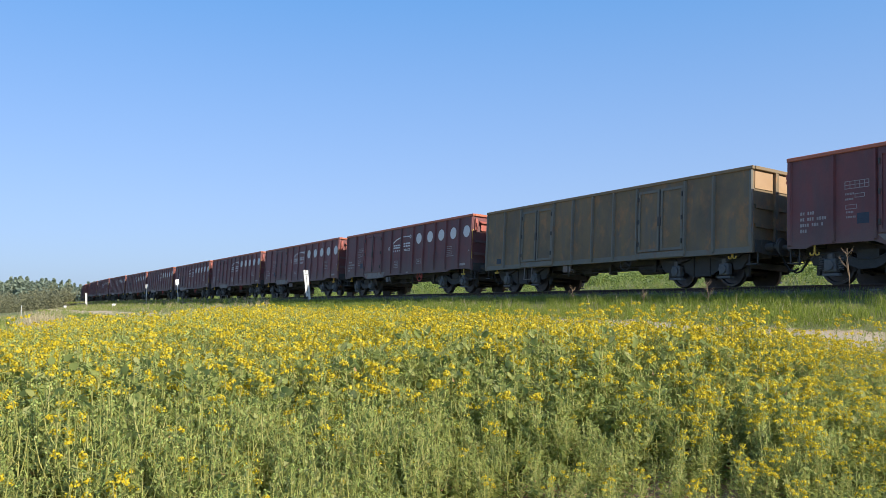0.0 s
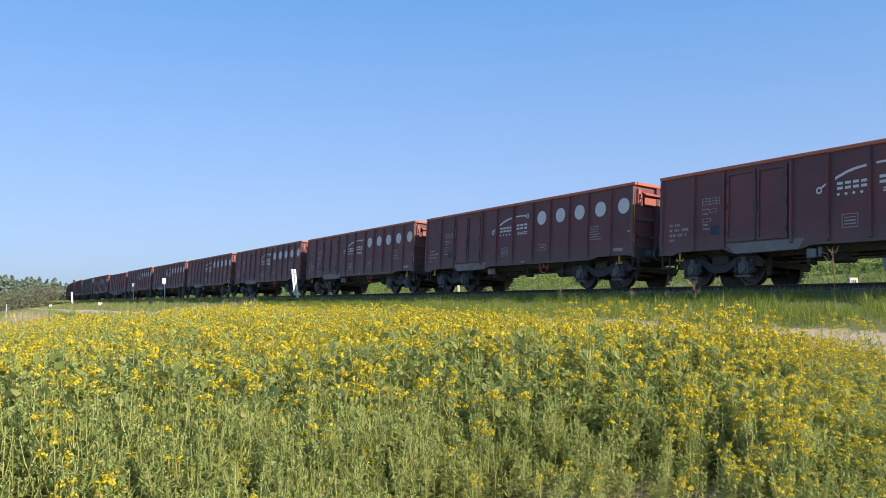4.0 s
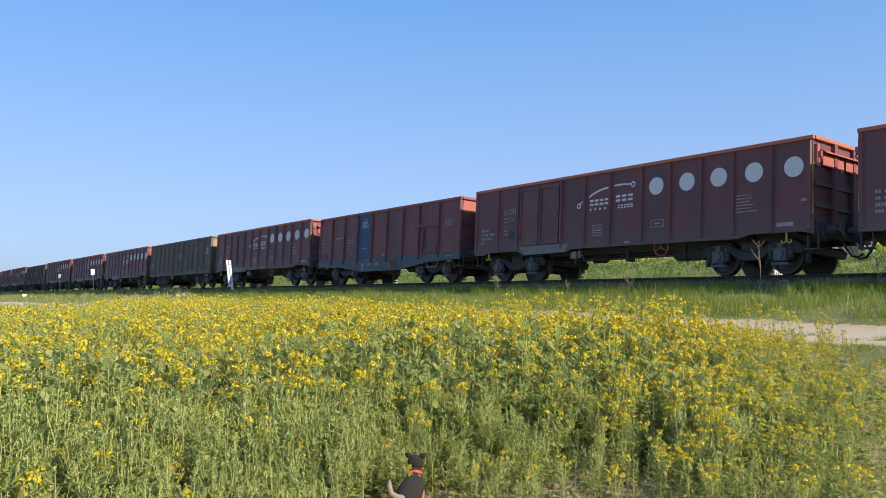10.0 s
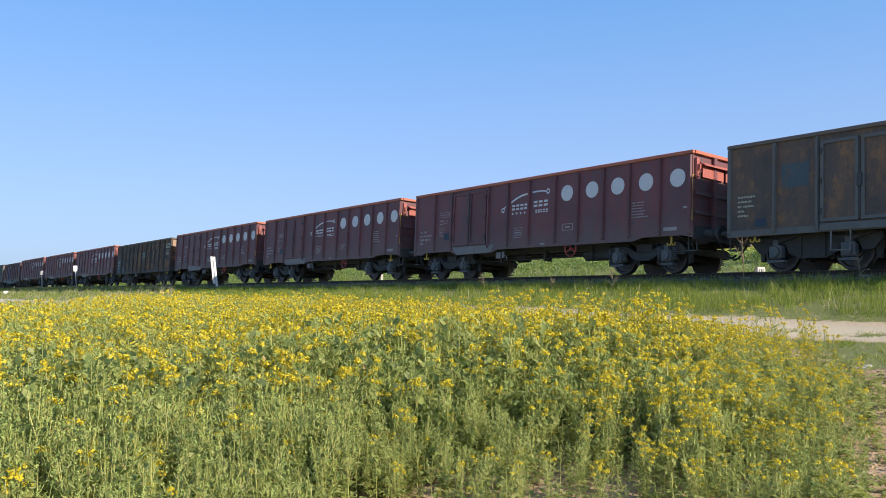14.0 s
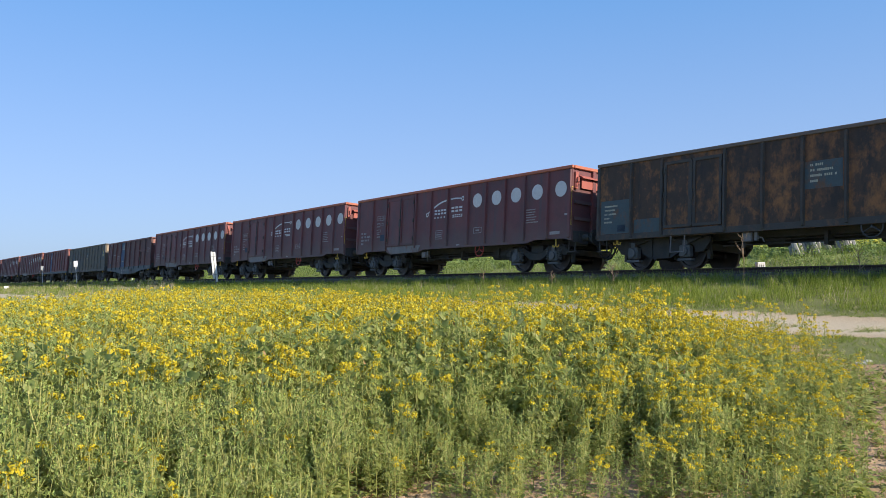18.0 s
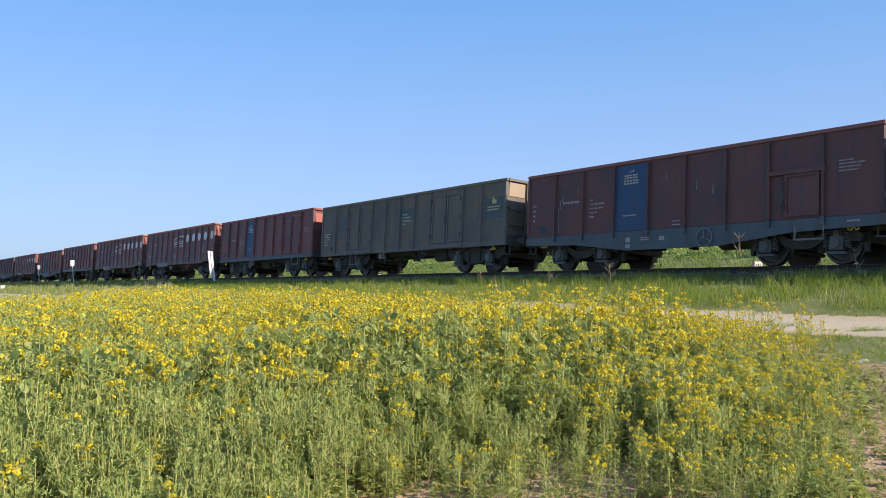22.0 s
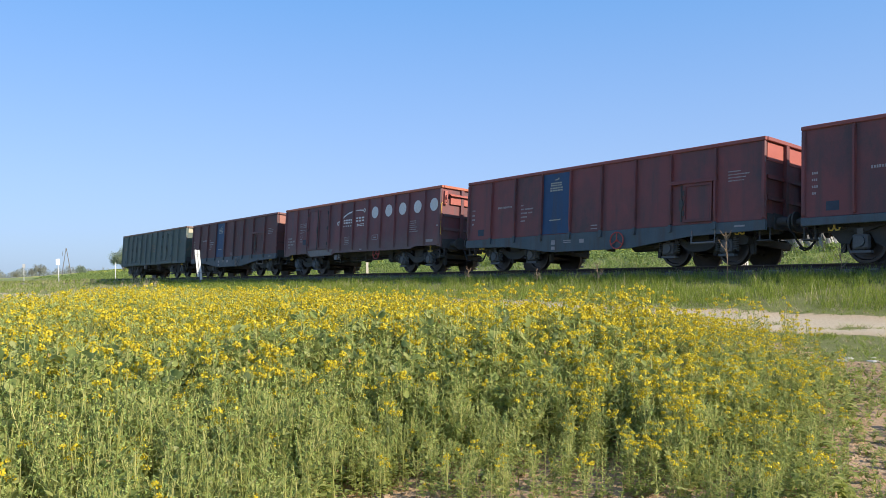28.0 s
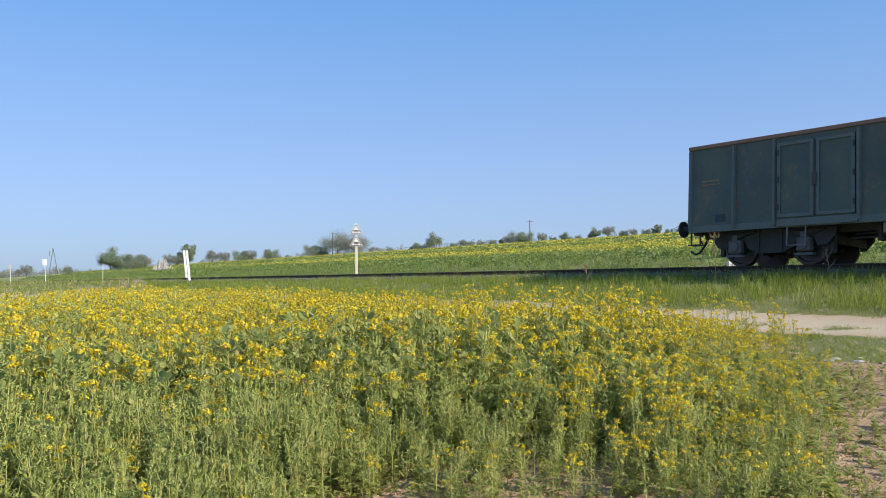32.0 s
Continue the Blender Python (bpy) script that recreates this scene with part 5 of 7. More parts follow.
def crop_density(x, y):
    """Share of plants that stand at a point: thins out along the edges and on the bare patch."""
    c = in_crop(x, y)
    if c < 0:
        return 0.0
    d = math.hypot(x, y)
    az = math.degrees(math.atan2(x, y))
    near = stand_front(az)
    if d < near:
        return 0.5 * max(0.3, min(1, 0.8 + 1.6 * noise.noise((x * 1.6, y * 1.6, 8)))) if d > 4.6 and az > -3 else 0.0
    k = min(1, 0.5 + c * 1.1)
    if 2 < az < 16:
        k *= lerp(d, ((5.4, 0.65), (6.2, 0.85), (7.0, 1)))
    n = noise.noise((x * 0.9, y * 0.9, 5))
    return k * max(0.5, min(1, 0.9 + 0.5 * n))


def far_low(x, y):
    """The crop runs out low and thin towards the farm track, with a few taller plants left."""
    s, u = line_xy(x, y)
    e = u - 8.9 - max(0, (s - 0.3) * 1.1)
    low = lerp(e, ((0, 0.40), (1.2, 0.58), (2.6, 0.76), (4.2, 0.92), (6, 1.0)))
    return 1 - (1 - low) * lerp(s, ((-22, 0.0), (-13, 0.2), (-7, 0.5), (-3, 0.9)))


def plant_rows(rmin, rmax, per_m2, amin=-36, amax=33):
    n = int(per_m2 * 0.5 * radians(amax - amin) * (rmax ** 2 - rmin ** 2))
    r = np.sqrt(rng.uniform(rmin ** 2, rmax ** 2, n))
    a = np.radians(rng.uniform(amin, amax, n))
    out = []
    for x, y, k in zip(r * np.sin(a), r * np.cos(a), rng.random(n)):
        if k < crop_density(x, y):
            c = in_crop(x, y)
            h = lerp(from_right(x, y), ((0, 0.55), (0.8, 0.80), (2.0, 0.98), (8, 1.05)))
            az = math.degrees(math.atan2(x, y))
            h *= lerp(math.hypot(x, y), ((4.4, 0.62 if az < 15 else 0.82), (6, 0.80 if az < 15 else 0.90), (8, 0.94), (11, 1.0)))
            h *= far_low(x, y)
            if -5 < az < 30:
                h *= lerp(math.hypot(x, y) - stand_front(az), ((-0.3, 0.55), (0.3, 0.66), (1.3, 0.9), (2.0, 1.0)))
            h *= 0.90 + 0.16 * noise.noise((x * 0.5, y * 0.5, 9)) + rng.normal(0, 0.085)
            out.append((x, y, ground_z(x, y) - 0.01, max(0.35, h), rng.uniform(0, 6.28), from_right(x, y)))
    return out


def with_kind(rows, n, sparse, blooming):
    """Picks a plant form: the field's rim and its far corner flower less."""
    out = []
    for x, y, z, h, a, c in rows:
        k = int(rng.integers(0, n))
        if x < -0.12 * y and rng.random() < lerp(x / y, ((-0.5, 0.45), (-0.12, 0.15))):
            k = int(rng.integers(blooming, n))
        if x > 0.2 * y and k >= blooming and rng.random() < 0.5:
            k = int(rng.integers(0, max(1, blooming)))
        if c < 0.6 and rng.random() < 0.4:
            k = n + int(rng.integers(0, sparse))
        out.append((x, y, z, h, a, k))
    return out


for lod, r0, r1, dens, nv, share, bloom in ((2, 3.2, 6.4, 56, 10, 0.1, 1.2), (2, 6.4, 9.0, 54, 10, 0.4, 1.15), (1, 9.0, 19, 44, 10, 0.6, 1.05), (0, 19, 40, 30, 10, 0.6, 1.0)):
    forms = [rape_plant(lod, i < round(share * nv), 1.0, 0.02, bloom, 1.0 if r0 < 4 or lod < 2 else 1.2) for i in range(nv)] + [rape_plant(lod, i < 2, 1.0, 0.05 if lod == 2 else 0.02, bloom * 1.3) for i in range(3)]
    scatter("rape_crop", forms, with_kind(plant_rows(r0, r1, dens), nv, 3, round(share * nv)), RAPE,
            "flowering yellow oilseed rape crop with green stems and leaves", "rape field")


def edge_plants():
    """Lone tall plants left standing along the thin edge by the farm track."""
    out = []
    for s, e in zip(np.append(rng.uniform(-20, 1.6, 430), rng.uniform(-4, 1.6, 70)), rng.uniform(-0.2, 3.0, 500)):
        p = world_xy(s, 8.9 + max(0, (s - 0.3) * 1.1) + e)
        h = lerp(s, ((-20, 0.84), (-10, 0.84), (-3, 0.90), (-1, 0.82), (0.5, 0.64), (1.6, 0.5))) * rng.uniform(0.72, 1.08) * (1 - 0.02 * e)
        out.append((p.x, p.y, ground_z(p.x, p.y) - 0.01, h, rng.uniform(0, 6.28), int(rng.integers(0, 5))))
    return out


scatter("rape_crop", [rape_plant(1, True, 1.0, 0.04, 1.15) for i in range(5)], edge_plants(), RAPE, "lone tall flowering rape plants along the edge of the crop", "rape field")

# shorter leafy plants fill the front of the stand
short_forms = [rape_plant(2, i == 0, 1.0, 0.05, 1.4, 1.2) for i in range(7)]
rows = [(x, y, z, h * rng.uniform(0.4, 0.88), a, int(rng.integers(0, 7))) for x, y, z, h, a, c in plant_rows(3.6, 8.0, 84, -30, 27) if math.hypot(x, y) > 5.3 or not -6 < math.degrees(math.atan2(x, y)) < 2]
rows += [(x, y, z, h * rng.uniform(0.28, 0.6), a, int(rng.integers(0, 7))) for x, y, z, h, a, c in plant_rows(4.9, 7.8, 85, -4, 25)]
scatter("rape_crop", short_forms, rows, RAPE, "shorter leafy oilseed rape plants at the front of the crop", "rape field")


def rosette(n, size):
    """Young leafy plant close to the soil."""
    q = Quads()
    for k in range(n):
        L = size * rng.uniform(0.6, 1.2)
        z = rng.uniform(0, 2.2) * size
        q.leaf((rng.normal(0, 0.02), rng.normal(0, 0.02), z), rng.uniform(0, 6.28), rng.uniform(0.3, 1.0), L, L * rng.uniform(0.26, 0.4), 1 if rng.random() > 0.02 else 4, rng.uniform(0.4, 0.9), 2)
    q.bar([(0, 0, 0), (0, 0, size * 2.2)], 0.006, 0.003, 0, 3)
    return q.arrays()


young = [rosette(12, 0.07), rosette(13, 0.09), rosette(15, 0.11), rosette(11, 0.055)]
rows = []
for x, y, z, h, a, c in plant_rows(3.4, 11.0, 56):
    az, d = math.degrees(math.atan2(x, y)), math.hypot(x, y)
    if d > (6.7 if -8 < az < 20 else 5.2) or rng.random() < 0.12:
        rows.append((x, y, z, rng.uniform(0.5, 1.0), a, int(rng.integers(0, 4))))
for _ in range(2600):
    d, az = math.sqrt(rng.uniform(4.5 ** 2, 12.5 ** 2)), rng.uniform(20, 34)
    x, y = d * math.sin(radians(az)), d * math.cos(radians(az))
    c = in_crop(x, y)
    if -1.5 < c < 0.6 and rng.random() < 0.85 + c * 0.65 and line_xy(x, y)[1] > 9.4:
        rows.append((x, y, ground_z(x, y), rng.uniform(0.18, 0.45), rng.uniform(0, 6.28), int(rng.integers(0, 4))))
scatter("leafy_undergrowth", young, rows, RAPE, "low leafy young plants between the rape stems", "undergrowth")

# ---------------------------------------------------------------- grass
M_GRASS = leafy("lush_bank_grass", [(0, (0.13, 0.18, 0.026)), (0.5, (0.235, 0.305, 0.042)), (0.85, (0.34, 0.395, 0.07)), (1, (0.46, 0.42, 0.17))], 0.5, 0.5)
M_GRASS_DK = leafy("rank_verge_grass", [(0, (0.14, 0.195, 0.05)), (0.6, (0.225, 0.295, 0.075)), (0.92, (0.32, 0.37, 0.11)), (1, (0.46, 0.42, 0.22))], 0.5, 0.42)
M_STRAW = leafy("dry_straw_grass", [(0, (0.36, 0.29, 0.17)), (0.6, (0.48, 0.40, 0.25)), (1, (0.56, 0.50, 0.34))], 0.7, 0.3)


def tuft(n, h, spread, w, mat, lean=0.35):
    q = Quads()
    for _ in range(n):
        a, r = rng.uniform(0, 6.28), rng.uniform(0, spread)
        p = np.array((r * math.cos(a), r * math.sin(a), 0))
        hh = h * rng.uniform(0.55, 1.1)
        b = rng.uniform(0, 6.28)
        tip = p + np.array((math.cos(b) * lean * hh, math.sin(b) * lean * hh, hh))
        mid = p * 0.5 + tip * 0.5 + np.array((0, 0, 0.1 * hh))
        c = rng.uniform(0, 6.28)
        o = np.array((math.cos(c), math.sin(c), 0)) * w
        q.quad(p - o, p + o, mid + o * 0.8, mid - o * 0.8, mat)
        q.quad(mid - o * 0.8, mid + o * 0.8, tip + o * 0.12, tip - o * 0.12, mat)
    return q.arrays()


def strip(s0, s1, u0, u1, per_m2, kinds, smin=0.7, smax=1.25, keep=None):
    n = int((s1 - s0) * (u1 - u0) * per_m2)
    out = []
    for s, u in zip(rng.uniform(s0, s1, n), rng.uniform(u0, u1, n)):
        p = world_xy(s, u)
        if keep is not None and rng.random() > keep(p.x, p.y, s, u):
            continue
        out.append((p.x, p.y, ground_z(p.x, p.y) - 0.02, rng.uniform(smin, smax), rng.uniform(0, 6.28), int(rng.integers(0, kinds))))
    return out


GRASSES = [M_GRASS, M_STRAW, M_GRASS_DK]
long_tufts = [tuft(9, h, 0.15, 0.0044, 0, lean) for h, lean in ((0.30, 0.3), (0.26, 0.45), (0.22, 0.5), (0.34, 0.25), (0.27, 0.35))] + [tuft(5, 0.40, 0.08, 0.004, 1)]
mid_tufts = [tuft(7, h, 0.2, 0.007, 0, 0.35) for h in (0.30, 0.25, 0.34)]
patchy = lambda x, y, s, u: max(0.15, min(1, 0.75 + 0.9 * noise.noise((x * 0.6, y * 0.6, 2))))
foot = lambda x, y, s, u: patchy(x, y, s, u) * lerp(u, ((4.0, 1), (5.0, 0.4)))
shoulder = [(x, y, max(z, rail_z(line_xy(x, y)[0]) - 0.27 - 0.75 * max(0, line_xy(x, y)[1] - 1.4)), sc, a, k) for x, y, z, sc, a, k in strip(-24, 14, 1.12, 1.9, 120, 5, 0.5, 1.0, patchy)]
rows = shoulder + strip(-24, 14, 1.72, 2.4, 80, 5, 0.6, 1.0, patchy) + strip(-24, 14, 2.3, 4.9, 105, 5, 0.5, 1.05, foot) + [(*r[:5], 5) for r in strip(-24, 14, 2.05, 4.6, 2.2, 1)]
scatter("bank_grass", long_tufts, rows, GRASSES, "lush green long grass on the railway bank", "grass")
shoulder = [(x, y, max(z, rail_z(line_xy(x, y)[0]) - 0.27 - 0.75 * max(0, line_xy(x, y)[1] - 1.4)), sc, a, k) for x, y, z, sc, a, k in strip(-60, -24, 1.12, 1.9, 55, 3, 0.5, 1.0, patchy)]
scatter("bank_grass", mid_tufts, shoulder + strip(-45, -24, 1.8, 4.9, 42, 3, 0.6, 1.05, foot), GRASSES, "long grass farther along the railway bank", "grass")
far_tufts = [tuft(5, 0.36, 0.14, 0.011, 0) for _ in range(4)] + [tuft(4, 0.42, 0.12, 0.009, 1), tuft(4, 0.36, 0.12, 0.009, 1), tuft(5, 0.4, 0.15, 0.012, 2)]
scatter("bank_grass", far_tufts, strip(-150, -45, 1.8, 9, 9, 7, 0.6, 1.15, lambda x, y, s, u: patchy(x, y, s, u) * (1.05 - bareness(x, y))), GRASSES, "long grass with dry straw along the far railway bank", "grass")
far_shoulder = [(x, y, max(z, rail_z(line_xy(x, y)[0]) - 0.22), sc, a, k) for x, y, z, sc, a, k in strip(-170, -34, 1.15, 2.3, 22, 7, 0.6, 1.1, lambda x, y, s, u: patchy(x, y, s, u) * lerp(s, ((-72, 1), (-36, 0.12))))]
scatter("bank_grass", far_tufts, far_shoulder, GRASSES, "long grass with dry straw that hides the far rails", "grass")
short_tufts = [tuft(8, 0.062, 0.09, 0.004, 0, 0.9) for _ in range(4)] + [tuft(6, 0.07, 0.09, 0.004, 1, 0.9)]


def verge_keep(x, y, s, u):
    if in_crop(x, y) > -0.1:
        return 0
    return max(0, 1 - bareness(x, y) * 1.15) * patchy(x, y, s, u)


scatter("short_grass", short_tufts, strip(-30, -8, 4.2, 9.8, 70, 5, 0.6, 1.4, verge_keep) + strip(-8, 12, 4.0, 9.9, 150, 5, 0.6, 1.4, verge_keep), GRASSES, "short trodden grass beside the farm track", "grass")
weeds = [tuft(9, 0.06, 0.10, 0.006, 0, 0.9) for _ in range(3)]
edge = [r for r in strip(-8, 16, 9.6, 19, 14, 3, 0.5, 1.6) if -1.5 < in_crop(r[0], r[1]) < 0.05]
scatter("low_weeds", weeds, edge, GRASSES, "low leafy weeds at the edge of the crop", "weeds")
verge = [tuft(7, 0.62, 0.2, 0.009, 2, 0.5) for _ in range(4)] + [tuft(7, 0.68, 0.16, 0.009, 0, 0.4), tuft(6, 0.5, 0.16, 0.008, 0, 0.5)]
scatter("verge_grass", verge, strip(-100, 20, -5, -2.3, 15, 6, 0.5, 1.0, patchy) + strip(-120, 22, -11, -5, 8, 6, 0.5, 1.0, patchy), GRASSES, "rank green grass and herbs on the far verge", "grass")

M_HERB = leafy("rank_verge_herbs", [(0, (0.14, 0.205, 0.055)), (0.6, (0.205, 0.28, 0.075)), (1, (0.28, 0.34, 0.11))], 0.6, 0.48)


def herb(size):
    """Bushy knot of broad leaves."""
    q = Quads()
    for _ in range(17):
        a, r = rng.uniform(0, 6.28), rng.uniform(0, 0.45)
        q.petal_cross((math.cos(a) * r * size, math.sin(a) * r * size, rng.uniform(0.08, 0.95) * size * (1 - 0.7 * r)), 0.07 * size, 0, 0.9)
    return q.arrays()


scatter("verge_herbs", [herb(0.42) for _ in range(5)], strip(-120, 22, -15, -3.2, 6.5, 5, 0.6, 1.5, patchy), [M_HERB], "bushy dark green herbs on the far verge", "herbs")

# rape on the far slope, in bands along the railway
M_FAR_GREEN = leafy("far_rape_green", [(0, (0.14, 0.20, 0.06)), (0.6, (0.21, 0.285, 0.085)), (1, (0.29, 0.345, 0.12))], 0.6, 0.3)
M_FAR_YELLOW = leafy("far_rape_yellow", [(0, (0.42, 0.385, 0.06)), (0.6, (0.53, 0.48, 0.07)), (1, (0.62, 0.56, 0.10))], 0.6, 0.3)


def clump(yellow, size):
    """Loose knot of plant tops; most faces lie open to the sky."""
    q = Quads()
    for _ in range(4):
        p = np.array((rng.uniform(-0.4, 0.4) * size, rng.uniform(-0.4, 0.4) * size, rng.uniform(0.05, 0.4) * size))
        q.petal_cross(p, 0.16 * size, 0, 0.9)
    for _ in range(7):
        p = np.array((rng.uniform(-0.45, 0.45) * size, rng.uniform(-0.45, 0.45) * size, rng.uniform(0.32, 0.55) * size))
        q.petal_cross(p, 0.125 * size, 1 if rng.random() < yellow else 0, 0.8)
    return q.arrays()


def band(u, s):
    """Share of flowering plants across the far slope: pale and yellow strips by turns."""
    d, first = -u, lerp(s, ((-45, 20), (-12, 14), (10, 12)))
    return lerp(d, ((9, 0.03), (first - 3, 0.05), (first - 1.5, 0.3), (first, 0.95), (36, 0.95), (37, 0.03), (53, 0.03), (54, 1.0), (64, 1.0), (65, 0.05), (80, 0.05), (81, 1.0), (119, 1.0)))


far_forms = [clump(y, 1.0) for y in (0.0, 0.03, 0.95, 0.85, 0.75)]
rows = []
for s0, s1, u0, u1, dens, size in ((-140, 30, -32, -9, 4.2, 0.48), (-210, 50, -62, -32, 1.7, 0.68), (-320, 70, -119, -62, 0.6, 0.85)):
    for x, y, z, sc, a, k in strip(s0, s1, u0, u1, dens, 2, 0.7, 1.2):
        u = (Vector((x, y)) - P0).dot(SIDE)
        y_share = band(u, line_xy(x, y)[0]) * (1 if u < -70 else lerp(line_xy(x, y)[0], ((-110, 0.3), (-55, 1))))
        rows.append((x, y, z, sc * size, a, int(rng.integers(2, 5)) if rng.random() < y_share else k))
scatter("far_rape_crop", far_forms, rows, [M_FAR_GREEN, M_FAR_YELLOW], "yellow and green strips of rape on the far slope", "rape field")

# ---------------------------------------------------------------- clods on the bare soil
M_CLOD = surface("dry_soil_clod", (0.23, 0.155, 0.10), (0.46, 0.345, 0.235), 9, 0.95, grain=60, relief=0.6)


def clod():
    """Lump of dry soil with broken corners."""
    q = Quads()
    c = np.array([(x, y, z) for x in (-1, 1) for y in (-1, 1) for z in (-0.5, 0.6)], float) * 0.5
    c *= rng.uniform(0.55, 1.15, (8, 1))
    for f in ((0, 1, 3, 2), (4, 6, 7, 5), (0, 4, 5, 1), (2, 3, 7, 6), (1, 5, 7, 3), (0, 2, 6, 4)):
        q.quad(*c[list(f)], 0)
    return q.arrays()


rows = []
for az0, az1, d0, d1, n in ((-6, 20, 4.3, 6.5, 900), (20, 34, 4.6, 12.0, 3200)):
    for d, az in zip(np.sqrt(rng.uniform(d0 ** 2, d1 ** 2, n)), rng.uniform(az0, az1, n)):
        x, y = d * math.sin(radians(az)), d * math.cos(radians(az))
        if bareness(x, y) > 0.7 and rng.random() < 0.45 + 0.9 * noise.noise((x * 1.2, y * 1.2, 1)) and line_xy(x, y)[1] > 9.6:
            rows.append((x, y, ground_z(x, y), 0.012 + 0.045 * rng.random() ** 3, rng.uniform(0, 6.28), int(rng.integers(0, 6))))
scatter("soil_clods", [clod() for _ in range(6)], rows, [M_CLOD], "dry brown clods on the bare soil", "soil")

# ---------------------------------------------------------------- trees
M_BARK = surface("grey_brown_bark", (0.09, 0.07, 0.055), (0.17, 0.14, 0.11), 5, 0.95)
# trees and pines: distance haze is painted in, so the greens are paler and greyer
M_TREE_A = leafy("spring_tree_leaves", [(0, (0.23, 0.285, 0.20)), (0.6, (0.29, 0.345, 0.245)), (1, (0.35, 0.395, 0.29))], 0.8, 0.5)
M_TREE_B = leafy("grey_green_twig_leaves", [(0, (0.26, 0.28, 0.24)), (0.6, (0.32, 0.335, 0.29)), (1, (0.38, 0.385, 0.335))], 0.8, 0.5)
M_PINE = leafy("pine_needles", [(0, (0.20, 0.25, 0.19)), (0.6, (0.24, 0.295, 0.22)), (1, (0.28, 0.335, 0.25))], 0.8, 0.4)
M_SHRUB = leafy("budding_brown_shrub", [(0, (0.20, 0.20, 0.115)), (0.6, (0.25, 0.25, 0.145)), (1, (0.30, 0.295, 0.18))], 0.8, 0.5)


def leaf_cloud(q, centre, radius, n, size, mat):
    """Loose clump of leaf pieces with an uneven outline."""
    for _ in range(n):
        d = rng.normal(0, 1, 3)
        d = d / np.linalg.norm(d) * radius * rng.uniform(0.25, 1.05) * np.array((1, 1, 0.8))
        q.petal_cross(np.array(centre) + d, size * rng.uniform(0.6, 1.3), mat, 1.4)


def make_tree(seed, height, width, mat, density, trunk_share=0.17, bushy=False):
    """Tapered trunk, forked limbs and a crown of leaf pieces with gaps."""
    r = random.Random(seed)
    name = "bush" if bushy else "tree"
    t = empty(name)
    bm = bmesh.new()
    fork = height * (0.08 if bushy else trunk_share)
    tube(bm, [(0, 0, -0.3), (0.02 * height * r.uniform(-1, 1), 0, fork * 0.6), (0, 0.02 * height * r.uniform(-1, 1), fork)], [height * 0.026, height * 0.02, height * 0.017], 6)
    tips = []
    limbs = r.randint(5, 7)
    for k in range(limbs):
        a = 2 * math.pi * k / limbs + r.uniform(-0.4, 0.4)
        reach, up = width / 2 * r.uniform(0.5, 0.95), height * r.uniform(0.28, 0.86)
        z0 = fork * r.uniform(0.75, 1.0)
        p1 = Vector((math.cos(a) * reach * 0.45, math.sin(a) * reach * 0.45, z0 + (up - z0) * 0.55))
        p2 = Vector((math.cos(a) * reach, math.sin(a) * reach, up))
        tube(bm, [(0, 0, z0), p1, p2], [height * 0.011, height * 0.007, height * 0.002], 5)
        tips += [p1 * 0.4 + p2 * 0.6, p2]
        for j in range(2):
            a2 = a + r.uniform(-0.9, 0.9)
            p3 = p1 + Vector((math.cos(a2), math.sin(a2), r.uniform(0.1, 0.9))) * width * 0.2
            tube(bm, [p1, p3], [height * 0.005, height * 0.0015], 4)
            tips.append(p3)
    tips += [Vector((width * r.uniform(-0.12, 0.12), width * r.uniform(-0.12, 0.12), height * z)) for z in (0.42, 0.52, 0.62, 0.74, 0.85)]
    part("trunk", bm, M_BARK, t)
    q = Quads()
    for p in tips:
        leaf_cloud(q, (p.x, p.y, p.z), width * r.uniform(0.15, 0.30), int(density * r.uniform(4.5, 7.0)), height * 0.0145, 0)
    v, f, m = q.arrays()
    v[:, 2] = np.clip(v[:, 2], height * 0.03, height * 1.15)
    from_arrays("crown", v, f, [mat], None, t)
    return t


FORMS = {
    "full": tagged(make_tree(1, 8, 7.4, M_TREE_A, 80, 0.07), "broad leafy spring tree on the field edge", "tree", "trees on the ridge"),
    "tall": tagged(make_tree(2, 8, 5.4, M_TREE_A, 85, 0.07), "slender green tree on the field edge", "tree", "trees on the ridge"),
    "thin": tagged(make_tree(3, 8, 7.5, M_TREE_B, 40), "sparse grey-green tree with an open crown", "tree", "trees on the ridge"),
    "wide": tagged(make_tree(4, 8, 12.0, M_TREE_B, 48, 0.2), "wide spreading tree with open limbs", "tree", "trees on the ridge"),
    "bush": tagged(make_tree(5, 8, 10.0, M_TREE_A, 70, 0.1, True), "rounded green bush on the field edge", "bush", "trees on the ridge"),
    "scrub": tagged(make_tree(6, 8, 11.0, M_TREE_B, 42, 0.1, True), "grey-green scrub bush with few leaves", "bush", "trees on the ridge"),
}
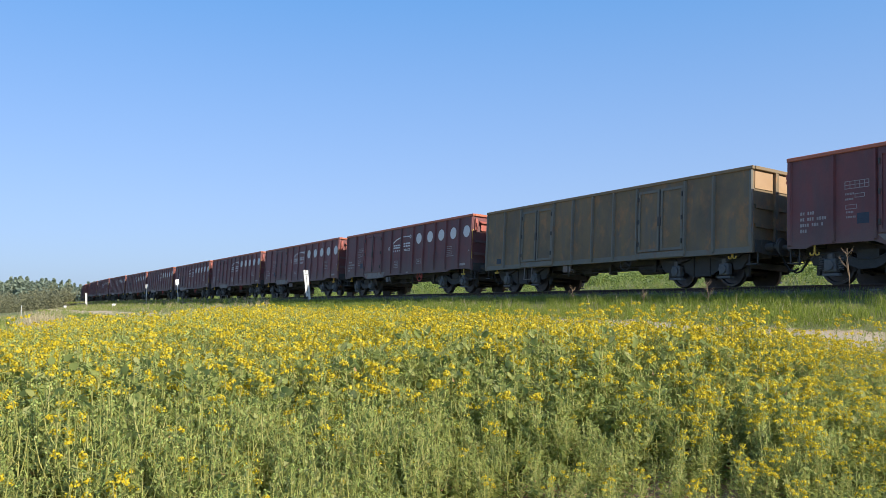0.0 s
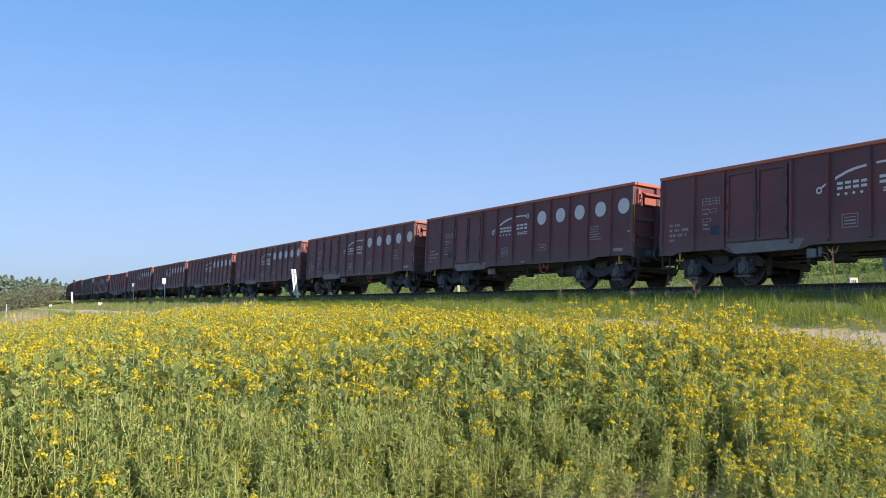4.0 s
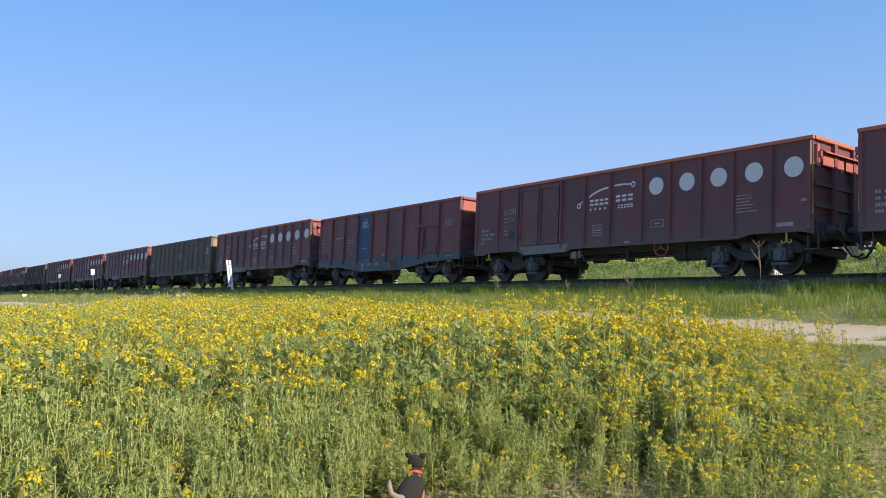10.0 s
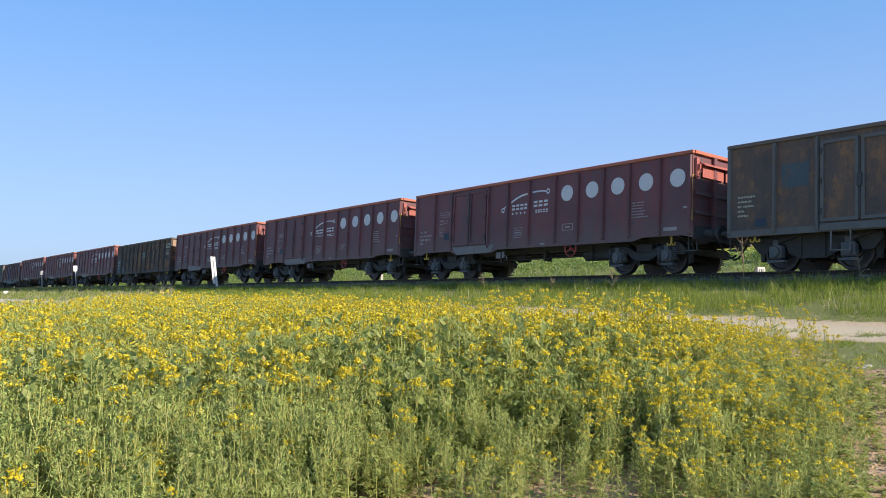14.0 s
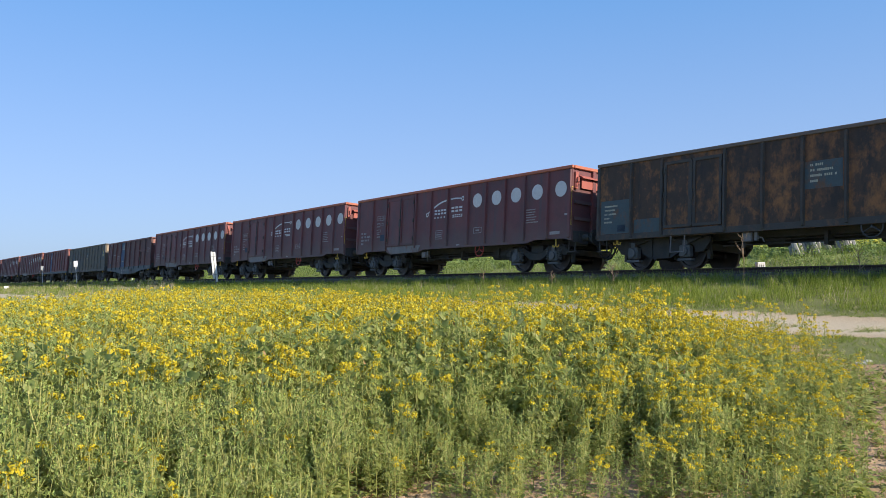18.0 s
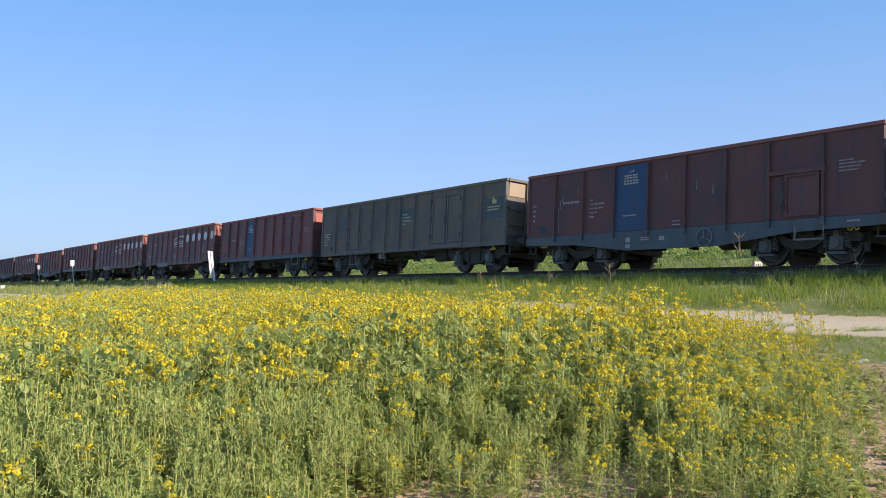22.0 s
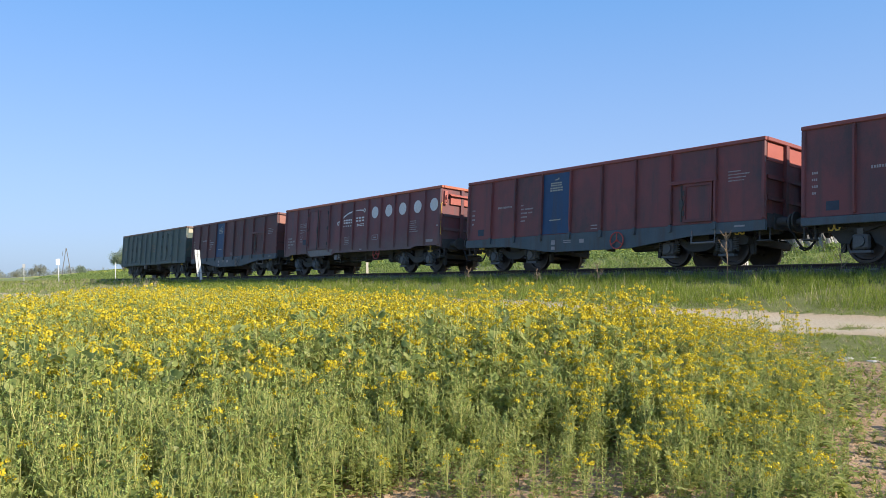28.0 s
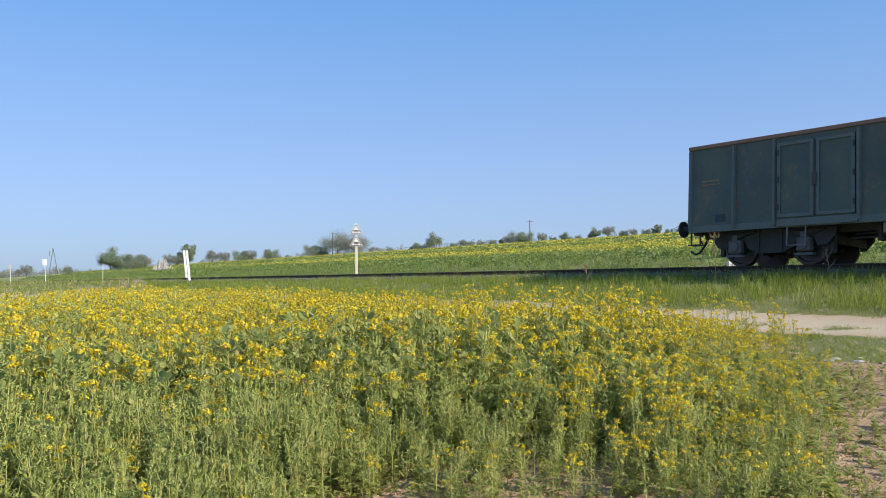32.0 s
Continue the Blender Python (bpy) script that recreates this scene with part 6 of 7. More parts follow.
# compass degrees, distance, height and form of each tree
TREES = [
    (-19.16, 256, 7.4, "full"), (-18.19, 256, 4.8, "bush"), (-17.56, 256, 4.8, "bush"), (-17.07, 256, 4.4, "thin"), (-15.50, 256, 4.2, "thin"),
    (-14.93, 256, 3.3, "scrub"), (-14.49, 256, 7.2, "tall"), (-12.77, 256, 4.6, "thin"), (-11.95, 256, 3.8, "thin"), (-10.83, 256, 3.8, "bush"),
    (-10.15, 256, 3.8, "thin"), (-8.89, 256, 3.6, "bush"), (-7.66, 256, 1.5, "scrub"), (-5.99, 256, 4.0, "bush"), (-5.32, 256, 3.3, "bush"),
    (-4.26, 256, 7.7, "wide"), (-3.12, 248, 7.2, "wide"), (-1.77, 239, 2.2, "scrub"), (-0.58, 232, 1.6, "scrub"), (1.22, 222, 2.3, "bush"),
    (2.50, 215, 4.8, "full"), (1.74, 219, 1.7, "scrub"), (3.90, 209, 1.6, "bush"), (4.62, 207, 2.3, "thin"), (5.18, 204, 1.6, "bush"),
    (5.90, 201, 1.5, "scrub"), (6.70, 198, 1.7, "bush"), (7.34, 195, 1.8, "tall"), (8.13, 193, 3.3, "wide"), (8.97, 190, 3.0, "bush"),
    (10.19, 185, 2.5, "thin"), (10.98, 183, 1.3, "bush"), (11.84, 180, 2.1, "bush"), (12.74, 179, 1.4, "scrub"), (13.83, 176, 2.8, "full"),
    (14.75, 173, 2.9, "thin"), (15.83, 170, 1.7, "bush"), (16.47, 169, 1.9, "thin"), (17.34, 167, 1.6, "bush"), (18.02, 165, 2.5, "tall"),
    (18.84, 164, 1.3, "bush"), (19.58, 162, 1.3, "scrub"), (20.27, 161, 2.8, "full"), (-21.68, 256, 2.4, "bush"), (-24.54, 256, 2.5, "thin"),
    (-24.10, 256, 3.6, "thin"), (-25.41, 256, 1.9, "scrub"),
]
first_used = set()
for i, (az, d, h, form) in enumerate(TREES):
    x, y = d * math.sin(radians(az)), d * math.cos(radians(az))
    k = h / 8
    m = Matrix.Translation((x, y, ground_z(x, y, False) - 0.05)) @ Matrix.Rotation(i * 1.7, 4, "Z")
    src = FORMS[form]
    ob = src if form not in first_used else copy_thing(src, m)
    ob.matrix_world = m
    ob.scale = (k, k, k)
    first_used.add(form)


def ridge_scrub():
    """Low broken hedge of scrub along the ridge between the trees."""
    kinds = []
    for k in range(4):
        q = Quads()
        for j in range(80):
            a, rad = rng.uniform(0, 6.28), rng.uniform(0, 0.7)
            q.petal_cross((math.cos(a) * rad, math.sin(a) * rad, rng.uniform(0.05, 1.0) * (1 - rad * 0.6)), 0.07, 0, 1.3)
        kinds.append(q.arrays())
    rows = []
    for _ in range(420):
        s = rng.uniform(-420, 60)
        if noise.noise((s * 0.03, 1, 0)) < -0.12:
            continue
        p = world_xy(s, -119 + rng.normal(0, 2.0))
        rows.append((p.x, p.y, ground_z(p.x, p.y, False) - 0.1, rng.uniform(0.8, 2.4), rng.uniform(0, 6.28), int(rng.integers(0, 4))))
    scatter("ridge_scrub", kinds, rows, [M_TREE_B], "low broken hedge of grey-green scrub along the ridge", "scrub")


ridge_scrub()


def far_woods():
    """Pine and budding broadleaf wood on the rise where the railway bends away."""
    pine, shrub = [], []
    for k in range(4):
        q = Quads()
        h = 1.0
        for j in range(120):
            t = rng.uniform(0.25, 1.0)
            rad = (1.05 - t) * 0.34 * rng.uniform(0.3, 1)
            a = rng.uniform(0, 6.28)
            q.petal_cross((math.cos(a) * rad, math.sin(a) * rad, t), 0.047, 0, 1.2)
        q.bar([(0, 0, 0), (0, 0, 0.5)], 0.02, 0.012, 1, 3)
        pine.append(q.arrays())
        q = Quads()
        for j in range(260):
            a, rad = rng.uniform(0, 6.28), rng.uniform(0, 0.55)
            q.petal_cross((math.cos(a) * rad, math.sin(a) * rad, rng.uniform(0.08, 1.0) * (1 - rad * 0.7)), 0.036, 0, 1.3)
        shrub.append(q.arrays())
    rows = []
    for _ in range(620):
        az, d = rng.uniform(-38, -26.6), rng.uniform(330, 460)
        x, y = d * math.sin(radians(az)), d * math.cos(radians(az))
        h = lerp(az, ((-36, 12.5), (-31, 11.5), (-29, 9.5), (-27, 8.0))) * rng.uniform(0.8, 1.12)
        rows.append((x, y, ground_z(x, y, False), h, rng.uniform(0, 6.28), int(rng.integers(0, 4))))
    scatter("far_woods", pine, rows, [M_PINE, M_BARK], "dark pine wood on a distant rise", "woods")
    rows = []
    for _ in range(260):
        az, d = rng.uniform(-38, -29.6), rng.uniform(190, 320)
        x, y = d * math.sin(radians(az)), d * math.cos(radians(az))
        rows.append((x, y, ground_z(x, y, False) - 0.2, rng.uniform(3.0, 6.0), rng.uniform(0, 6.28), int(rng.integers(0, 4))))
    scatter("far_scrub", shrub, rows, [M_SHRUB], "brown budding scrub below the distant wood", "scrub")
    rows = []
    for _ in range(300):
        az, d = rng.uniform(-30, -14), rng.uniform(800, 1300)
        x, y = d * math.sin(radians(az)), d * math.cos(radians(az))
        rows.append((x, y, 9 + rng.uniform(-3, 1), rng.uniform(7, 13), rng.uniform(0, 6.28), int(rng.integers(0, 4))))
    scatter("distant_tree_line", shrub, rows, [M_TREE_B], "hazy line of trees on the horizon", "woods")


far_woods()

# ---------------------------------------------------------------- lineside posts and signs
M_CONCRETE = surface("pale_concrete_post", (0.42, 0.40, 0.36), (0.58, 0.55, 0.50), 6, 0.9)
M_GALV = surface("galvanised_steel", (0.28, 0.29, 0.30), (0.40, 0.41, 0.42), 8, 0.5, 0.6)
M_BLACK = surface("black_sign_paint", (0.015, 0.015, 0.016), (0.03, 0.03, 0.032), 8, 0.6)
M_WOOD = surface("silvered_timber", (0.25, 0.235, 0.21), (0.42, 0.395, 0.355), 4, 0.9, spread=0.25)
M_DRY = surface("dead_brown_stalk", (0.15, 0.105, 0.07), (0.25, 0.18, 0.12), 9, 0.9)
M_STONE = surface("pale_limestone", (0.38, 0.35, 0.30), (0.55, 0.52, 0.46), 7, 0.9)
M_POLE = surface("tarred_pole", (0.10, 0.10, 0.105), (0.17, 0.17, 0.175), 5, 0.9)


def ground_pose(az, d, turn=0.0, lean=0.0, sink=0.05):
    x, y = d * math.sin(radians(az)), d * math.cos(radians(az))
    return Matrix.Translation((x, y, ground_z(x, y) - sink)) @ Matrix.Rotation(radians(-az + turn), 4, "Z") @ Matrix.Rotation(radians(lean), 4, "Y")


def boarded_post(az, d, h, lean, label):
    p = tagged(empty("marker_post", ground_pose(az, d, 0, lean)), label, "marker post", "lineside posts")
    bm = bmesh.new()
    bx(bm, -0.04, 0.04, 0.02, 0.09, 0, h * 0.93)
    part("post", bm, M_POLE, p)
    for k, (x0, x1, z0, z1) in enumerate(((-0.135, -0.012, h * 0.22, h), (0.012, 0.135, h * 0.13, h * 0.985))):
        bm = bmesh.new()
        bx(bm, x0, x1, -0.02, 0.018, z0, z1, 0.006)
        part("board", bm, M_SIGN_WHITE, p, "white painted board")
    for z in (h * 0.34, h * 0.86):
        bm = bmesh.new()
        bx(bm, -0.19, 0.19, -0.028, -0.021, z - 0.015, z + 0.015)
        part("strap", bm, M_GALV, p)
    return p


boarded_post(-14.29, 48.6, 2.02, -5.5, "leaning white double-board marker post in the bank grass")
boarded_post(-28.65, 138, 2.1, -2, "white double-board marker post far down the line")


def plate_pole(az, d, h, plate, lean, mat, label):
    p = tagged(empty("sign_pole", ground_pose(az, d, 0, lean)), label, "sign pole", "lineside posts")
    bm = bmesh.new()
    cyl(bm, (0, 0.03, h / 2), 0.03, h, "Z", 8)
    part("pole", bm, M_SIGN_WHITE, p)
    if plate:
        bm = bmesh.new()
        bx(bm, -plate[0] / 2, plate[0] / 2, -0.02, 0.0, h - plate[1], h + 0.02, 0.006)
        part("plate", bm, mat, p, "small blank sign plate")
    return p


plate_pole(-22.99, 82.0, 2.35, (0.34, 0.52), -3, M_SIGN_WHITE, "white pole with a small white plate beside the track")
plate_pole(-24.98, 97.0, 2.2, (0.28, 0.42), -1, M_GALV, "white pole with a small grey plate beside the track")
plate_pole(-19.65, 82.0, 2.15, None, 0, M_CONCRETE, "plain thin white pole on the far verge")
plate_pole(-32.4, 95.0, 1.5, None, 2, M_CONCRETE, "plain fence post by the far meadow")


def warning_sign():
    """Post with two triangular plates, one over the other, each with a dark engine shape."""
    p = tagged(empty("railway_sign", ground_pose(-2.95, 41.5)), "two white triangular railway signs with black borders on a concrete post", "railway sign")
    bm = bmesh.new()
    bx(bm, -0.065, 0.065, 0.0, 0.13, 0, 2.62, 0.012)
    part("post", bm, M_CONCRETE, p)
    for z0 in (2.03, 2.65):
        def tri(bm, w, h, cz, y0, y1):
            prism(bm, [(-w / 2, cz), (w / 2, cz), (0.012, cz + h), (-0.012, cz + h)], y0, y1)
        bm = bmesh.new()
        tri(bm, 0.66, 0.56, z0, -0.03, -0.012)
        plate = part("plate", bm, M_SIGN_WHITE, p, "white triangular plate")
        bm = bmesh.new()
        for a, b in (((-0.265, z0 + 0.04), (0.265, z0 + 0.04)), ((0.265, z0 + 0.04), (0, z0 + 0.485)), ((0, z0 + 0.485), (-0.265, z0 + 0.04))):
            d = Vector((b[0] - a[0], b[1] - a[1]))
            n = Vector((-d.y, d.x)).normalized() * 0.016
            prism(bm, [(a[0] + n.x, a[1] + n.y), (b[0] + n.x, b[1] + n.y), (b[0] - n.x, b[1] - n.y), (a[0] - n.x, a[1] - n.y)], -0.034, -0.0305)
        part("border", bm, M_BLACK, plate)
        bm = bmesh.new()
        bx(bm, -0.10, 0.12, -0.035, -0.0305, z0 + 0.13, z0 + 0.22)
        bx(bm, -0.13, -0.09, -0.0352, -0.0305, z0 + 0.12, z0 + 0.18)
        for x in (-0.07, 0.02, 0.09):
            cyl(bm, (x, -0.0335, z0 + 0.115), 0.026, 0.005, "Y", 10)
        part("engine_symbol", bm, M_BLACK, plate)


warning_sign()


def marker_stone():
    p = tagged(empty("marker_stone", ground_pose(22.8, 26.3, 20, 0, -0.36)), "small white square marker stone beyond the rails", "marker stone")
    bm = bmesh.new()
    bx(bm, -0.12, 0.12, -0.1, 0.1, -0.6, 0.34, 0.012)
    part("stone", bm, M_SIGN_WHITE, p)
    bm = bmesh.new()
    for x in (-0.05, 0.0, 0.05):
        bx(bm, x - 0.008, x + 0.012, -0.104, -0.1, 0.17, 0.27)
    part("numerals", bm, M_BLACK, p)
    for az, d, w in ((-27.0, 110, 0.5), (-29.9, 150, 0.45)):
        o = tagged(empty("marker_stone", ground_pose(az, d)), "low white marker stone by the far track", "marker stone")
        bm = bmesh.new()
        bx(bm, -w / 2, w / 2, -0.15, 0.15, 0, 0.55 if d > 130 else 0.4, 0.02)
        part("stone", bm, M_SIGN_WHITE, o)


marker_stone()


def timber_stack(az, d, n, h, spread, label):
    """Split poles leant together on end; each pole is a piece of its own."""
    p = tagged(empty("timber_stack", ground_pose(az, d)), label, "timber stack")
    r = random.Random(int(d))
    for k in range(n):
        x = spread * (2 * (k + r.uniform(0.1, 0.9)) / n - 1)
        tall = 1.0 if abs(x) < 0.5 * spread or h > 1.8 else 0.52
        foot = Vector((x, r.uniform(-0.5, 0.3), 0))
        head = Vector((x * (0.8 if h < 1.8 else 1.0) + r.uniform(-0.1, 0.1) - (0.5 if h > 1.8 else 0), 0.1, h * tall * r.uniform(0.72, 1.05)))
        bm = bmesh.new()
        tube(bm, [foot, (foot + head) / 2 + Vector((r.uniform(-.03, .03), 0, 0)), head], [0.07, 0.06, 0.045], 5)
        part("timber", bm, M_WOOD, p)


timber_stack(26.6, 34.0, 26, 1.9, 1.15, "stack of silvered split timbers leant on end")
timber_stack(-16.0, 110.0, 38, 1.79, 1.25, "distant stack of silvered timbers leant on end")


def dead_stalk(az, d, h, seed):
    r = random.Random(seed)
    p = tagged(empty("dead_stalk", ground_pose(az, d)), "dead brown branched weed stalk on the bank", "dead stalk", "dead stalks on the bank")
    bm = bmesh.new()
    tube(bm, [(0, 0, 0), (0.02, 0, h * 0.5), (-0.01, 0, h)], [0.014, 0.011, 0.004], 5)
    part("stalk", bm, M_DRY, p)
    for k in range(11):
        z = h * r.uniform(0.35, 0.95)
        a = r.uniform(0, 6.28)
        L = h * 0.22 * (1.2 - z / h) + 0.05
        bm = bmesh.new()
        tube(bm, [(0, 0, z), (math.cos(a) * L * 0.6, math.sin(a) * L * 0.6, z + L * 0.6), (math.cos(a) * L, math.sin(a) * L, z + L * 1.3)], [0.007, 0.006, 0.003], 4)
        part("twig", bm, M_DRY, p)


for k, (az, d, h) in enumerate(((21.75, 20.6, 1.28), (13.2, 22.6, 0.72), (28.6, 20.0, 0.75), (4.2, 27.0, 0.6), (9.0, 24.5, 0.5))):
    dead_stalk(az, d, h, k)


def pale_stones():
    r = random.Random(4)
    for k in range(7):
        az, d = 29.4 + r.uniform(-1.3, 1.3), 11.4 + r.uniform(-0.25, 0.25)
        o = tagged(empty("stone", ground_pose(az, d, r.uniform(0, 90), 0, 0.01)), "pale limestone lump on the bare soil", "stone", "pale stones")
        bm = bmesh.new()
        bmesh.ops.create_icosphere(bm, subdivisions=2, radius=r.uniform(0.035, 0.075))
        for v in bm.verts:
            v.co = v.co * (1 + 0.35 * noise.noise(v.co * 9 + Vector((k, 0, 0))))
            v.co.z *= 0.55
        part("lump", bm, M_STONE, o)


pale_stones()


def utility_pole(az, d, h, a_frame, label):
    x, y = d * math.sin(radians(az)), d * math.cos(radians(az))
    p = tagged(empty("utility_pole", Matrix.Translation((x, y, ground_z(x, y, False) - 0.3)) @ Matrix.Rotation(radians(-az), 4, "Z")), label, "utility pole")
    bm = bmesh.new()
    if a_frame:
        tube(bm, [(-0.95, 0, 0), (0, 0, h)], [0.12, 0.09], 7)
        part("leg", bm, M_POLE, p)
        bm = bmesh.new()
        tube(bm, [(1.35, 0, 0), (0.05, 0, h)], [0.12, 0.09], 7)
        part("leg", bm, M_POLE, p)
        bm = bmesh.new()
        tube(bm, [(-0.75, 0, h * 0.9), (-0.8, 0, h * 0.72)], 0.07, 6)
    else:
        tube(bm, [(0, 0, 0), (0, 0, h)], [0.15, 0.1], 7)
        part("pole", bm, M_POLE, p)
        bm = bmesh.new()
        bx(bm, -0.8, 0.8, -0.05, 0.05, h - 0.5, h - 0.38)
    part("crossarm", bm, M_POLE, p)


utility_pole(-22.6, 235, 7.4, True, "grey A-frame utility pole in the meadow")
utility_pole(9.35, 196, 6.0, False, "single utility pole on the ridge")
utility_pole(-4.6, 232, 7.2, False, "single utility pole behind the ridge trees")

# tall dry grass by the meadow
dry = [tuft(16, 1.0, 0.35, 0.012, 1, 0.25) for _ in range(4)]
rows = []
for _ in range(230):
    az, d = rng.normal(-31.2, 0.5), rng.uniform(29, 35)
    x, y = d * math.sin(radians(az)), d * math.cos(radians(az))
    rows.append((x, y, ground_z(x, y), rng.uniform(0.6, 1.25), rng.uniform(0, 6.28), int(rng.integers(0, 4))))
for _ in range(160):
    az, d = rng.uniform(-27, -17), rng.uniform(34, 60)
    x, y = d * math.sin(radians(az)), d * math.cos(radians(az))
    rows.append((x, y, ground_z(x, y), rng.uniform(0.3, 0.6), rng.uniform(0, 6.28), int(rng.integers(0, 4))))
scatter("dry_grass", dry, rows, GRASSES, "tall dry straw-coloured grass clumps", "grass")
meadow = [tuft(8, 0.3, 0.3, 0.018, 0, 0.5) for _ in range(3)] + [tuft(8, 0.34, 0.3, 0.016, 2, 0.5), tuft(6, 0.4, 0.3, 0.014, 1, 0.5)]
rows = [r for r in strip(-110, -17, 8.5, 40, 2.0, 5, 0.6, 1.2) if in_crop(r[0], r[1]) < -0.1 and rng.random() > bareness(r[0], r[1])]
scatter("meadow_grass", meadow, rows, GRASSES, "uneven meadow grass beyond the crop", "grass")

# ---------------------------------------------------------------- dog
M_FUR = surface("short_black_fur", (0.010, 0.008, 0.006), (0.026, 0.019, 0.013), 12, 0.95, grain=160, relief=0.5)
M_TAN = surface("tan_fur", (0.20, 0.085, 0.035), (0.32, 0.15, 0.07), 14, 0.7, grain=160, relief=0.5)
M_PALE = surface("cream_fur", (0.13, 0.10, 0.075), (0.36, 0.29, 0.22), 14, 0.8, grain=160, relief=0.5)
M_COLLAR = surface("red_webbing", (0.42, 0.03, 0.045), (0.55, 0.06, 0.08), 20, 0.6)


def blob(bm, rings, seg=12):
    """Body form from rings of (centre, half width, half height, axis)."""
    made = []
    for c, rx, rz, ax in rings:
        ax = Vector(ax).normalized()
        side = Vector((1, 0, 0)) - ax * ax.x
        side.normalize()
        up = side.cross(ax)
        made.append([bm.verts.new(Vector(c) + side * rx * math.cos(2 * math.pi * k / seg) + up * rz * math.sin(2 * math.pi * k / seg)) for k in range(seg)])
    for a, b in zip(made, made[1:]):
        for k in range(seg):
            bm.faces.new((a[k], a[(k + 1) % seg], b[(k + 1) % seg], b[k]))
    bm.faces.new(made[0][::-1])
    bm.faces.new(made[-1])
    bmesh.ops.recalc_face_normals(bm, faces=bm.faces[:])


def build_dog():
    """Small black and tan dog, its nose along +y, feet at z = 0."""
    d = tagged(empty("dog"), "small black and tan dog with a red collar among the rape", "dog")
    bm = bmesh.new()
    blob(bm, [((0, -0.27, 0.31), 0.02, 0.03, (0, 1, 0)), ((0, -0.24, 0.31), 0.085, 0.085, (0, 1, 0.05)), ((0, -0.10, 0.32), 0.10, 0.105, (0, 1, 0.05)), ((0, 0.06, 0.325), 0.105, 0.115, (0, 1, 0.1)),
              ((0, 0.17, 0.345), 0.095, 0.115, (0, 1, 0.4)), ((0, 0.225, 0.40), 0.072, 0.085, (0, 0.7, 0.8)), ((0, 0.25, 0.455), 0.055, 0.062, (0, 0.4, 0.9)), ((0, 0.26, 0.48), 0.05, 0.055, (0, 0.3, 1))])
    part("body", bm, M_FUR, d, smooth=True)
    bm = bmesh.new()
    blob(bm, [((0, 0.215, 0.52), 0.02, 0.02, (0, 1, 0)), ((0, 0.225, 0.52), 0.06, 0.055, (0, 1, 0)), ((0, 0.27, 0.525), 0.075, 0.066, (0, 1, 0)), ((0, 0.32, 0.515), 0.066, 0.058, (0, 1, -0.1)), ((0, 0.35, 0.505), 0.048, 0.044, (0, 1, -0.2))])
    head = part("head", bm, M_FUR, d, smooth=True)
    bm = bmesh.new()
    blob(bm, [((0, 0.34, 0.50), 0.044, 0.04, (0, 1, -0.1)), ((0, 0.39, 0.492), 0.034, 0.032, (0, 1, -0.1)), ((0, 0.43, 0.488), 0.026, 0.024, (0, 1, 0)), ((0, 0.44, 0.488), 0.01, 0.01, (0, 1, 0))])
    part("muzzle", bm, M_FUR, head, smooth=True)
    for sx in (-1, 1):
        bm = bmesh.new()
        blob(bm, [((sx * 0.052, 0.325, 0.492), 0.008, 0.012, (0, 1, 0)), ((sx * 0.046, 0.345, 0.49), 0.016, 0.026, (0, 1, 0)), ((sx * 0.034, 0.385, 0.482), 0.012, 0.016, (0, 1, 0)), ((sx * 0.03, 0.40, 0.48), 0.004, 0.004, (0, 1, 0))], 8)
        part("cheek", bm, M_TAN, head, "tan cheek", smooth=True)
    bm = bmesh.new()
    blob(bm, [((0, 0.43, 0.497), 0.014, 0.010, (0, 1, 0)), ((0, 0.447, 0.497), 0.009, 0.007, (0, 1, 0))], 8)
    part("nose", bm, M_RUBBER, head, smooth=True)
    for sx in (-1, 1):
        bm = bmesh.new()
        blob(bm, [((sx * 0.05, 0.27, 0.568), 0.03, 0.014, (sx * 0.4, 0, 1)), ((sx * 0.072, 0.275, 0.592), 0.024, 0.010, (sx * 0.8, 0, 1)), ((sx * 0.098, 0.285, 0.60), 0.006, 0.004, (sx * 1, 0.3, 0.2))], 8)
        part("ear", bm, M_FUR, head, smooth=True)
        for y, top, mat in ((0.16, 0.30, M_TAN), (-0.20, 0.30, M_FUR)):
            bm = bmesh.new()
            blob(bm, [((sx * 0.062, y, top), 0.042, 0.055, (0, 0, -1)), ((sx * 0.065, y + 0.0, 0.17), 0.026, 0.03, (0, 0, -1)), ((sx * 0.065, y + (0.0 if y > 0 else -0.03), 0.09), 0.019, 0.02, (0, 0, -1)), ((sx * 0.065, y, 0.03), 0.02, 0.022, (0, 0, -1)), ((sx * 0.065, y + 0.01, 0.0), 0.024, 0.032, (0, 0, -1))], 9)
            part("leg", bm, mat, d, smooth=True)
    bm = bmesh.new()
    blob(bm, [((0, -0.245, 0.345), 0.045, 0.03, (0, -1, 0.4)), ((-0.045, -0.275, 0.355), 0.028, 0.026, (-0.6, -0.5, 0.7)), ((-0.09, -0.30, 0.39), 0.026, 0.024, (-0.4, -0.2, 1)), ((-0.105, -0.30, 0.46), 0.022, 0.020, (-0.1, 0.1, 1)), ((-0.10, -0.29, 0.50), 0.006, 0.006, (0, 0.2, 1))], 9)
    part("tail", bm, M_PALE, d, "raised tail with pale cream underside", smooth=True)
    bm = bmesh.new()
    n = 20
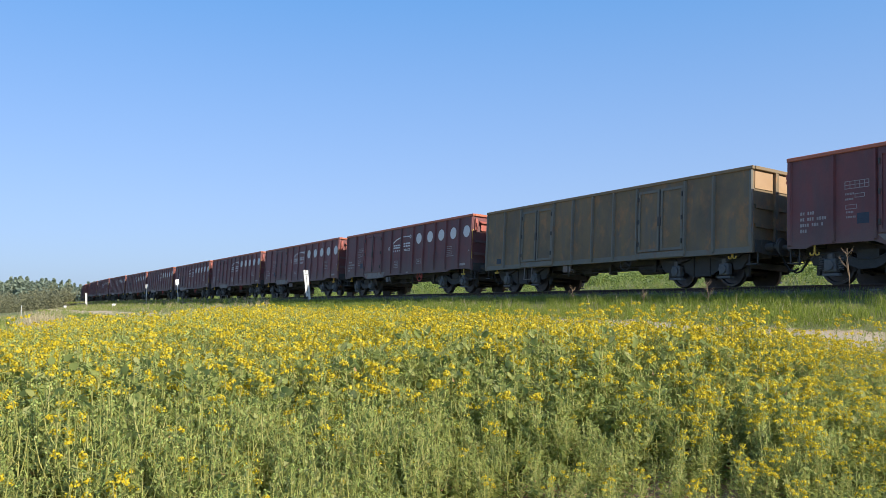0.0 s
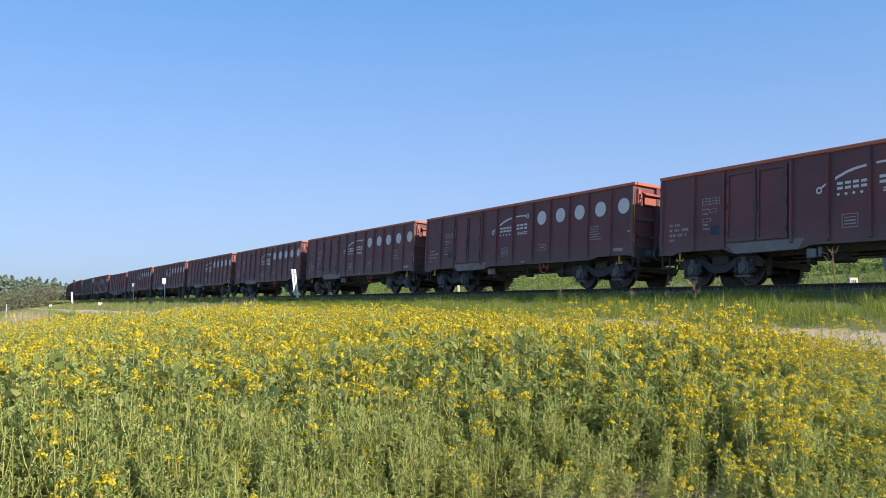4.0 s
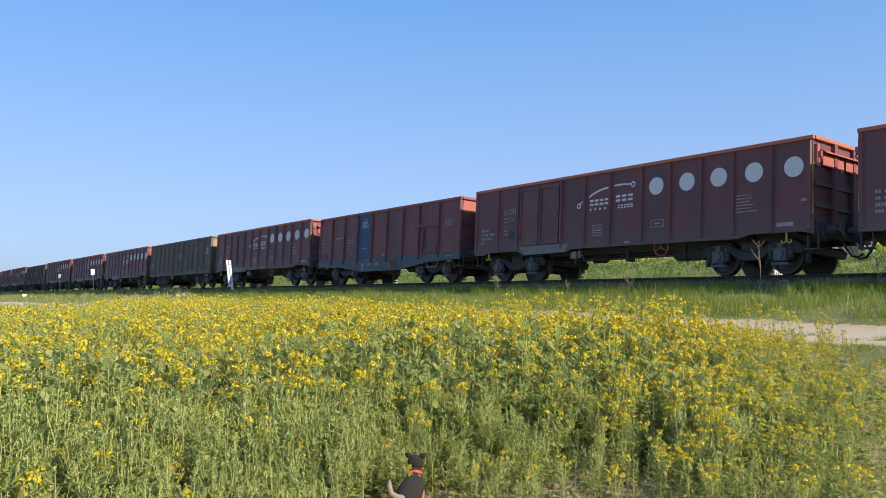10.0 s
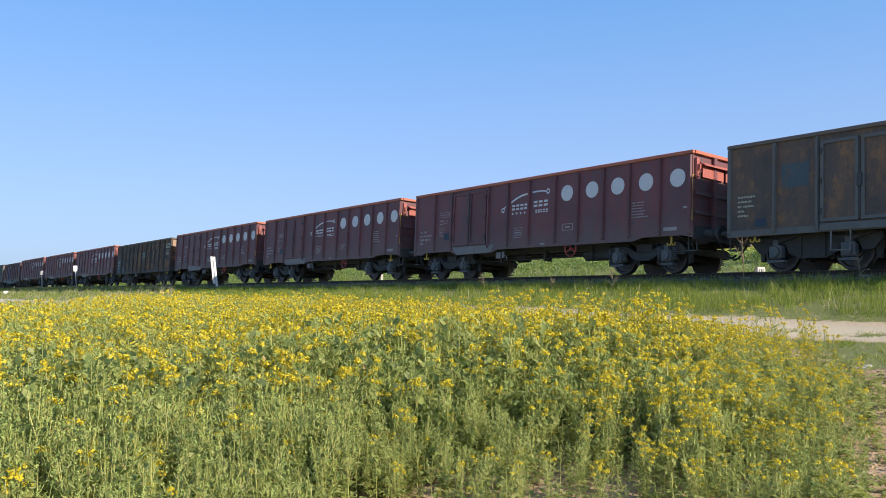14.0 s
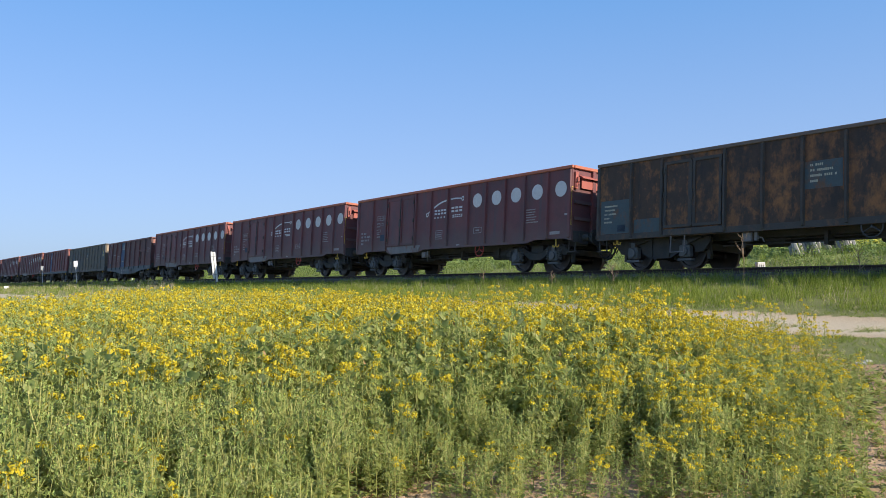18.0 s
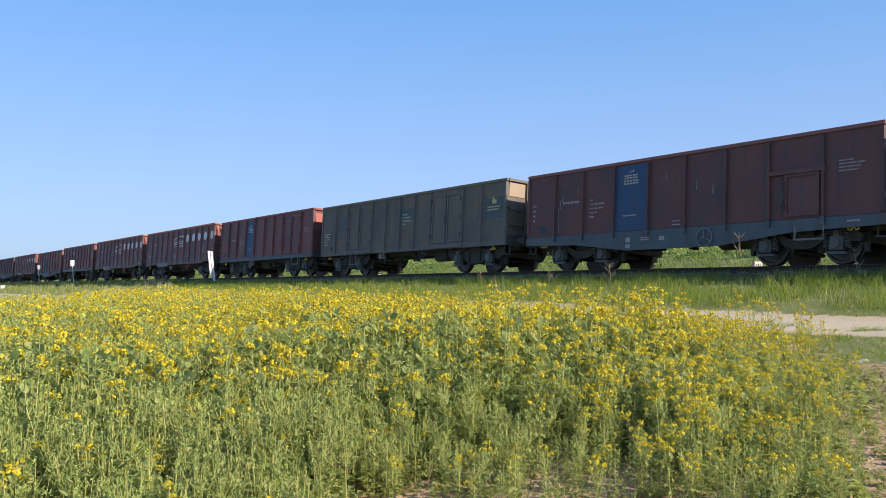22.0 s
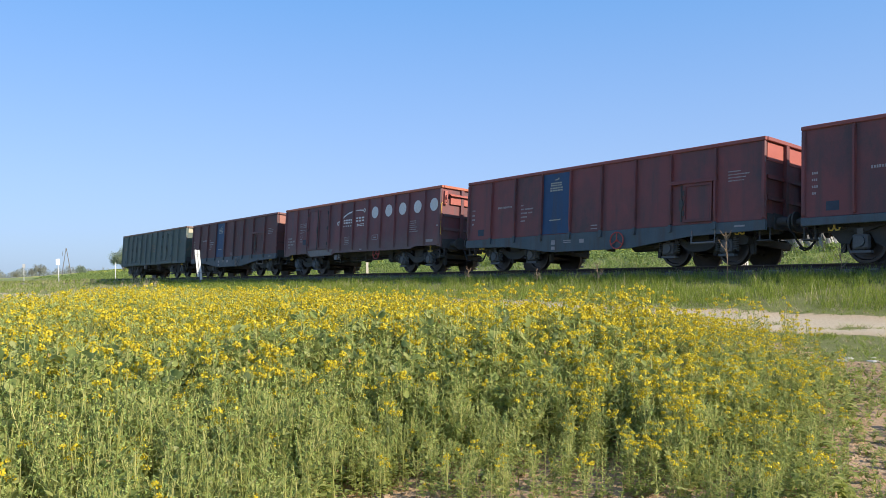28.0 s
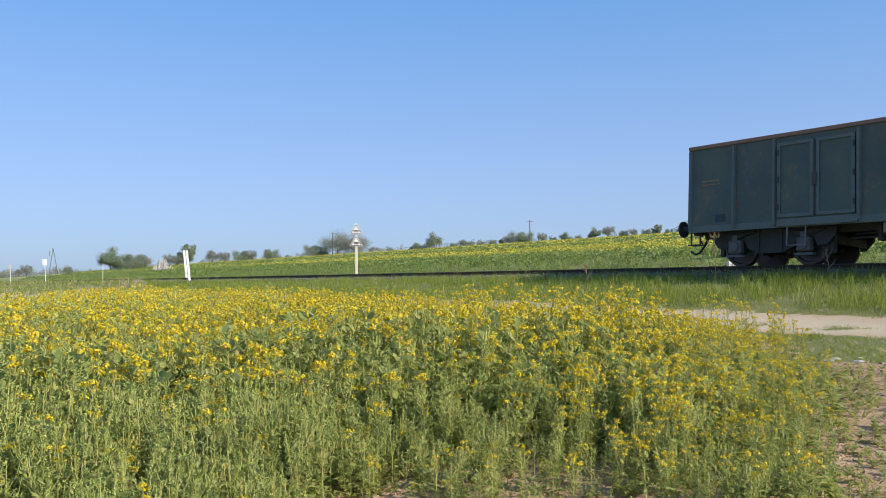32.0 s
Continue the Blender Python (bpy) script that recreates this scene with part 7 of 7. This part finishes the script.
    for k in range(n):
        a, b = 2 * math.pi * k / n, 2 * math.pi * (k + 1) / n
        c, ax = Vector((0, 0.243, 0.438)), Vector((0, 0.4, 0.9)).normalized()
        up = Vector((1, 0, 0)).cross(ax)
        ring = lambda t, r, h: c + (Vector((1, 0, 0)) * 0.066 * math.cos(t) + up * 0.075 * math.sin(t)) * r + ax * h
        bm.faces.new([bm.verts.new(ring(t, 1.0, h)) for t, h in ((a, -0.013), (b, -0.013), (b, 0.013), (a, 0.013))])
    part("collar", bm, M_COLLAR, d, "bright red collar")
    return d


DOG = build_dog()
DOG.scale = (0.70, 0.70, 0.70)
# seconds, compass degrees, distance, and where the nose points
DOG_WAY = [
    (0, 4, 2.20, 0), (7.8, 3, 2.30, 0), (8.2, 0.5, 3.20, 20), (8.6, -1.91, 4.63, 35), (8.8, -1.5, 4.78, 45),
    (9, -1.5, 4.75, 45), (9.3, -1.4, 4.85, 35), (9.6, -0.82, 4.87, 20), (10, -2.16, 4.86, 10), (10.4, -2.4, 4.85, 4),
    (11, -2.8, 4.86, 4), (11.5, -2.74, 4.85, 4), (12, -2.73, 4.83, 8), (12.3, -3.4, 4.75, 20), (12.6, -5.2, 4.7, 55),
    (12.8, -5.6, 4.42, 70), (13, -6.0, 4.24, 50), (13.3, -7.0, 4.08, 10), (13.6, -7.95, 4.18, -40), (14, -10.58, 3.88, -80),
    (14.6, -14, 2.60, -110), (32, -16, 2.30, -110),
]


def dog_pose(az, d, face):
    x, y = d * math.sin(radians(az)), d * math.cos(radians(az))
    return pose(x, y, ground_z(x, y, False) + 0.005, 0, 0, -face)


def roll_wheels(wagon, s0):
    """Turns the wheels while the wagon passes the camera, one row a thirtieth of a second."""
    ts = [k / FPS for k in range(int(CLIP * FPS) + 1) if -34 < s0 + run(k / FPS) < 13]
    if not ts:
        return
    for b in wagon.children:
        for w in b.children:
            if w.name.startswith("wheelset"):
                turn = lambda t: Matrix.Translation(w.location) @ Matrix.Rotation(((run(t) - run(ts[0])) / 0.46) % (2 * math.pi), 4, "Y")
                rows = [(t, turn(t)) for t in ts]
                if ts[0] > 0:
                    rows.insert(0, (0.0, turn(ts[0])))
                if ts[-1] < CLIP:
                    rows.append((CLIP, turn(ts[-1])))
                walk(w, rows)


def motions():
    ts = [float(t) for t in range(0, 33)]
    for w, s0 in TRAIN:
        walk(w, [(t, on_line(s0 + run(t))) for t in ts])
        roll_wheels(w, s0)
    walk(DOG, [(t, dog_pose(az, d, face)) for t, az, d, face in DOG_WAY])


motions()
